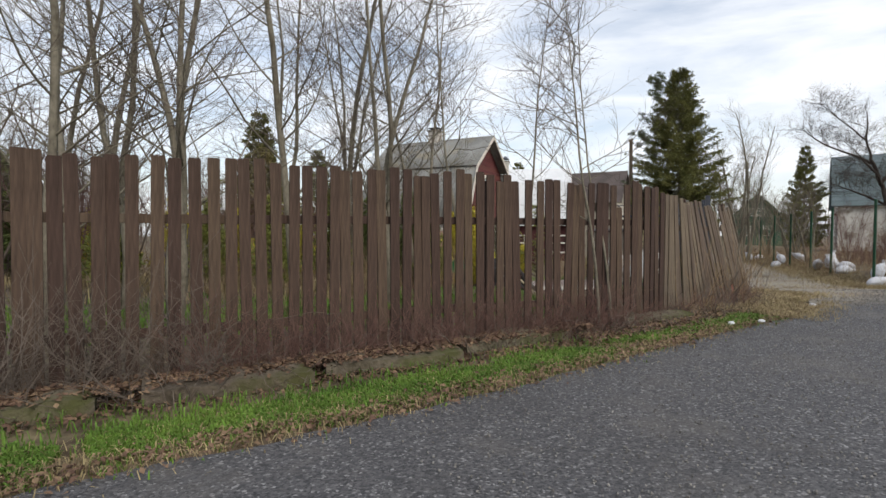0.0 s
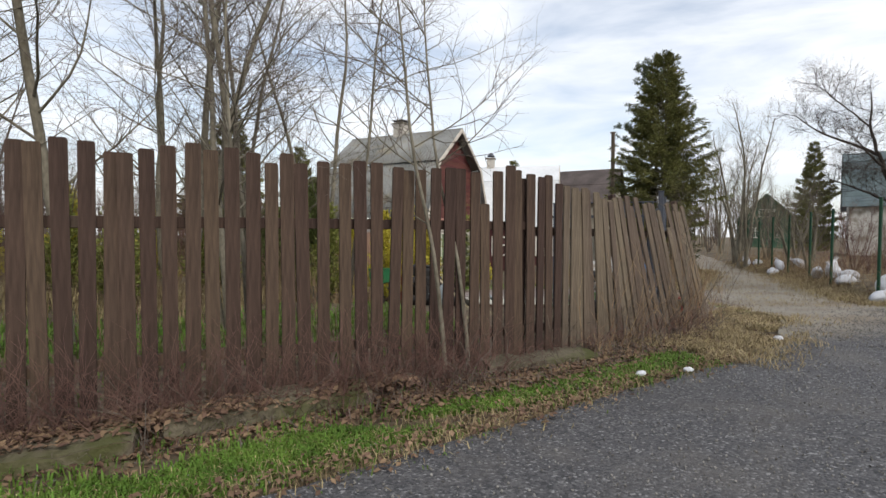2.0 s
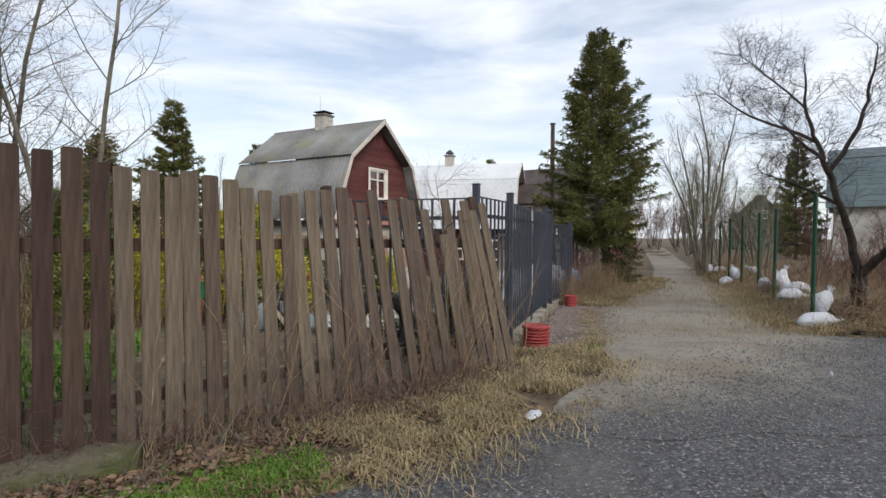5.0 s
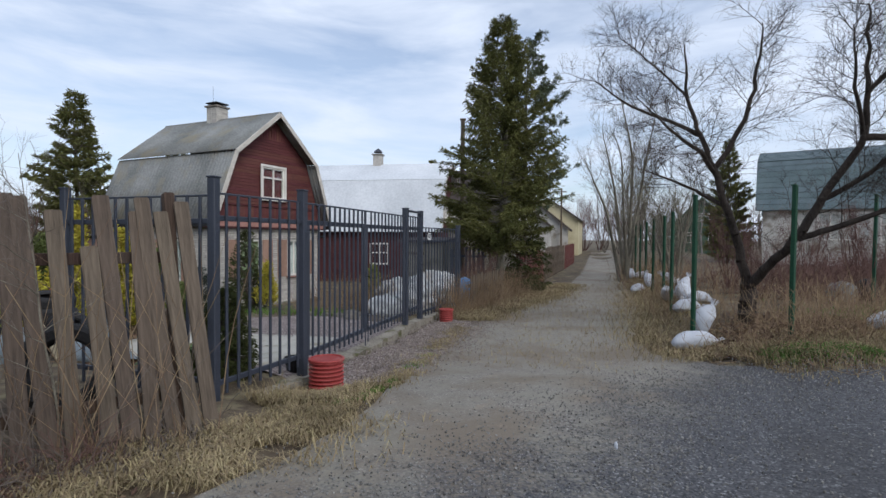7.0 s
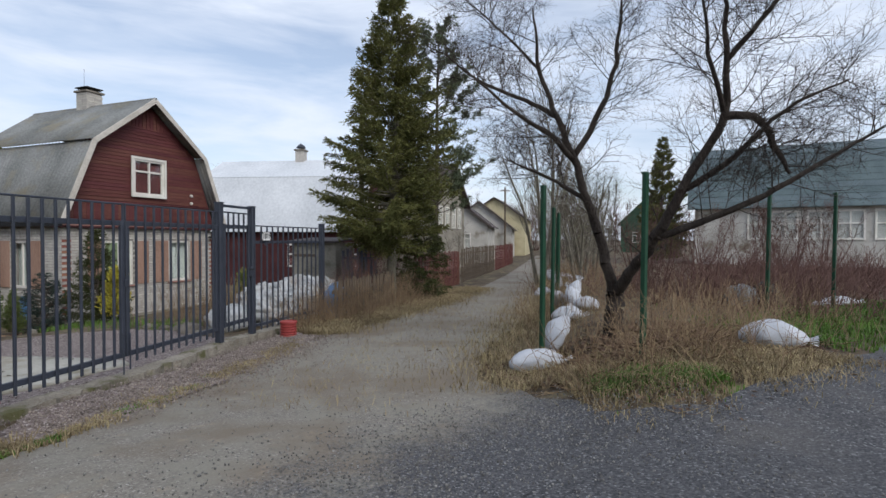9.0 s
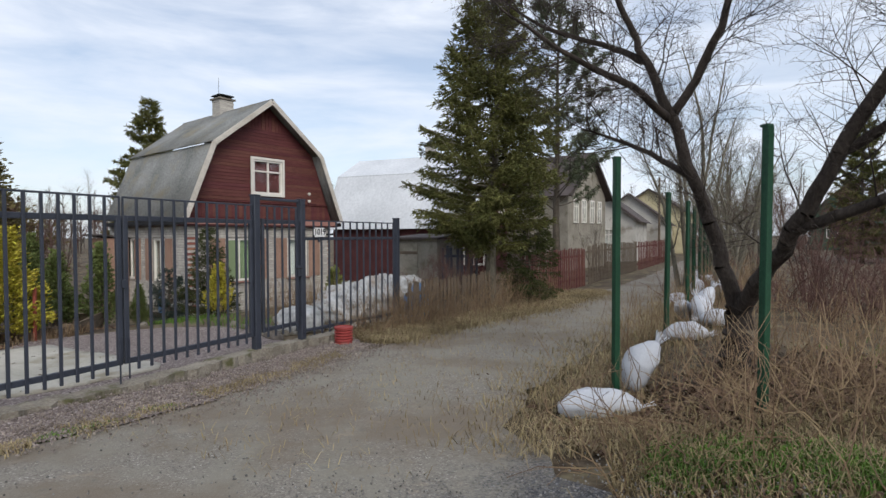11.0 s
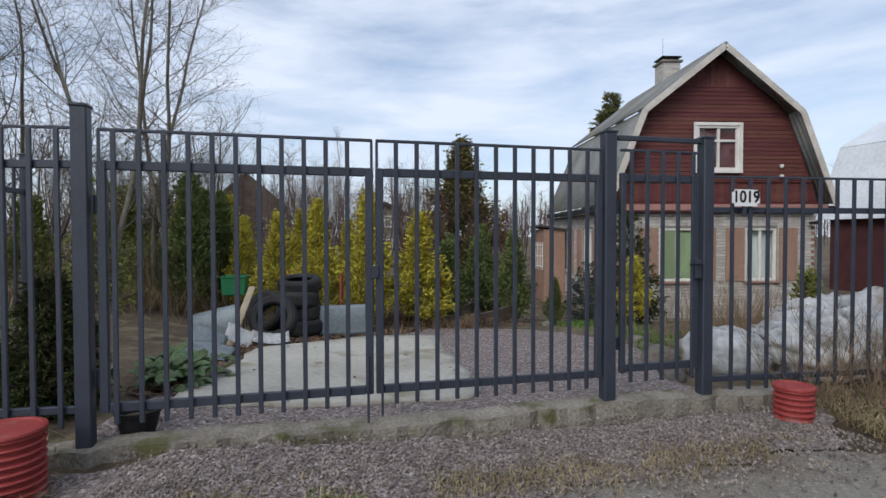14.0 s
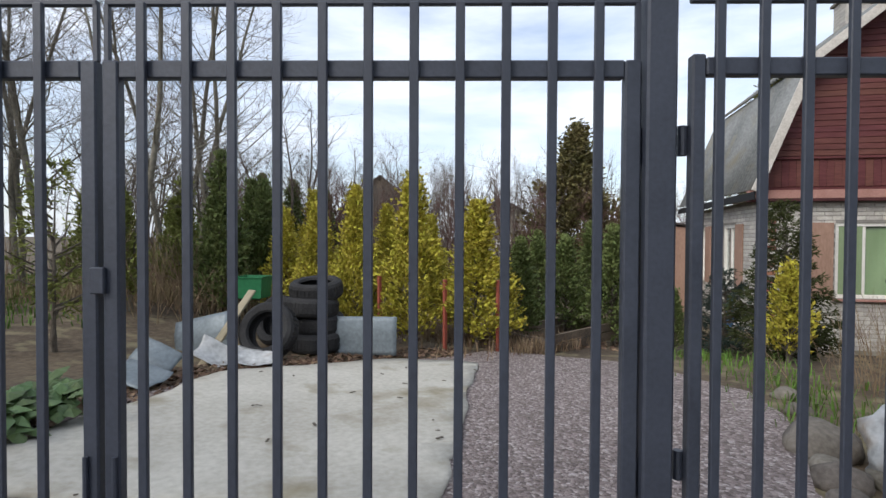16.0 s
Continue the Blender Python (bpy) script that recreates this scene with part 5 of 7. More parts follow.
# thin saplings growing through the fence
SAPLING = bare_tree("sapling", "thin pale sapling growing beside the fence", 61, 4.6, 0.021, 1, 2.0, 0.7, ALDER, TWIG, 0.035, 0.70, 0.10, 2, 0.3, 10, group="saplings by the fence")
put(SAPLING, *fence_at(-0.75, 0.12), 1.0, 10)
again(SAPLING, *fence_at(-1.02, 0.18), 1.05, 35)
again(SAPLING, *fence_at(-1.75, -0.5), 1.1, 250)
again(SAPLING, *fence_at(-2.6, -0.6), 1.15, 330)
again(SAPLING, *fence_at(3.2, 0.1), 0.45, 90)

# the crooked apple tree on the island


def build_apple():
    r = random.Random(77)
    t = thing("apple_tree", (13.1, 14.95, 0), "old leafless apple tree with two crooked dark stems", "tree")
    wood, crown = Shape(), Shape()
    o = Vector((13.1, 14.95, 0))

    def way(points, radii, sides=9):
        """A bough through given bends, softened."""
        ctrl = [Vector(p) - o for p in points]
        pts = []
        for i in range(len(ctrl) - 1):
            p0, p1, p2, p3 = ctrl[max(0, i - 1)], ctrl[i], ctrl[i + 1], ctrl[min(len(ctrl) - 1, i + 2)]
            for k in range(5):
                u = k / 5
                q = 0.5 * ((2 * p1) + (p2 - p0) * u + (2 * p0 - 5 * p1 + 4 * p2 - p3) * u * u + (3 * p1 - p0 - 3 * p2 + p3) * u ** 3)
                pts.append((q + Vector((r.gauss(0, 0.012), r.gauss(0, 0.012), 0)), radii[i] + (radii[i + 1] - radii[i]) * u))
        pts.append((ctrl[-1], radii[-1]))
        out = []
        for (a, ra), (b, rb) in zip(pts, pts[1:]):
            wood.tube(a, b, ra, rb, sides)
            out.append((a, ra, (b - a).normalized()))
        out.append((pts[-1][0], pts[-1][1], out[-1][2]))
        return out

    butt = level(13.1, 14.95) - 0.15
    foot = way([(13.2, 15.2, butt), (13.2, 15.2, 0.45), (13.25, 15.22, 0.88)], [0.17, 0.135, 0.12])
    left = way([(13.22, 15.2, 0.75), (13.0, 15.12, 1.35), (12.75, 15.1, 2.1), (12.55, 15.15, 2.72), (12.3, 15.1, 3.3), (12.0, 15.0, 3.9), (11.85, 14.8, 4.7)], [0.085, 0.072, 0.062, 0.054, 0.04, 0.028, 0.010])
    right = way([(13.24, 15.2, 0.78), (13.28, 14.75, 1.15), (13.33, 14.2, 1.58), (13.55, 13.85, 2.3), (13.82, 13.56, 3.02), (13.72, 13.4, 3.75), (13.55, 13.2, 4.7)], [0.092, 0.074, 0.068, 0.056, 0.046, 0.032, 0.010])
    boughs = [left, right]
    boughs.append(way([(13.33, 14.22, 1.56), (13.7, 13.75, 1.78), (14.12, 13.29, 2.05), (14.6, 13.0, 2.4), (15.2, 12.8, 2.8)], [0.05, 0.042, 0.034, 0.024, 0.008]))
    boughs.append(way([(13.81, 13.56, 3.0), (14.1, 13.4, 2.95), (14.3, 13.35, 2.6), (14.45, 13.3, 2.3)], [0.055, 0.045, 0.036, 0.015]))
    boughs.append(way([(12.55, 15.15, 2.7), (12.1, 14.7, 2.95), (11.5, 14.3, 3.15), (10.9, 14.0, 3.5)], [0.045, 0.035, 0.024, 0.008]))
    boughs.append(way([(12.55, 15.15, 2.7), (12.9, 15.0, 3.4), (13.1, 14.9, 4.2), (13.0, 14.6, 5.0)], [0.05, 0.04, 0.028, 0.008]))
    boughs.append(way([(12.3, 15.1, 3.3), (11.9, 15.4, 3.6), (11.3, 15.6, 3.9), (10.7, 15.8, 4.4)], [0.04, 0.03, 0.022, 0.008]))
    boughs.append(way([(12.75, 15.1, 2.1), (12.3, 15.6, 2.5), (11.7, 15.9, 2.8)], [0.04, 0.025, 0.008]))
    boughs.append(way([(13.5, 13.9, 2.15), (13.95, 13.6, 2.5), (14.3, 13.2, 3.0), (14.9, 13.0, 3.3)], [0.045, 0.034, 0.022, 0.008]))
    boughs.append(way([(13.74, 13.43, 3.6), (14.1, 13.2, 4.1), (14.5, 13.1, 4.7)], [0.035, 0.025, 0.008]))
    boughs.append(way([(13.8, 13.55, 3.05), (13.4, 13.2, 3.6), (13.1, 12.9, 4.3)], [0.032, 0.022, 0.008]))
    boughs.append(way([(12.0, 15.0, 3.9), (11.6, 15.3, 4.5), (11.0, 15.5, 5.1)], [0.024, 0.016, 0.006]))
    for b in boughs:
        twigs(crown, r, b, 19, 1.05, 0.008, 0.62, 0.14, 2, 0.22)
    part("trunk", wood, APPLE_BARK, t, smooth=True)
    part("crown", crown, APPLE_BARK, t, "tangle of dark bare twigs")


build_apple()

# far bare trees with first buds
POPLAR = put(bare_tree("willow", "tall budding willow by the lane", 71, 8.2, 0.10, 3, 2.6, 0.95, ALDER, TWIG, 0.16, 0.55, 0.2, 2, 0.2, 13, buds=True, group="budding trees"), 16.6, 29.5, 1.0)
again(POPLAR, 15.4, 26.8, 0.85, 100)
again(POPLAR, 21.0, 40.0, 0.9, 200)
again(POPLAR, 30.0, 62.0, 1.1, 20)
again(POPLAR, 27.5, 50.0, 0.8, 70)
BIRCH = put(bare_tree("birch", "slender pale birch in the distance", 83, 11.0, 0.09, 1, 1.9, 1.1, BIRCH_TWIG, BIRCH_TWIG, 0.03, 0.4, 0.25, 2, 0.2, 15, group="distant birches"), -33.4, 28.8, 1.22, flat=0.85)
for k, (x, y, size) in enumerate([(-32, 33, 0.95), (-22, 50, 1.0), (-33, 24, 0.85), (-18, 56, 1.1), (-6, 62, 1.1), (-38, 40, 1.0), (-30, 52, 0.9), (-42, 30, 1.0), (-25, 36, 0.75), (-36, 16, 0.9), (2, 66, 1.0), (-12, 66, 0.9), (30, 74, 1.0), (36, 60, 0.9), (22, 84, 1.0), (40, 52, 0.8)]):
    again(BIRCH, x, y, size, 53 * k, flat=size * (0.8 if k % 3 == 0 else 1.25))
THICKET = put(bare_tree("thicket", "grey-brown leafless thicket at the end of the gardens", 91, 4.5, 0.04, 4, 1.8, 1.0, TWIG, TWIG, 0.35, 0.5, 0.15, 2, 0.1, 2, category="bushes", group="distant thickets"), -15.5, 20.0, 1.0)
for k, (x, y, size) in enumerate([(-18, 16, 1.1), (-20, 23, 1.2), (-17, 28, 1.0), (-24, 30, 1.3), (-14, 31, 1.0), (-20, 11, 1.1), (-13, 9, 0.9), (-16, 6, 1.1), (-11, 13.5, 0.8), (-26, 14, 1.2), (-9.5, 10.5, 0.75), (18.5, 30, 0.7), (19.5, 34, 0.8), (22, 44, 0.9), (26, 56, 1.0), (24, 48, 0.9), (13.5, 36, 0.6), (28, 66, 1.0), (33, 80, 1.2), (36, 90, 1.4), (30, 88, 1.4), (-2, 44, 0.9), (27, 30, 0.7), (-9, 19, 0.9), (-9.5, 23, 1.0), (-11, 26, 1.1), (-8, 27.5, 1.0), (-12.5, 18, 1.0), (-6.5, 13.6, 0.8), (-9.0, 15.4, 0.9), (-10.5, 12.4, 1.0), (-6, 30, 1.1), (-13, 22, 1.1)]):
    again(THICKET, x, y, size, 41 * k)

back_rng = random.Random(92)
for k in range(34):
    d, side = back_rng.uniform(17, 40), back_rng.uniform(-0.62, 0.30)
    x, y = 8.8 - 0.962 * d + 0.272 * side * d, 14.9 + 0.272 * d + 0.962 * side * d
    again(THICKET, x, y, back_rng.uniform(0.95, 1.35) * (0.8 + 0.014 * d), 31 * k, flat=back_rng.uniform(1.3, 1.7))

BUSH = bare_tree("bare_bush", "dense brown leafless shrub in the old gardens", 95, 2.9, 0.022, 8, 1.0, 0.55, RED_TWIG, RED_TWIG, 0.42, 0.55, 0.13, 2, 0.08, 5, category="shrub", group="brown shrubs")
put(BUSH, -7.0, 19.6, 1.15)
for k, (x, y, size) in enumerate([(-8.6, 18.2, 1.2), (-6.6, 21.8, 1.2), (-5.4, 24.4, 1.2), (-10.4, 16.6, 1.3), (-4.2, 26.6, 1.2), (-9.0, 13.0, 1.2), (17.6, 19.8, 0.75), (19.6, 20.6, 0.8), (21.6, 22.4, 0.85), (16.6, 21.6, 0.8), (24.0, 23.8, 0.9), (8.9, 20.2, 0.45), (9.3, 21.2, 0.5), (9.7, 23.6, 0.55), (10.4, 24.6, 0.6), (15.6, 18.6, 0.6)]):
    again(BUSH, x, y, size, 61 * k)
for k, (x, y, size) in enumerate([(15.0, 21.6, 0.36), (15.8, 23.8, 0.42), (16.9, 25.6, 0.46), (17.6, 28.6, 0.5)]):
    again(POPLAR, x, y, size, 77 * k, flat=size * 1.5)

for k, (x, y, size) in enumerate([(26.5, 72.0, 1.3), (33.0, 74.0, 1.5), (30.5, 82.0, 1.7), (34.0, 86.0, 1.7), (27.0, 84.0, 1.5)]):
    again(BUSH, x, y, size * 1.5, 47 * k)


def far_woods():
    """Leafless woods and scrub on the horizon."""
    r = random.Random(131)
    s = Shape()
    for k in range(900):
        a = radians(r.uniform(12, 190))
        d = r.uniform(58, 115)
        x, y = 8 + d * math.cos(a), 14 + d * math.sin(a)
        if abs((x - 8) * 0.95 - (y - 14) * 0.30) < 5:
            continue
        h = r.uniform(5.0, 12.5) * (0.7 + 0.3 * noise.noise((x * 0.06, y * 0.06, 0)))
        z = level(x, y)
        s.tube((x, y, z - 0.2), (x, y, z + h * 0.9), 0.09, 0.02, 3)
        for i in range(26):
            f = r.uniform(0.12, 0.95)
            b = r.uniform(0, 2 * math.pi)
            ln = h * 0.32 * (1.15 - f) * r.uniform(0.5, 1.3)
            p = Vector((x, y, z + h * f))
            q = p + Vector((math.cos(b) * ln, math.sin(b) * ln, ln * r.uniform(0.4, 1.4)))
            w = Vector((-math.sin(b), math.cos(b), 0.2)) * 0.05
            s.add([p - w, p + w, q], [(0, 1, 2)])
            for j in range(2):
                g = p.lerp(q, r.uniform(0.3, 0.8))
                e = g + Vector((r.gauss(0, 1), r.gauss(0, 1), r.uniform(0, 1.2))).normalized() * ln * 0.5
                s.add([g - w * 0.6, g + w * 0.6, e], [(0, 1, 2)])
    solid("far_woods", s, TWIG, "leafless grey-brown woods on the horizon", "woods", kind="stuff")


far_woods()

# ---- the garden behind the gate ----
G1 = put(thuja("golden_thuja", "golden yellow columnar thuja in a row behind the yard", 101, 3.0, 0.62, GOLD_THUJA, 1.0, 7000, 0.085, group="golden thujas"), 0.97, 16.68, 0.90, 0, flat=0.98)
for k, (x, y, s, f) in enumerate([(0.43, 15.89, 0.83, 0.82), (1.34, 17.58, 0.76, 1.08), (-0.31, 15.33, 0.74, 0.8), (-0.91, 14.81, 0.70, 0.75), (-1.5, 16.0, 0.6, 0.8), (-7.6, 15.6, 0.95, 1.2), (-6.6, 17.6, 0.9, 1.1), (-4.6, 18.4, 0.8, 0.9), (-9.0, 14.4, 0.9, 1.2)]):
    again(G1, x, y, s, 57 * k, flat=f)
G2 = put(thuja("green_thuja", "dark green columnar thuja in the garden", 103, 2.3, 0.44, GREEN_THUJA, 1.0, 3600, 0.085, group="green thujas"), 0.97, 20.12, 0.92, flat=1.05)
for k, (x, y, s, f) in enumerate([(0.7, 18.56, 0.76, 0.95), (0.3, 19.6, 0.82, 1.05), (-1.0, 19.7, 0.85, 0.95), (-1.9, 14.2, 1.12, 1.0), (-11.0, 12.6, 1.3, 1.5), (-11.4, 13.9, 1.5, 1.7), (-12.0, 15.0, 1.45, 1.7), (-12.6, 16.2, 1.35, 1.6), (-3.8, 22.6, 1.1, 1.3), (0.9, 21.4, 0.5, 0.6)]):
    again(G2, x, y, s, 77 * k, flat=f)
G3 = put(thuja("olive_thuja", "loose olive green thuja near the fence", 105, 2.3, 0.60, OLIVE_THUJA, 0.8, 2600, 0.10, group="olive thujas"), -3.4, 11.0, 0.9)
put(spruce("young_pine", "young loose pine with pale green shoots", 119, 2.0, 0.6, OLIVE_THUJA, BARK, 0.03, 0.3, 0.9, droop=-0.25, ragged=0.6, whorls=9), 2.3, 12.5)
for k, (x, y, s, f) in enumerate([(-5.2, 12.2, 0.9, 0.9), (-6.6, 10.8, 1.0, 1.0), (-2.6, 12.9, 1.0, 0.95), (-0.2, 12.4, 0.85, 0.8)]):
    again(G3, x, y, s, 97 * k, flat=f)
G4 = put(thuja("tall_green_thuja", "broad dark green thuja behind the scrap heap", 104, 2.9, 0.5, GREEN_THUJA, 1.1, 6500, 0.085, group="broad green thujas"), -0.8, 13.8, 1.0)
again(G4, -1.35, 14.45, 0.9, 120)
put(thuja("rusty_thuja", "tall thuja with browned rusty tips", 107, 6.1, 1.5, RUST_THUJA, 0.9, 13000, 0.14), -8.2, 24.6, 1.04, flat=1.6)
put(thuja("small_thuja", "small yellow-green thuja before the house", 109, 1.35, 0.30, GOLD_THUJA, 1.0, 1800, 0.08), 3.3, 21.25)
put(thuja("small_thuja", "small yellow-green thuja by the house wall", 111, 1.05, 0.30, OLIVE_THUJA, 1.0, 1500, 0.08), 6.2, 21.6)
put(spruce("dwarf_spruce", "bushy blue-green spruce before the house", 113, 2.4, 0.85, DARK_NEEDLE, BARK, 0.035, 0.05, 1.5, category="shrub", droop=0.05, whorls=18), 2.43, 22.11)
put(spruce("low_juniper", "low spreading blue-green conifer by the house", 115, 1.45, 0.95, BLUE_NEEDLE, BARK, 0.035, 0.05, 1.6, category="shrub", droop=0.05, whorls=11), 1.0, 22.4)
put(spruce("dark_fir", "bushy dark green fir behind the fence", 117, 0.98, 0.44, DARK_NEEDLE, BARK, 0.04, 0.02, 2.6, category="shrub", droop=0.05, whorls=16), 5.42, 12.28)


def wheel_tyre(x, y, z, rx, rz, size=1.0):
    t = thing("tyre", (x, y, z), "worn black car tyre in a pile", "tyre", "old tyres", turn=rz)
    out, inn, w = 0.31 * size, 0.19 * size, 0.20 * size
    rings = [(inn, -w * 0.36), (inn + 0.02, -w * 0.5), (out - 0.05, -w * 0.56), (out - 0.012, -w * 0.44), (out, -w * 0.3), (out, w * 0.3), (out - 0.012, w * 0.44), (out - 0.05, w * 0.56), (inn + 0.02, w * 0.5), (inn, w * 0.36), (inn + 0.025, w * 0.28), (out - 0.03, w * 0.25), (out - 0.03, -w * 0.25), (inn + 0.025, -w * 0.28), (inn, -w * 0.36)]
    s = Shape().lathe(rings, 40, pose(0, 0, 0, rx, 0, 0), False)
    part("carcass", s, RUBBER, t, smooth=False)
    tread = Shape()
    for i in range(40):
        a = 2 * math.pi * i / 40
        for k in (-1, 1):
            tread.box((0.012, 0.030 * size, w * 0.26), pose(0, 0, 0, rx, 0, 0) @ pose(out * math.cos(a), out * math.sin(a), k * w * 0.16, 0, 0, math.degrees(a)), 0.002)
    part("tread", tread, RUBBER, t)


gz = level(1.75, 15.2) + 0.03
for i in range(4):
    wheel_tyre(1.55 + (0.06, -0.03, 0.03, -0.04)[i], 15.2 + (0.03, 0.06, -0.02, 0.04)[i], gz + 0.115 + 0.225 * i, (0, 2, -3, 9)[i], 20 * i, 1.12)
wheel_tyre(2.18, 14.66, level(2.18, 14.66) + 0.34, 68, 62, 1.12)
wheel_tyre(1.35, 14.75, level(1.35, 14.75) + 0.36, 72, 40, 1.1)
wheel_tyre(4.6, 10.9, level(4.6, 10.9) + 0.36, 80, 20, 1.2)


def sheet(name, label, w, h, at, turn, lean, roll=0.0, bend=0.03, material=ZINC, seed=0, group=""):
    """A buckled metal sheet standing on its lower edge."""
    r = random.Random(seed)
    n, k = 12, 8
    verts = []
    for i in range(n + 1):
        for j in range(k + 1):
            u, v = i / n, j / k
            verts.append((w * (u - 0.5), bend * (math.sin(3.1 * u + seed) + 0.6 * math.sin(5 * v + seed)) + r.gauss(0, 0.003), h * v))
    s = Shape().add(verts, [(i * (k + 1) + j, (i + 1) * (k + 1) + j, (i + 1) * (k + 1) + j + 1, i * (k + 1) + j + 1) for i in range(n) for j in range(k)])
    ob = solid(name, s, material, label, "metal sheet", group, m=pose(*at) @ pose(0, 0, 0, 0, 0, turn) @ pose(0, 0, 0, lean, roll, 0), smooth=True)
    ob.modifiers.new("thickness", "SOLIDIFY").thickness = 0.004


sheet("metal_sheet", "grey zinc sheet standing behind the tyres", 0.80, 0.50, (1.94, 15.84, level(1.94, 15.84) + 0.03), 74, -8, 0, 0.02, seed=1)
sheet("metal_sheet", "grey zinc sheet leaning beside the tyres", 0.72, 0.44, (2.0, 13.9, level(2.0, 13.9) + 0.02), 68, -18, -12, 0.03, seed=2)
sheet("metal_sheet", "pale bent zinc sheet lying against the others", 0.42, 0.32, (3.1, 13.55, level(3.1, 13.55) + 0.02), 74, -30, 26, 0.05, seed=3)
sheet("metal_sheet", "grey bent scrap sheet on the ground", 0.5, 0.35, (3.7, 13.5, level(3.7, 13.5) + 0.05), 60, -72, 4, 0.04, seed=4)
sheet("plastic_film", "crumpled white plastic film by the tyres", 0.36, 0.3, (2.65, 14.05, level(2.6, 14.05) + 0.04), 70, -52, 10, 0.07, FILM_SHEET, 5)
sheet("plastic_film", "crumpled white plastic film on the slab's edge", 0.5, 0.4, (2.75, 14.5, level(2.7, 14.5) + 0.09), 80, -80, 0, 0.05, FILM_SHEET, 6)
solid("plank", Shape().box((0.10, 0.03, 1.25), None, 0.004), OLD_PLANK, "grey-yellow plank leaning on the tyres", "plank", m=look((2.15, 14.2, level(2.15, 14.2) + 0.36), (2.15 - 0.55, 14.2 + 0.32, level(2.15, 14.2) + 0.86)))
crate = thing("plastic_tub", (0.54, 14.39, level(0.54, 14.39)), "green plastic tub on a thin metal stand behind the tyres", "tub", turn=70)
part("tub", Shape().lathe([(0.20, 0.56), (0.25, 0.58), (0.28, 0.86), (0.30, 0.87), (0.30, 0.89), (0.27, 0.89), (0.24, 0.62)], 4, pose(0, 0, 0, 0, 0, 45)), GREEN_CRATE, crate)
for x in (-0.14, 0.14):
    for y in (-0.14, 0.14):
        part("leg", Shape().tube((x * 1.15, y * 1.15, -0.03), (x, y, 0.57), 0.011, 0.011, 6), RUBBER, crate)


def build_bed():
    b = thing("raised_bed", (1.0, 19.2, level(1.0, 19.2)), "low raised bed of weathered timber boards", "garden bed", turn=math.degrees(math.atan2(1.9, -1.05)))
    for y in (-0.45, 0.45):
        part("board", cube((2.1, 0.05, 0.14), 0, y, 0.10), TIMBER, b)
        part("board", cube((2.1, 0.05, 0.12), 0.02, y, 0.25), TIMBER, b)
    for x in (-1.02, 1.02):
        part("end_board", cube((0.05, 0.84, 0.22), x, 0, 0.14), TIMBER, b)
        for y in (-0.45, 0.45):
            part("stake", cube((0.09, 0.09, 0.42), x, y, 0.18), TIMBER, b)


build_bed()
for x, y in ((1.45, 17.05), (0.85, 16.2), (0.2, 15.4), (1.75, 17.75)):
    solid("marker_post", cube((0.05, 0.05, 1.05), 0, 0, 0.5), RUST_POST, "red painted post among the thujas", "post", "red posts", m=pose(x, y, level(x, y), 1, 1, 20))


def boulder(x, y, size, seed, label="grey rounded boulder in the flower bed", z=None):
    r = random.Random(seed)
    s = Shape()
    n, k = 14, 8
    verts = []
    for j in range(k + 1):
        th = math.pi * j / k
        for i in range(n):
            ph = 2 * math.pi * i / n
            p = Vector((math.sin(th) * math.cos(ph), math.sin(th) * math.sin(ph), math.cos(th)))
            verts.append(p * size * (1 + 0.25 * noise.noise(p * 1.4 + Vector((seed, 0, 0)))) * Vector((1, 0.8, 0.62)).length / 1.42)
    s.add([(v.x, v.y * 0.85, v.z * 0.6) for v in verts], [(j * n + i, (j + 1) * n + i, (j + 1) * n + (i + 1) % n, j * n + (i + 1) % n) for j in range(k) for i in range(n)])
    solid("boulder", s, STONE, label, "stone", "boulders", m=pose(x, y, (level(x, y) if z is None else z) + size * 0.25, 0, 0, r.uniform(0, 360)), smooth=True)


for k, (x, y, s) in enumerate([(6.05, 18.4, 0.26), (6.5, 18.0, 0.16), (6.3, 18.15, 0.12), (6.6, 18.3, 0.15), (5.7, 18.75, 0.14), (5.3, 19.1, 0.12), (6.75, 17.75, 0.13), (2.2, 20.0, 0.12), (4.8, 19.5, 0.12)]):
    boulder(x, y, s, k)


def rumpled(name, at, w, d, h, seed, material, label, category, turn=0.0, tight=1.0, group="", ridge=0.0):
    """A soft heap with creases: bags and film-covered piles."""
    n, k = (30, 15) if w < 1 else (84, 44)
    verts = []
    for j in range(k + 1):
        th = math.pi * j / k
        for i in range(n):
            ph = 2 * math.pi * i / n
            p = Vector((math.sin(th) * math.cos(ph), math.sin(th) * math.sin(ph), math.cos(th)))
            q = p * 2.2 + Vector((seed * 3.7, 0, 0))
            f = 1 + 0.22 * noise.noise(q) + 0.10 * noise.noise(q * 2.6) + 0.05 * abs(noise.noise(q * 6)) + (0.12 * noise.noise(q * 2.1) - 0.16 * abs(noise.noise(q * 4.3)) - 0.10 * abs(noise.noise(q * 8)) if w > 1 else 0)
            z = p.z * h / 2 * f
            if z < -h * 0.36:
                z = -h * 0.36
            verts.append((p.x * w / 2 * f, p.y * d / 2 * f, z + h * 0.36))
    s = Shape().add(verts, [(j * n + i, (j + 1) * n + i, (j + 1) * n + (i + 1) % n, j * n + (i + 1) % n) for j in range(k) for i in range(n)])
    return solid(name, s, material, label, category, group, m=pose(*at, 0, 0, turn), smooth=True)


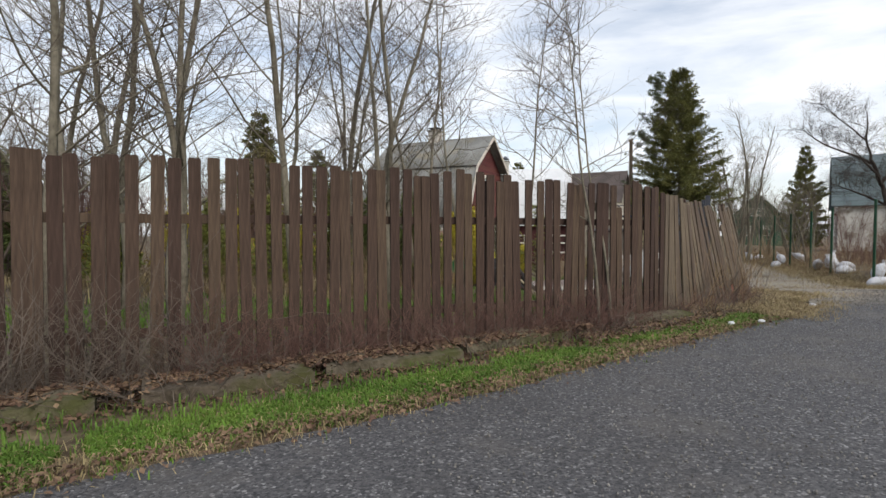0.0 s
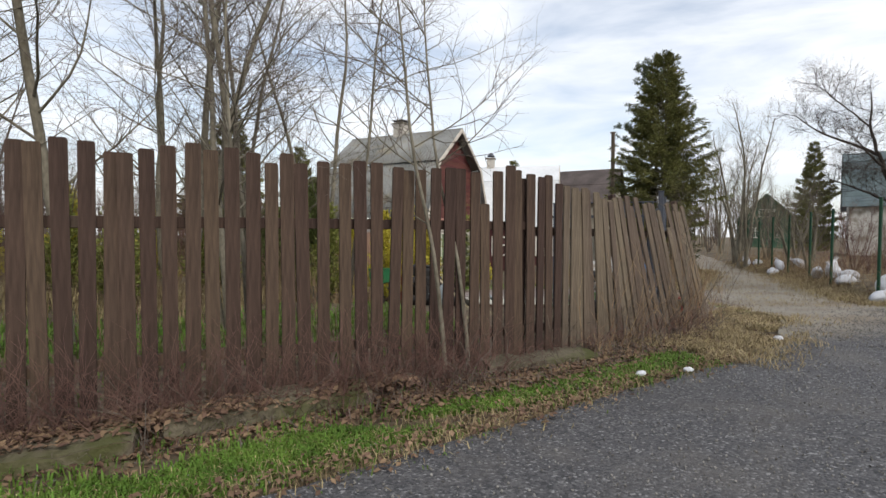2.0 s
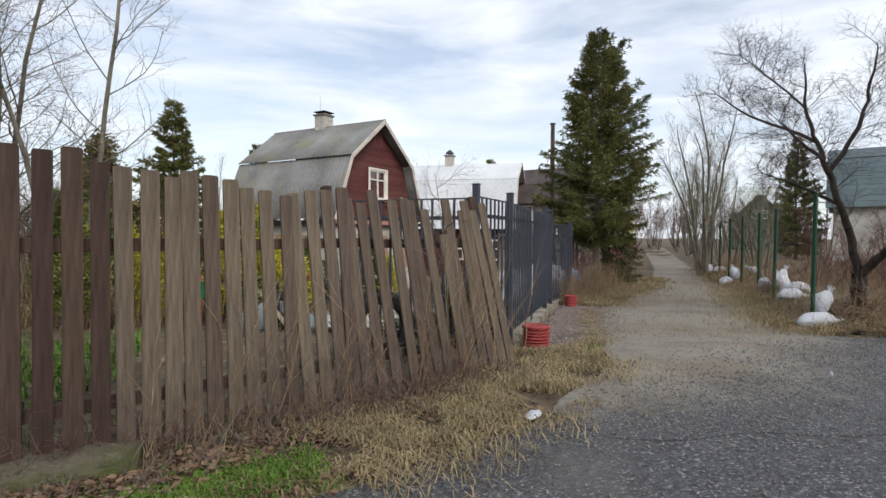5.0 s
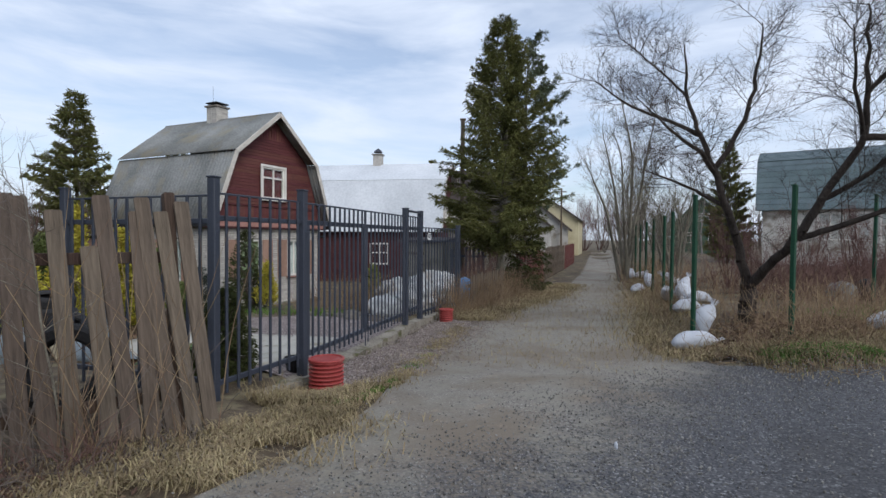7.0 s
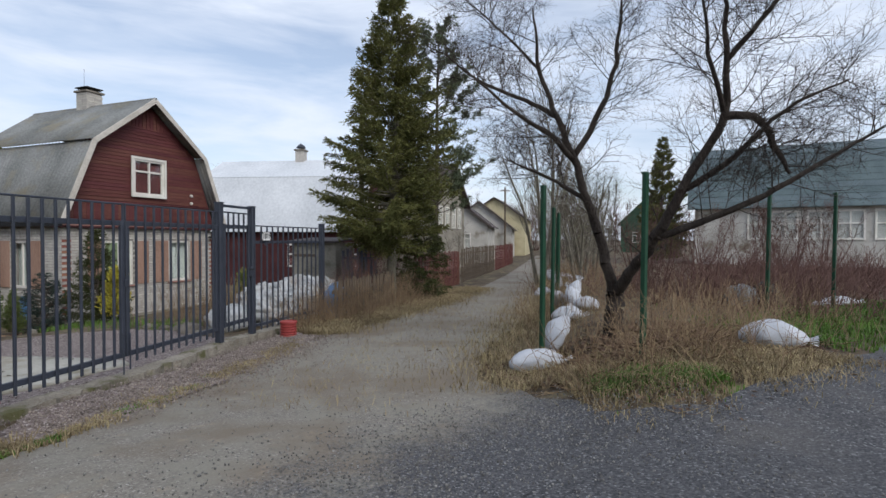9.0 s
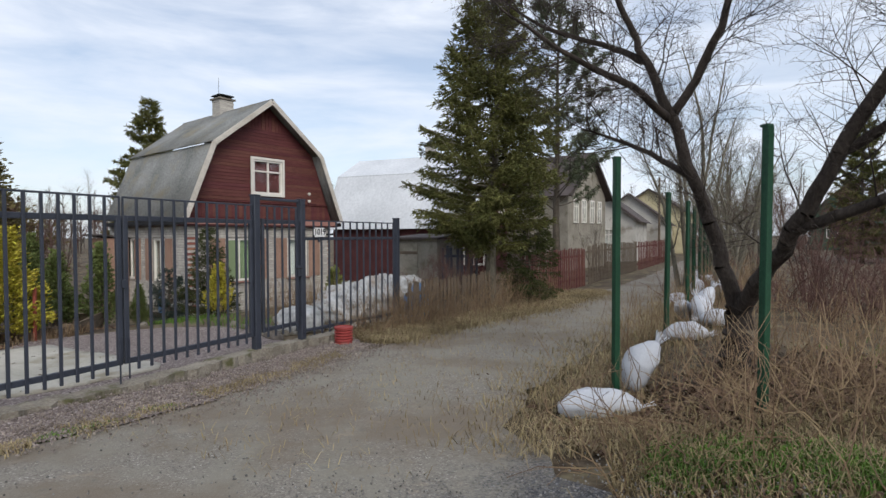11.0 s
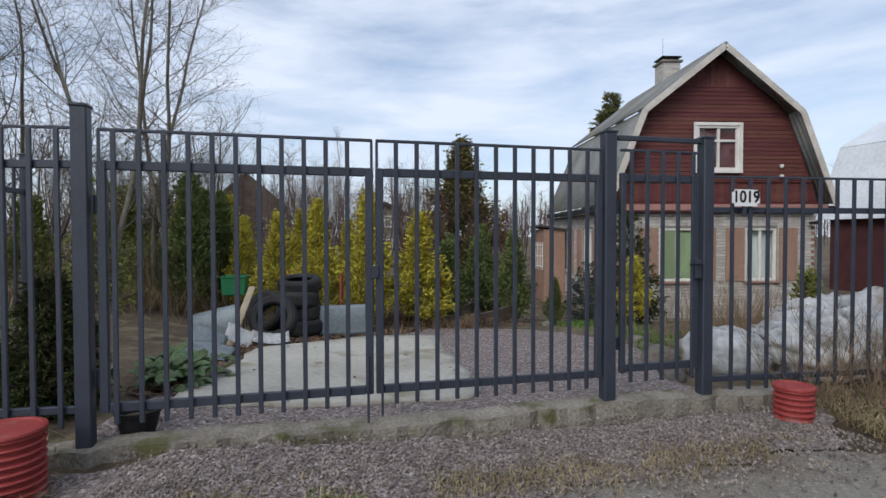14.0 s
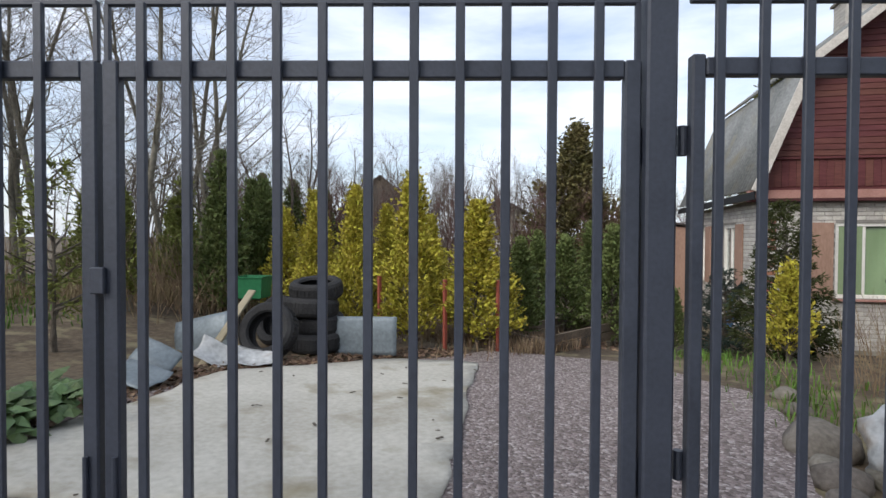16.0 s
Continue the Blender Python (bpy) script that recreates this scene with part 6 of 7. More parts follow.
def sack(x, y, w, d, h, seed, turn=0.0, tip=0.0, z=None, label="full white woven plastic sack lying on the grass"):
    """A filled sack with a tied mouth."""
    t = thing("sack", (x, y, (level(x, y) if z is None else z) - 0.02), label, "sack", "white sacks", turn=turn)
    n, k = 24, 16
    verts = []
    for j in range(k + 1):
        u = j / k
        rad = math.sin(math.pi * min(1.0, u * 1.02 + 0.02)) ** 0.45 if u < 0.9 else 0.5 * (1 - (u - 0.9) / 0.1) + 0.12
        for i in range(n):
            ph = 2 * math.pi * i / n
            q = Vector((math.cos(ph) * 1.6, math.sin(ph) * 1.6, u * 4 + seed * 5.3))
            f = rad * (1 + 0.16 * noise.noise(q) + 0.06 * noise.noise(q * 3))
            zz = max(-h * 0.42, math.sin(ph) * h / 2 * f)
            verts.append((w * (u - 0.5), math.cos(ph) * d / 2 * f, zz + h * 0.42 + 0.05 * math.sin(3 * u)))
    s = Shape().add(verts, [(j * n + i, j * n + (i + 1) % n, (j + 1) * n + (i + 1) % n, (j + 1) * n + i) for j in range(k) for i in range(n)] + [tuple(range(n))[::-1], tuple(k * n + i for i in range(n))])
    up = pose(0, 0, 0, 0, -tip, 0)
    if tip:
        up = Matrix.Translation((0, 0, w * 0.5 * math.sin(radians(tip)))) @ up
    part("bag", s, SACK, t, m=up, smooth=True)
    fr = Shape()
    for i in range(9):
        a = 2 * math.pi * i / 9
        fr.add([(w / 2 - 0.02, 0.02 * math.cos(a), h * 0.42 + 0.02 * math.sin(a)), (w / 2 - 0.02, 0.02 * math.cos(a + 0.7), h * 0.42 + 0.02 * math.sin(a + 0.7)), (w / 2 + 0.10, 0.07 * math.cos(a + 0.3), h * 0.42 + 0.07 * math.sin(a + 0.3)), (w / 2 + 0.09, 0.07 * math.cos(a), h * 0.42 + 0.07 * math.sin(a))], [(0, 1, 2, 3)])
    part("mouth", fr, SACK, t, "gathered mouth of the sack", m=up)


sack(11.76, 14.15, 0.74, 0.32, 0.28, 1, 8)
sack(12.32, 14.75, 0.54, 0.32, 0.30, 2, 15, 58)
for k, (x, y, w, tip, turn) in enumerate([(13.25, 17.4, 0.65, 0, 10), (13.75, 18.7, 0.55, 50, 100), (13.9, 18.2, 0.55, 0, 160), (14.0, 18.9, 0.6, 65, 20), (13.6, 19.1, 0.6, 30, 240), (14.3, 22.6, 0.7, 0, 40), (14.9, 23.3, 0.6, 40, 80), (15.2, 22.6, 0.6, 30, 120), (16.2, 27.0, 0.7, 0, 30), (16.0, 27.6, 0.6, 30, 80)]):
    sack(x, y, w, 0.32, 0.28, 3 + k, turn, tip)
sack(14.8, 14.0, 0.78, 0.42, 0.36, 21, -35)
sack(19.2, 17.9, 1.2, 0.4, 0.2, 24, 10, 0, label="white plastic film strip lying on the grass")
rumpled("garbage_bag", (17.3, 18.2, level(17.3, 18.2)), 0.72, 0.5, 0.5, 25, ZINC, "grey plastic bag of rubbish in the weeds", "bag")
rumpled("garbage_bag", (17.75, 18.1, level(17.75, 18.1)), 0.5, 0.45, 0.6, 26, BLACK, "dark plastic bag of rubbish in the weeds", "bag")
# the pile under milky film behind the low fence
for k, (x, y, w, d, h) in enumerate([(7.35, 19.3, 1.3, 1.0, 0.85), (7.9, 20.3, 1.6, 1.2, 1.15), (7.0, 20.4, 1.4, 1.2, 0.95), (8.1, 21.3, 1.4, 1.2, 1.0), (6.75, 18.6, 0.7, 0.9, 0.62)]):
    rumpled("plastic_cover", (x, y, level(x, y) - 0.03), w, d, h, 30 + k, FILM_SHEET, "pile covered with milky plastic film", "pile", 30 * k)
rumpled("blue_tarp", (8.7, 19.95, level(8.7, 19.95)), 0.55, 0.4, 0.9, 41, BLUE_TARP, "blue plastic bundle behind the fence", "bundle")
shed = thing("garden_shed", (7.6, 24.3, level(7.6, 24.3)), "small grey-green board shed with a flat roof", "shed", turn=-22)
part("wall", cube((1.5, 0.06, 1.75), 0, 0, 0.87), CONCRETE, shed)
part("wall", cube((0.06, 1.2, 1.75), -0.73, 0.63, 0.87), CONCRETE, shed)
part("wall", cube((0.06, 1.2, 1.75), 0.73, 0.63, 0.87), CONCRETE, shed)
door = part("door", cube((0.72, 0.03, 1.6), -0.28, -0.048, 0.82), CONCRETE, shed, "pale grey-green board door")
part("batten", cube((0.72, 0.02, 0.08), -0.28, -0.072, 1.35), TIMBER, door)
part("roof", cube((1.75, 1.6, 0.06), 0, 0.6, 1.82, 4, 0, 0), DARK_ROOF, shed)
pot = thing("flower_pot", (*gate_at(0.24, -0.22), level(*gate_at(0.24, -0.22))), "black plastic flower pot behind the gate post", "pot")
part("pot", Shape().lathe([(0.10, 0), (0.14, 0.16), (0.15, 0.17), (0.15, 0.19), (0.135, 0.19), (0.12, 0.13)], 20), BLACK, pot)
part("soil", Shape().lathe([(0.02, 0.12), (0.118, 0.135), (0.06, 0.15)], 14), SOIL, pot)
drum = thing("water_barrel", (-0.35, 24.1, level(-0.35, 24.1)), "blue plastic water barrel by the house", "barrel")
part("barrel", Shape().lathe([(0.24, 0), (0.29, 0.05), (0.30, 0.3), (0.285, 0.32), (0.285, 0.36), (0.30, 0.38), (0.29, 0.72), (0.25, 0.78), (0.23, 0.78), (0.22, 0.7)], 24), BLUE_TARP, drum)
pole = thing("utility_pole", (9.0, 25.2, level(9.0, 25.2)), "grey wooden power pole behind the spruce", "pole")
part("mast", Shape().tube((0, 0, -0.3), (0, 0, 6.0), 0.10, 0.075, 10, True), TIMBER, pole)
part("cap", cube((0.2, 0.2, 0.04), 0, 0, 6.02), TIMBER, pole)
pole = thing("utility_pole", (20.2, 55.0, level(20.2, 55.0)), "grey wooden power pole by the lane", "pole")
part("mast", Shape().tube((0, 0, -0.3), (0, 0, 6.4), 0.10, 0.075, 10, True), TIMBER, pole)
part("crossarm", cube((0.9, 0.07, 0.08), 0, 0, 6.1), TIMBER, pole)
# green posts of a fence without its mesh
for k, (x, y, top) in enumerate([(11.94, 14.57, 2.255), (12.89, 13.64, 2.33), (13.05, 17.7, 2.15), (13.85, 19.85, 2.15), (14.5, 22.0, 2.15), (15.2, 24.2, 2.15), (15.9, 26.4, 2.15), (16.6, 28.6, 2.15), (16.9, 16.9, 2.5), (18.5, 17.2, 2.45), (17.3, 30.8, 2.15)]):
    z = level(x, y) - 0.15
    p = thing("green_post", (x, y, z), "dark green steel fence post without mesh", "post", "green posts", turn=30)
    part("shaft", cube((0.058, 0.058, top - z), 0, 0, (top - z) / 2, 0.6, 0.3 * (k % 3 - 1), 0), GREEN_POST, p)
    part("cap", cube((0.066, 0.066, 0.02), 0, 0, top - z + 0.002), GREEN_POST, p)


def low_fence(a, b, high, material, label, gap=0.13, name="garden_fence"):
    """A garden fence of upright slats along the lane."""
    r = random.Random(int(a[0] * 10))
    p, q = Vector(a), Vector(b)
    w = q - p
    f = thing(name, (p.x, p.y, level(p.x, p.y)), label, "fence", "garden fences", turn=math.degrees(math.atan2(w.y, w.x)))
    me = Shape().box((0.085, 0.02, high), pose(0, 0, high / 2), 0.003).mesh("slat", material)
    n = int(w.length / gap)
    for i in range(n):
        x, y = p + w * (i + 0.5) / n
        part("slat", me, material, f, m=pose(w.length * (i + 0.5) / n, 0, level(x, y) - level(p.x, p.y) + r.uniform(-0.05, 0.03), 0, r.gauss(0, 1.5), 0))
    for z in (0.3, high - 0.25):
        part("rail", cube((w.length, 0.04, 0.07), w.length / 2, 0.035, z), material, f)


low_fence((8.75, 18.9), (10.0, 21.8), 0.9, TIMBER, "low dark weathered picket fence behind dead weeds")
low_fence((10.6, 23.3), (12.6, 28.2), 1.3, SIDING, "faded red slat fence along the lane", 0.16)
low_fence((12.7, 28.5), (15.5, 36.0), 1.4, TIMBER, "dark weathered board fence along the lane", 0.2)
low_fence((15.6, 36.3), (18.6, 45.0), 1.4, SIDING, "dull red board fence down the lane", 0.25)
low_fence((8.5, 23.4), (9.6, 23.0), 1.5, STEEL, "dark tall slat fence behind the film pile", 0.14)

# ---- grass, weeds and litter ----


def blades(name, label, material, area, count, length, width, lean, seed, lift=0.03, where=None):
    """Loose grass over an area given by a function of two random numbers."""
    r = random.Random(seed)
    v, f = [], []
    for _ in range(count):
        x, y = area(r)
        if where and not where(x, y):
            continue
        z = level(x, y) + lift
        h = length * r.uniform(0.5, 1.3)
        a = r.uniform(0, 2 * math.pi)
        dx, dy = math.cos(a), math.sin(a)
        k = lean * r.uniform(0.3, 1.4)
        w = width * r.uniform(0.7, 1.3)
        px, py = -dy * w, dx * w
        o = len(v)
        v += [(x - px, y - py, z - 0.03), (x + px, y + py, z - 0.03), (x + dx * k * h * 0.4 + px * 0.7, y + dy * k * h * 0.4 + py * 0.7, z + h * 0.6), (x + dx * k * h * 0.4 - px * 0.7, y + dy * k * h * 0.4 - py * 0.7, z + h * 0.6), (x + dx * k * h, y + dy * k * h, z + h * max(0.15, 1 - 0.45 * k))]
        f += [(o, o + 1, o + 2, o + 3), (o + 3, o + 2, o + 4)]
    s = Shape()
    s.v, s.f = v, f
    return solid(name, s, material, label, "grass", kind="stuff")


def strip(points, wide):
    """Random places along a line with a spread across it."""
    seg = [(Vector(a), Vector(b)) for a, b in zip(points, points[1:])]
    total = sum((b - a).length for a, b in seg)

    def pick(r):
        k = r.uniform(0, total)
        for a, b in seg:
            ln = (b - a).length
            if k <= ln:
                break
            k -= ln
        d = (b - a).normalized()
        p = a + d * k + Vector((-d.y, d.x)) * r.gauss(0, 0.5) * wide
        return p.x, p.y
    return pick


EDGE = [(-9.0, -1.9), (-1.5, 2.95), (-0.3, 3.72), (1.15, 4.72), (3.8, 6.75), (4.9, 7.5), (6.2, 8.75), (6.6, 9.35), (7.0, 10.4), (7.25, 11.6)]


def shifted(points, d):
    return [(x - d * 0.55, y + d * 0.83) for x, y in points]


blades("grass", "fresh green grass strip along the road", LAWN, strip(shifted(EDGE[:6], 0.5), 0.36), 52000, 0.040, 0.0055, 1.3, 201, 0.03, lambda x, y: noise.noise((x * 1.6, y * 1.6, 2)) > -0.28)
blades("dry_grass", "yellowed blades among the green verge", STRAW, strip(shifted(EDGE[:6], 0.4), 0.45), 5000, 0.045, 0.003, 2.2, 220)
blades("grass", "sparse green grass by the ditch", LAWN, strip(shifted(EDGE[:6], 1.0), 0.7), 3500, 0.07, 0.005, 0.9, 202)
blades("dry_grass", "dead straw along the road's edge", STRAW, strip(shifted(EDGE[:6], 0.16), 0.26), 4500, 0.06, 0.004, 1.6, 203)
blades("dry_grass", "matted yellow dead grass by the leaning fence", STRAW, strip(shifted(EDGE[5:9], 0.45), 0.7), 17000, 0.11, 0.004, 1.8, 204, 0.02, lambda x, y: noise.noise((x * 1.7, y * 1.7, 4)) > -0.15)
blades("grass", "yellow-green grass by the leaning fence", LAWN, strip(shifted(EDGE[4:6], 0.3), 0.3), 1100, 0.07, 0.005, 1.0, 205)
blades("dry_grass", "dead grass under the fence", TWIG, strip([fence_at(-9, 0.25), fence_at(0, 0.25), fence_at(4, 0.25)], 0.5), 5000, 0.13, 0.004, 1.3, 206)
blades("dry_grass", "dead grass before the spruce and low fence", STRAW, strip([(8.55, 17.5), (9.6, 19.6), (11.0, 21.6), (12.6, 25.5)], 0.8), 17000, 0.14, 0.005, 1.7, 207)
blades("dry_grass", "straw on the lane side of the island", STRAW, strip([(11.5, 13.1), (11.35, 14.6), (12.1, 16.6), (13.4, 19.6), (15.4, 25.0), (17.5, 31.0)], 0.9), 17000, 0.14, 0.004, 1.6, 208)
blades("dry_grass", "dead grass on the island", STRAW, strip([(11.7, 12.9), (13.0, 12.8), (15.0, 13.6)], 0.9), 9000, 0.08, 0.004, 1.6, 209)
blades("grass", "green grass patch on the island", LAWN, strip([(11.9, 12.8), (13.2, 12.65)], 0.4), 3600, 0.06, 0.005, 1.0, 210)
blades("grass", "green grass beyond the rubbish bags", LAWN, strip([(15.2, 14.3), (17.4, 15.6), (21.0, 18.0)], 1.6), 8000, 0.09, 0.007, 1.0, 211)
blades("grass", "grass in the gravel before the gate", LAWN, strip([(6.75, 10.2), (7.05, 11.2), (7.4, 12.2), (7.6, 13.3), (7.85, 14.4)], 0.16), 1500, 0.035, 0.004, 1.5, 212, 0.05, lambda x, y: noise.noise((x * 2.3, y * 2.3, 5)) > 0.1)
blades("dry_grass", "dead grass between lane and gravel", STRAW, strip([(6.75, 9.9), (7.05, 11.2), (7.4, 12.3), (7.65, 13.6), (8.0, 15.2), (8.5, 16.8)], 0.24), 5200, 0.06, 0.004, 1.7, 219, 0.045, lambda x, y: noise.noise((x * 1.9, y * 1.9, 8)) > -0.15)
blades("dry_grass", "dead weeds at the kerb's end", STRAW, strip([(6.35, 11.2), (6.85, 12.1)], 0.5), 4500, 0.16, 0.004, 1.4, 213)
blades("grass", "fresh shoots in the flower bed", LAWN, strip([(6.0, 18.9), (4.4, 20.0), (2.2, 20.6)], 0.7), 700, 0.13, 0.006, 0.9, 214)
blades("grass", "green lawn behind the wooden fence", LAWN, strip([(-9, 6.6), (-2, 8.6), (2, 10.2)], 2.0), 11000, 0.10, 0.010, 0.8, 215)
blades("dry_grass", "reddish dead plants in the garden beds", STALK, strip([(2.0, 18.6), (-1.0, 17.2), (-4.5, 14.5)], 1.0), 7000, 0.22, 0.006, 0.8, 216)
blades("dry_grass", "dead grass in the old garden", STRAW, strip([(-1.0, 12.5), (-6.0, 13.5), (-14.0, 17.0)], 3.0), 14000, 0.35, 0.010, 0.7, 217)


def stalks(name, label, material, area, count, low, high, seed, thick=0.004, fork=3, bend=0.07):
    """Upright dead weeds with a few side shoots."""
    r = random.Random(seed)
    s = Shape()
    for _ in range(count):
        x, y = area(r)
        h = r.uniform(low, high)
        p = Vector((x, y, level(x, y) - 0.03))
        pts = limb(s, r, p, (r.gauss(0, 0.22 + 1.5 * (bend - 0.07)), r.gauss(0, 0.22 + 1.5 * (bend - 0.07)), 1), h, thick, bend, 0.0, 5, 3, 0.4)
        for k in range(r.randint(0, fork)):
            i = r.randint(1, 3)
            limb(s, r, pts[i][0], pts[i][2] + Vector((r.gauss(0, 0.6), r.gauss(0, 0.6), 0.2)), h * 0.4, thick * 0.6, bend * 1.3, 0.02, 3, 3, 0.4)
    return tagged(solid(name, s, material, label, "weeds", kind="stuff"))


stalks("dead_weeds", "tall brown dead weeds on the island", STALK, strip([(12.6, 13.9), (13.5, 14.6), (15.0, 15.6), (17.5, 17.5)], 1.7), 700, 0.2, 0.9, 301)
stalks("dead_weeds", "dead weeds along the green posts", STALK, strip([(12.7, 16.4), (14.3, 19.8), (16.0, 24.5), (18.0, 31.0)], 1.4), 800, 0.3, 1.1, 302)
stalks("dead_weeds", "dead weeds before the low fence", STALK, strip([(8.6, 18.5), (9.5, 20.9), (11.2, 24.3)], 0.7), 800, 0.3, 1.15, 303, 0.004, 5, 0.14)
stalks("dead_weeds", "dead weeds under the leaning pickets", STALK, strip([fence_at(0.5, 0.3), fence_at(4.0, 0.2)], 0.4), 220, 0.08, 0.3, 304)
stalks("bramble", "bare red-brown brambles against the fence", RED_TWIG, strip([fence_at(-6.0, 0.28), fence_at(-0.6, 0.25)], 0.32), 800, 0.3, 1.05, 305, 0.0028, 5, 0.22)
stalks("bramble", "brown tangled dead brambles at the fence", TWIG, strip([fence_at(-10.0, 0.35), fence_at(-5.6, 0.3)], 0.5), 330, 0.5, 1.6, 306, 0.0042, 7, 0.30)
stalks("bramble", "pale bare shoots over the end of the fence", STALK, strip([fence_at(2.9, 0.12), fence_at(4.1, 0.15)], 0.2), 26, 0.6, 1.9, 307, 0.0045, 5)
stalks("bramble", "thin pale bare shoots before the leaning fence", STALK, strip([fence_at(0.6, 0.25), fence_at(3.2, 0.3)], 0.2), 24, 0.6, 1.6, 316, 0.004, 5, 0.10)
stalks("bramble", "brown brambles hanging over the leaning pickets", TWIG, strip([fence_at(1.4, 0.2), fence_at(4.1, 0.2)], 0.16), 30, 0.4, 1.3, 317, 0.0045, 5, 0.12)
stalks("dead_weeds", "dead canes in the flower bed", STALK, strip([(6.6, 18.9), (6.3, 20.6), (4.6, 21.0)], 0.6), 420, 0.4, 1.1, 308)
stalks("dead_weeds", "thin dead shoots along the low metal fence", STALK, strip([gate_at(5.4, 0.15), gate_at(7.4, 0.65)], 0.3), 170, 0.4, 1.15, 309, 0.004, 4, 0.12)
stalks("brushwood", "heap of grey-brown cut branches behind the island", RED_TWIG, strip([(16.0, 17.8), (20.0, 20.4), (25.0, 23.6)], 3.4), 2000, 0.5, 1.5, 310, 0.008, 4, 0.25)
stalks("dead_weeds", "tall dead plants in the old garden", STALK, strip([(0.5, 12.8), (-4.0, 13.6), (-9.0, 15.5)], 2.6), 1100, 0.5, 1.5, 311, 0.005)

stalks("fallen_canes", "long pale dead canes lying on the island", STALK, strip([(11.6, 13.0), (13.0, 13.3), (15.0, 14.6)], 0.9), 240, 0.5, 1.3, 312, 0.005, 2, 0.42)
stalks("fallen_canes", "dead canes lying before the low fence", STALK, strip([(8.6, 17.7), (9.6, 19.9), (11.0, 22.0)], 0.7), 220, 0.4, 1.0, 313, 0.004, 2, 0.42)
stalks("fallen_canes", "dead twigs lying under the fence", TWIG, strip([fence_at(-9, 0.5), fence_at(0, 0.45), fence_at(3.5, 0.4)], 0.5), 260, 0.3, 0.9, 314, 0.004, 2, 0.42)
blades("dry_grass", "straw bits blown over the lane", STRAW, strip([(9.0, 12.5), (9.6, 14.5), (10.3, 17.0), (12.0, 21.0)], 1.3), 1600, 0.05, 0.003, 3.0, 218, 0.055)


def leaves(name, label, material, area, count, size, seed, lift=0.02):
    r = random.Random(seed)
    s = Shape()
    for _ in range(count):
        x, y = area(r)
        k = size * r.uniform(0.6, 1.4)
        m = pose(x, y, level(x, y) + lift + r.uniform(0, 0.02), r.uniform(-35, 35), r.uniform(-35, 35), r.uniform(0, 360))
        s.add([(-k, 0, 0), (0, -k * 0.6, 0.15 * k), (k, 0, 0), (0, k * 0.6, 0.15 * k)], [(0, 1, 2), (0, 2, 3)], m)
    return solid(name, s, material, label, "leaves", kind="stuff")


leaves("dead_leaves", "brown dead leaves in the ditch by the fence", LEAF_LITTER, strip([fence_at(-9, 0.55), fence_at(0, 0.5), fence_at(3.5, 0.4)], 0.42), 15000, 0.026, 401)
leaves("dead_leaves", "brown dead leaves heaped on the blocks by the fence", LEAF_LITTER, strip([fence_at(-7.4, 0.58), fence_at(-3.5, 0.44), fence_at(-1.4, 0.28)], 0.22), 5500, 0.026, 406, 0.135)
leaves("dead_leaves", "brown dead leaves at the road's edge", LEAF_LITTER, strip(shifted(EDGE[:7], 0.12), 0.22), 4500, 0.022, 402, 0.045)
leaves("dead_leaves", "dead leaves round the sacks and the island", LEAF_LITTER, strip([(11.6, 13.2), (13.4, 14.2), (15.2, 15.2)], 1.4), 11000, 0.03, 403)
leaves("dead_leaves", "dead leaves under the leaning fence", LEAF_LITTER, strip([fence_at(-1.8, 0.6), fence_at(0.5, 0.55), fence_at(3.0, 0.45)], 0.26), 5000, 0.026, 407, 0.05)
stalks("bramble", "tangle of dead stems at the foot of the fence", RED_TWIG, strip([fence_at(-2.2, 0.35), fence_at(3.4, 0.3)], 0.35), 520, 0.15, 0.5, 315, 0.004, 5, 0.32)
leaves("dead_leaves", "dead leaves and bark by the slab", LEAF_LITTER, strip([(5.2, 12.9), (3.2, 13.9), (1.9, 15.8), (1.7, 17.2)], 0.4), 3500, 0.028, 404)
leaves("dead_leaves", "red-brown leaves in the garden beds", LEAF_LITTER, strip([(1.2, 18.0), (-1.0, 19.0), (-4, 15.5)], 2.0), 6000, 0.035, 405)


def build_bergenia():
    """Broad-leaved clumps behind the gate post."""
    r = random.Random(55)
    for x, y, n in ((4.95, 13.12, 60), (4.6, 13.4, 45), (4.35, 13.15, 40)):
        s = Shape()
        for _ in range(n):
            a, tilt = r.uniform(0, 360), r.uniform(15, 75)
            k = r.uniform(0.07, 0.12)
            d = r.uniform(0.03, 0.22)
            m = pose(d * math.cos(radians(a)), d * math.sin(radians(a)), r.uniform(0.05, 0.22), 0, 0, a) @ pose(0, 0, 0, 0, -90 + tilt + 30, 0)
            s.add([(0, 0, 0), (k * 0.5, -k * 0.5, 0.01), (k * 1.2, -k * 0.55, -0.01), (k * 1.8, 0, -0.03), (k * 1.2, k * 0.55, -0.01), (k * 0.5, k * 0.5, 0.01), (k, 0, 0.03)], [(0, 1, 6), (1, 2, 6), (2, 3, 6), (3, 4, 6), (4, 5, 6), (5, 0, 6)], m)
        solid("bergenia", s, HOSTA, "clump of broad green leaves behind the gate", "plant", "bergenia clumps", "stuff", m=pose(x, y, level(x, y)))


build_bergenia()
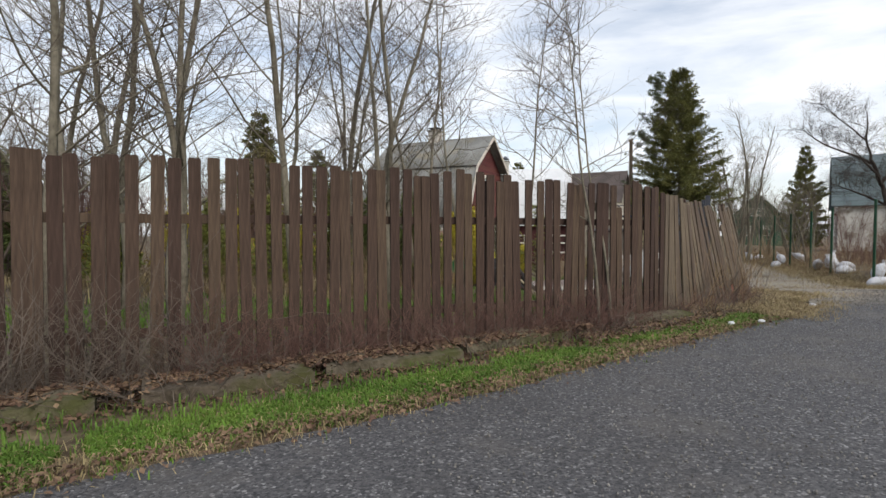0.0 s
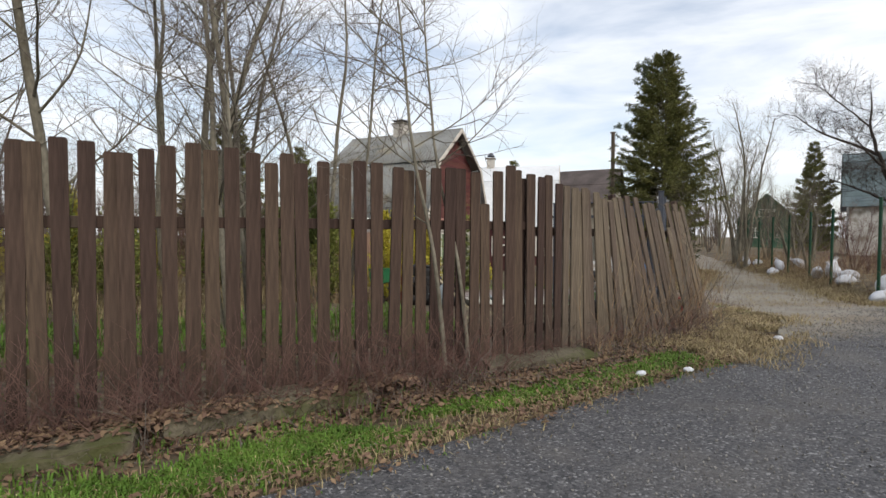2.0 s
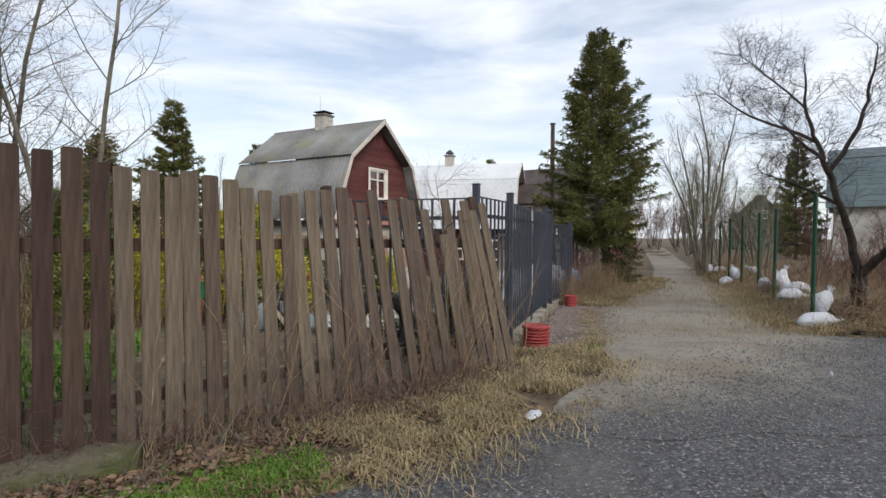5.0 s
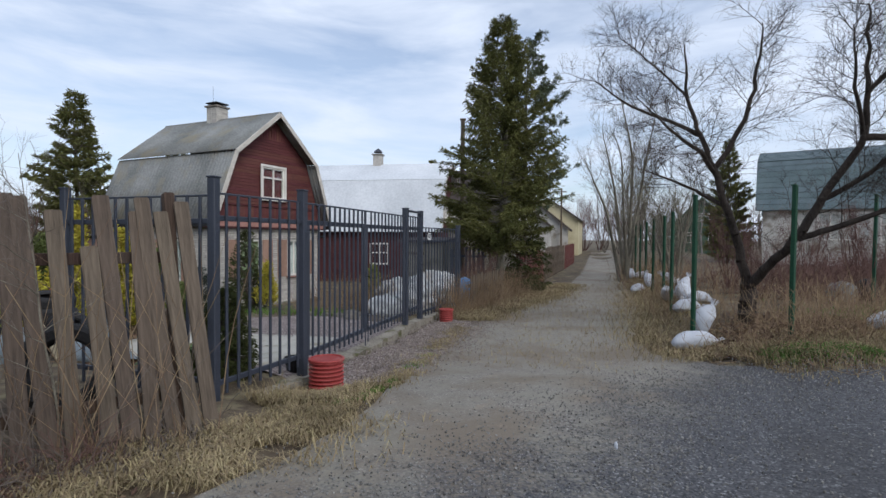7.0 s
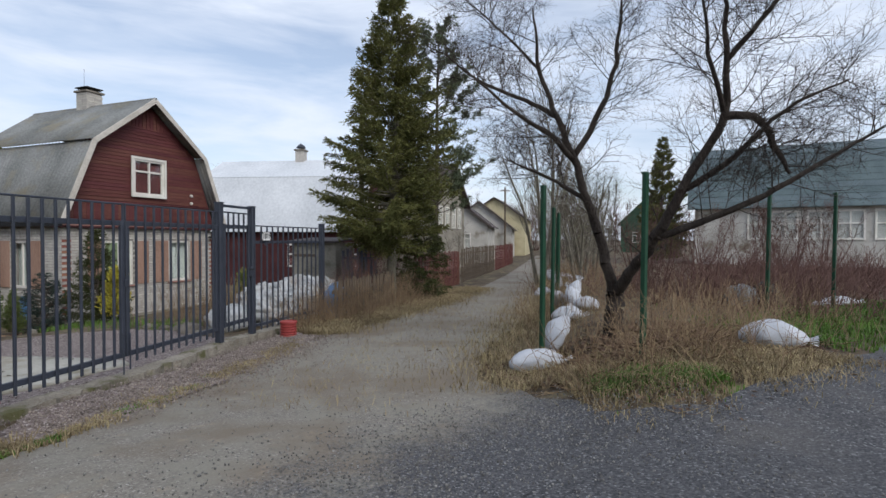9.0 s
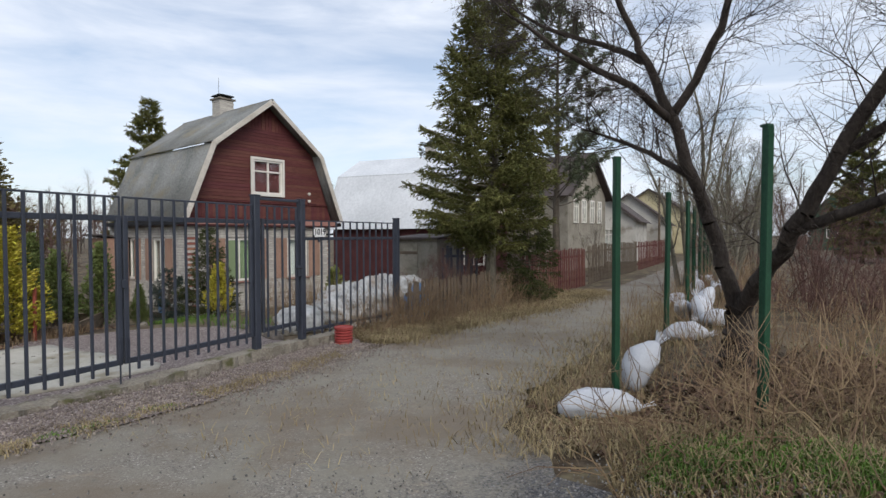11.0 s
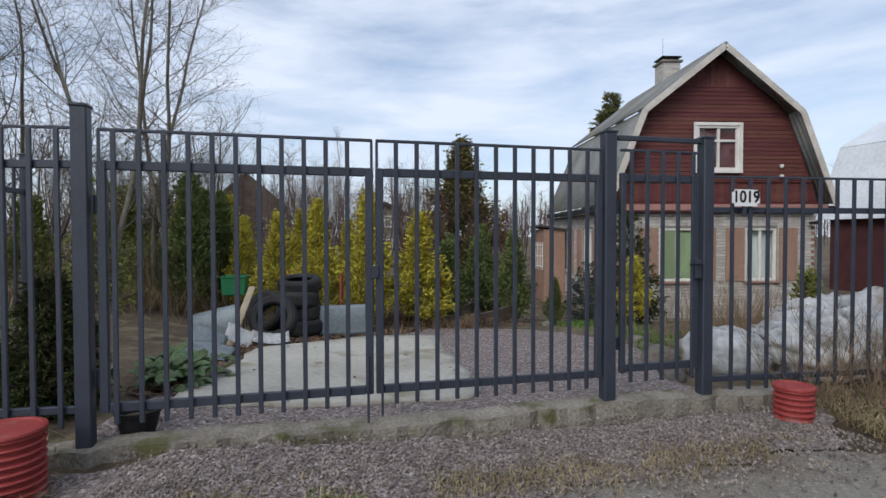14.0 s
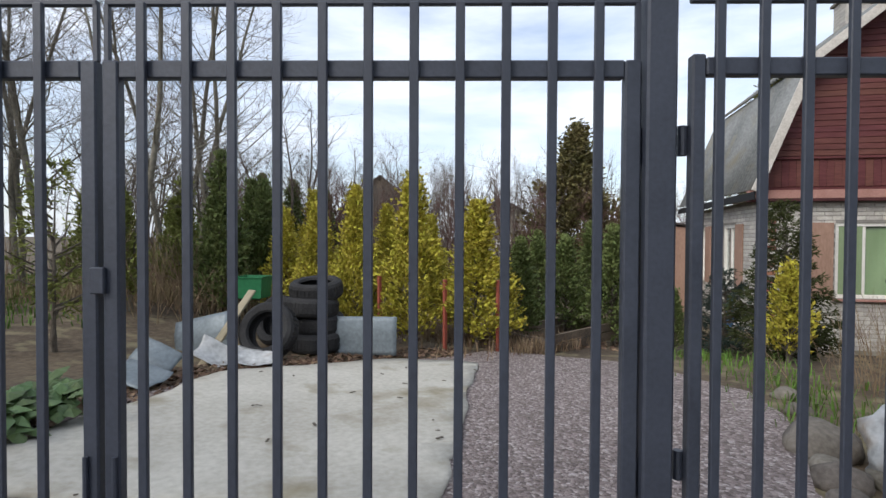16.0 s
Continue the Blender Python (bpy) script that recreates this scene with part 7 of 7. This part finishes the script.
# litter on the verge and road
for k, (x, y, s) in enumerate([(4.38, 7.15, 0.09), (3.9, 7.02, 0.12), (6.05, 8.55, 0.2), (8.9, 9.6, 0.04)]):
    rumpled("paper_scrap", (x, y, level(x, y) + 0.05), s, s * 0.5, 0.05, 60 + k, SACK, "white crumpled scrap of paper by the road", "litter", 30 * k, group="scraps")


def stones(name, label, material, area, count, low, high, seed, lift):
    r = random.Random(seed)
    s = Shape()
    for _ in range(count):
        x, y = area(r)
        k = r.uniform(low, high)
        m = pose(x, y, level(x, y) + lift, r.uniform(0, 360), r.uniform(0, 360), r.uniform(0, 360))
        s.add([(k, 0, 0), (0, k * 0.8, 0), (-k * 0.9, 0, 0), (0, -k * 0.9, 0), (0, 0, k * 0.7), (0, 0, -k * 0.6)], [(0, 1, 4), (1, 2, 4), (2, 3, 4), (3, 0, 4), (1, 0, 5), (2, 1, 5), (3, 2, 5), (0, 3, 5)], m)
    return solid(name, s, material, label, "gravel", kind="stuff")


PEBBLE = mat("loose_stones", (0.095, 0.092, 0.088), (0.24, 0.23, 0.215), 8, 50, 0.85, 0.2, vary=0.45, island=True)
stones("loose_gravel", "loose grey stones where road and lane meet", PEBBLE, strip([(6.6, 8.8), (8.3, 9.2), (9.8, 11.0), (11.0, 12.2), (12.8, 12.2)], 1.0), 6500, 0.004, 0.013, 501, 0.042)
stones("loose_gravel", "loose grey stones on the road", PEBBLE, strip([(0.5, 2.2), (5.0, 5.8), (9.0, 8.8), (12.5, 10.8)], 2.4), 9000, 0.004, 0.012, 502, 0.042)
PINKISH = mat("granite_chips", (0.13, 0.108, 0.096), (0.31, 0.262, 0.232), 8, 50, 0.85, 0.2, vary=0.4, island=True)
stones("loose_chips", "loose granite chips before the gate", PINKISH, strip([gate_at(0.2, 0.7), gate_at(2.6, 0.75), gate_at(5.2, 0.7)], 0.8), 8000, 0.007, 0.017, 503, 0.060)
stones("loose_gravel", "few dark stones pressed into the lane", PEBBLE, strip([(8.2, 10.2), (9.2, 12.5), (9.9, 15.0), (11.0, 18.0)], 2.0), 600, 0.004, 0.012, 504, 0.04)
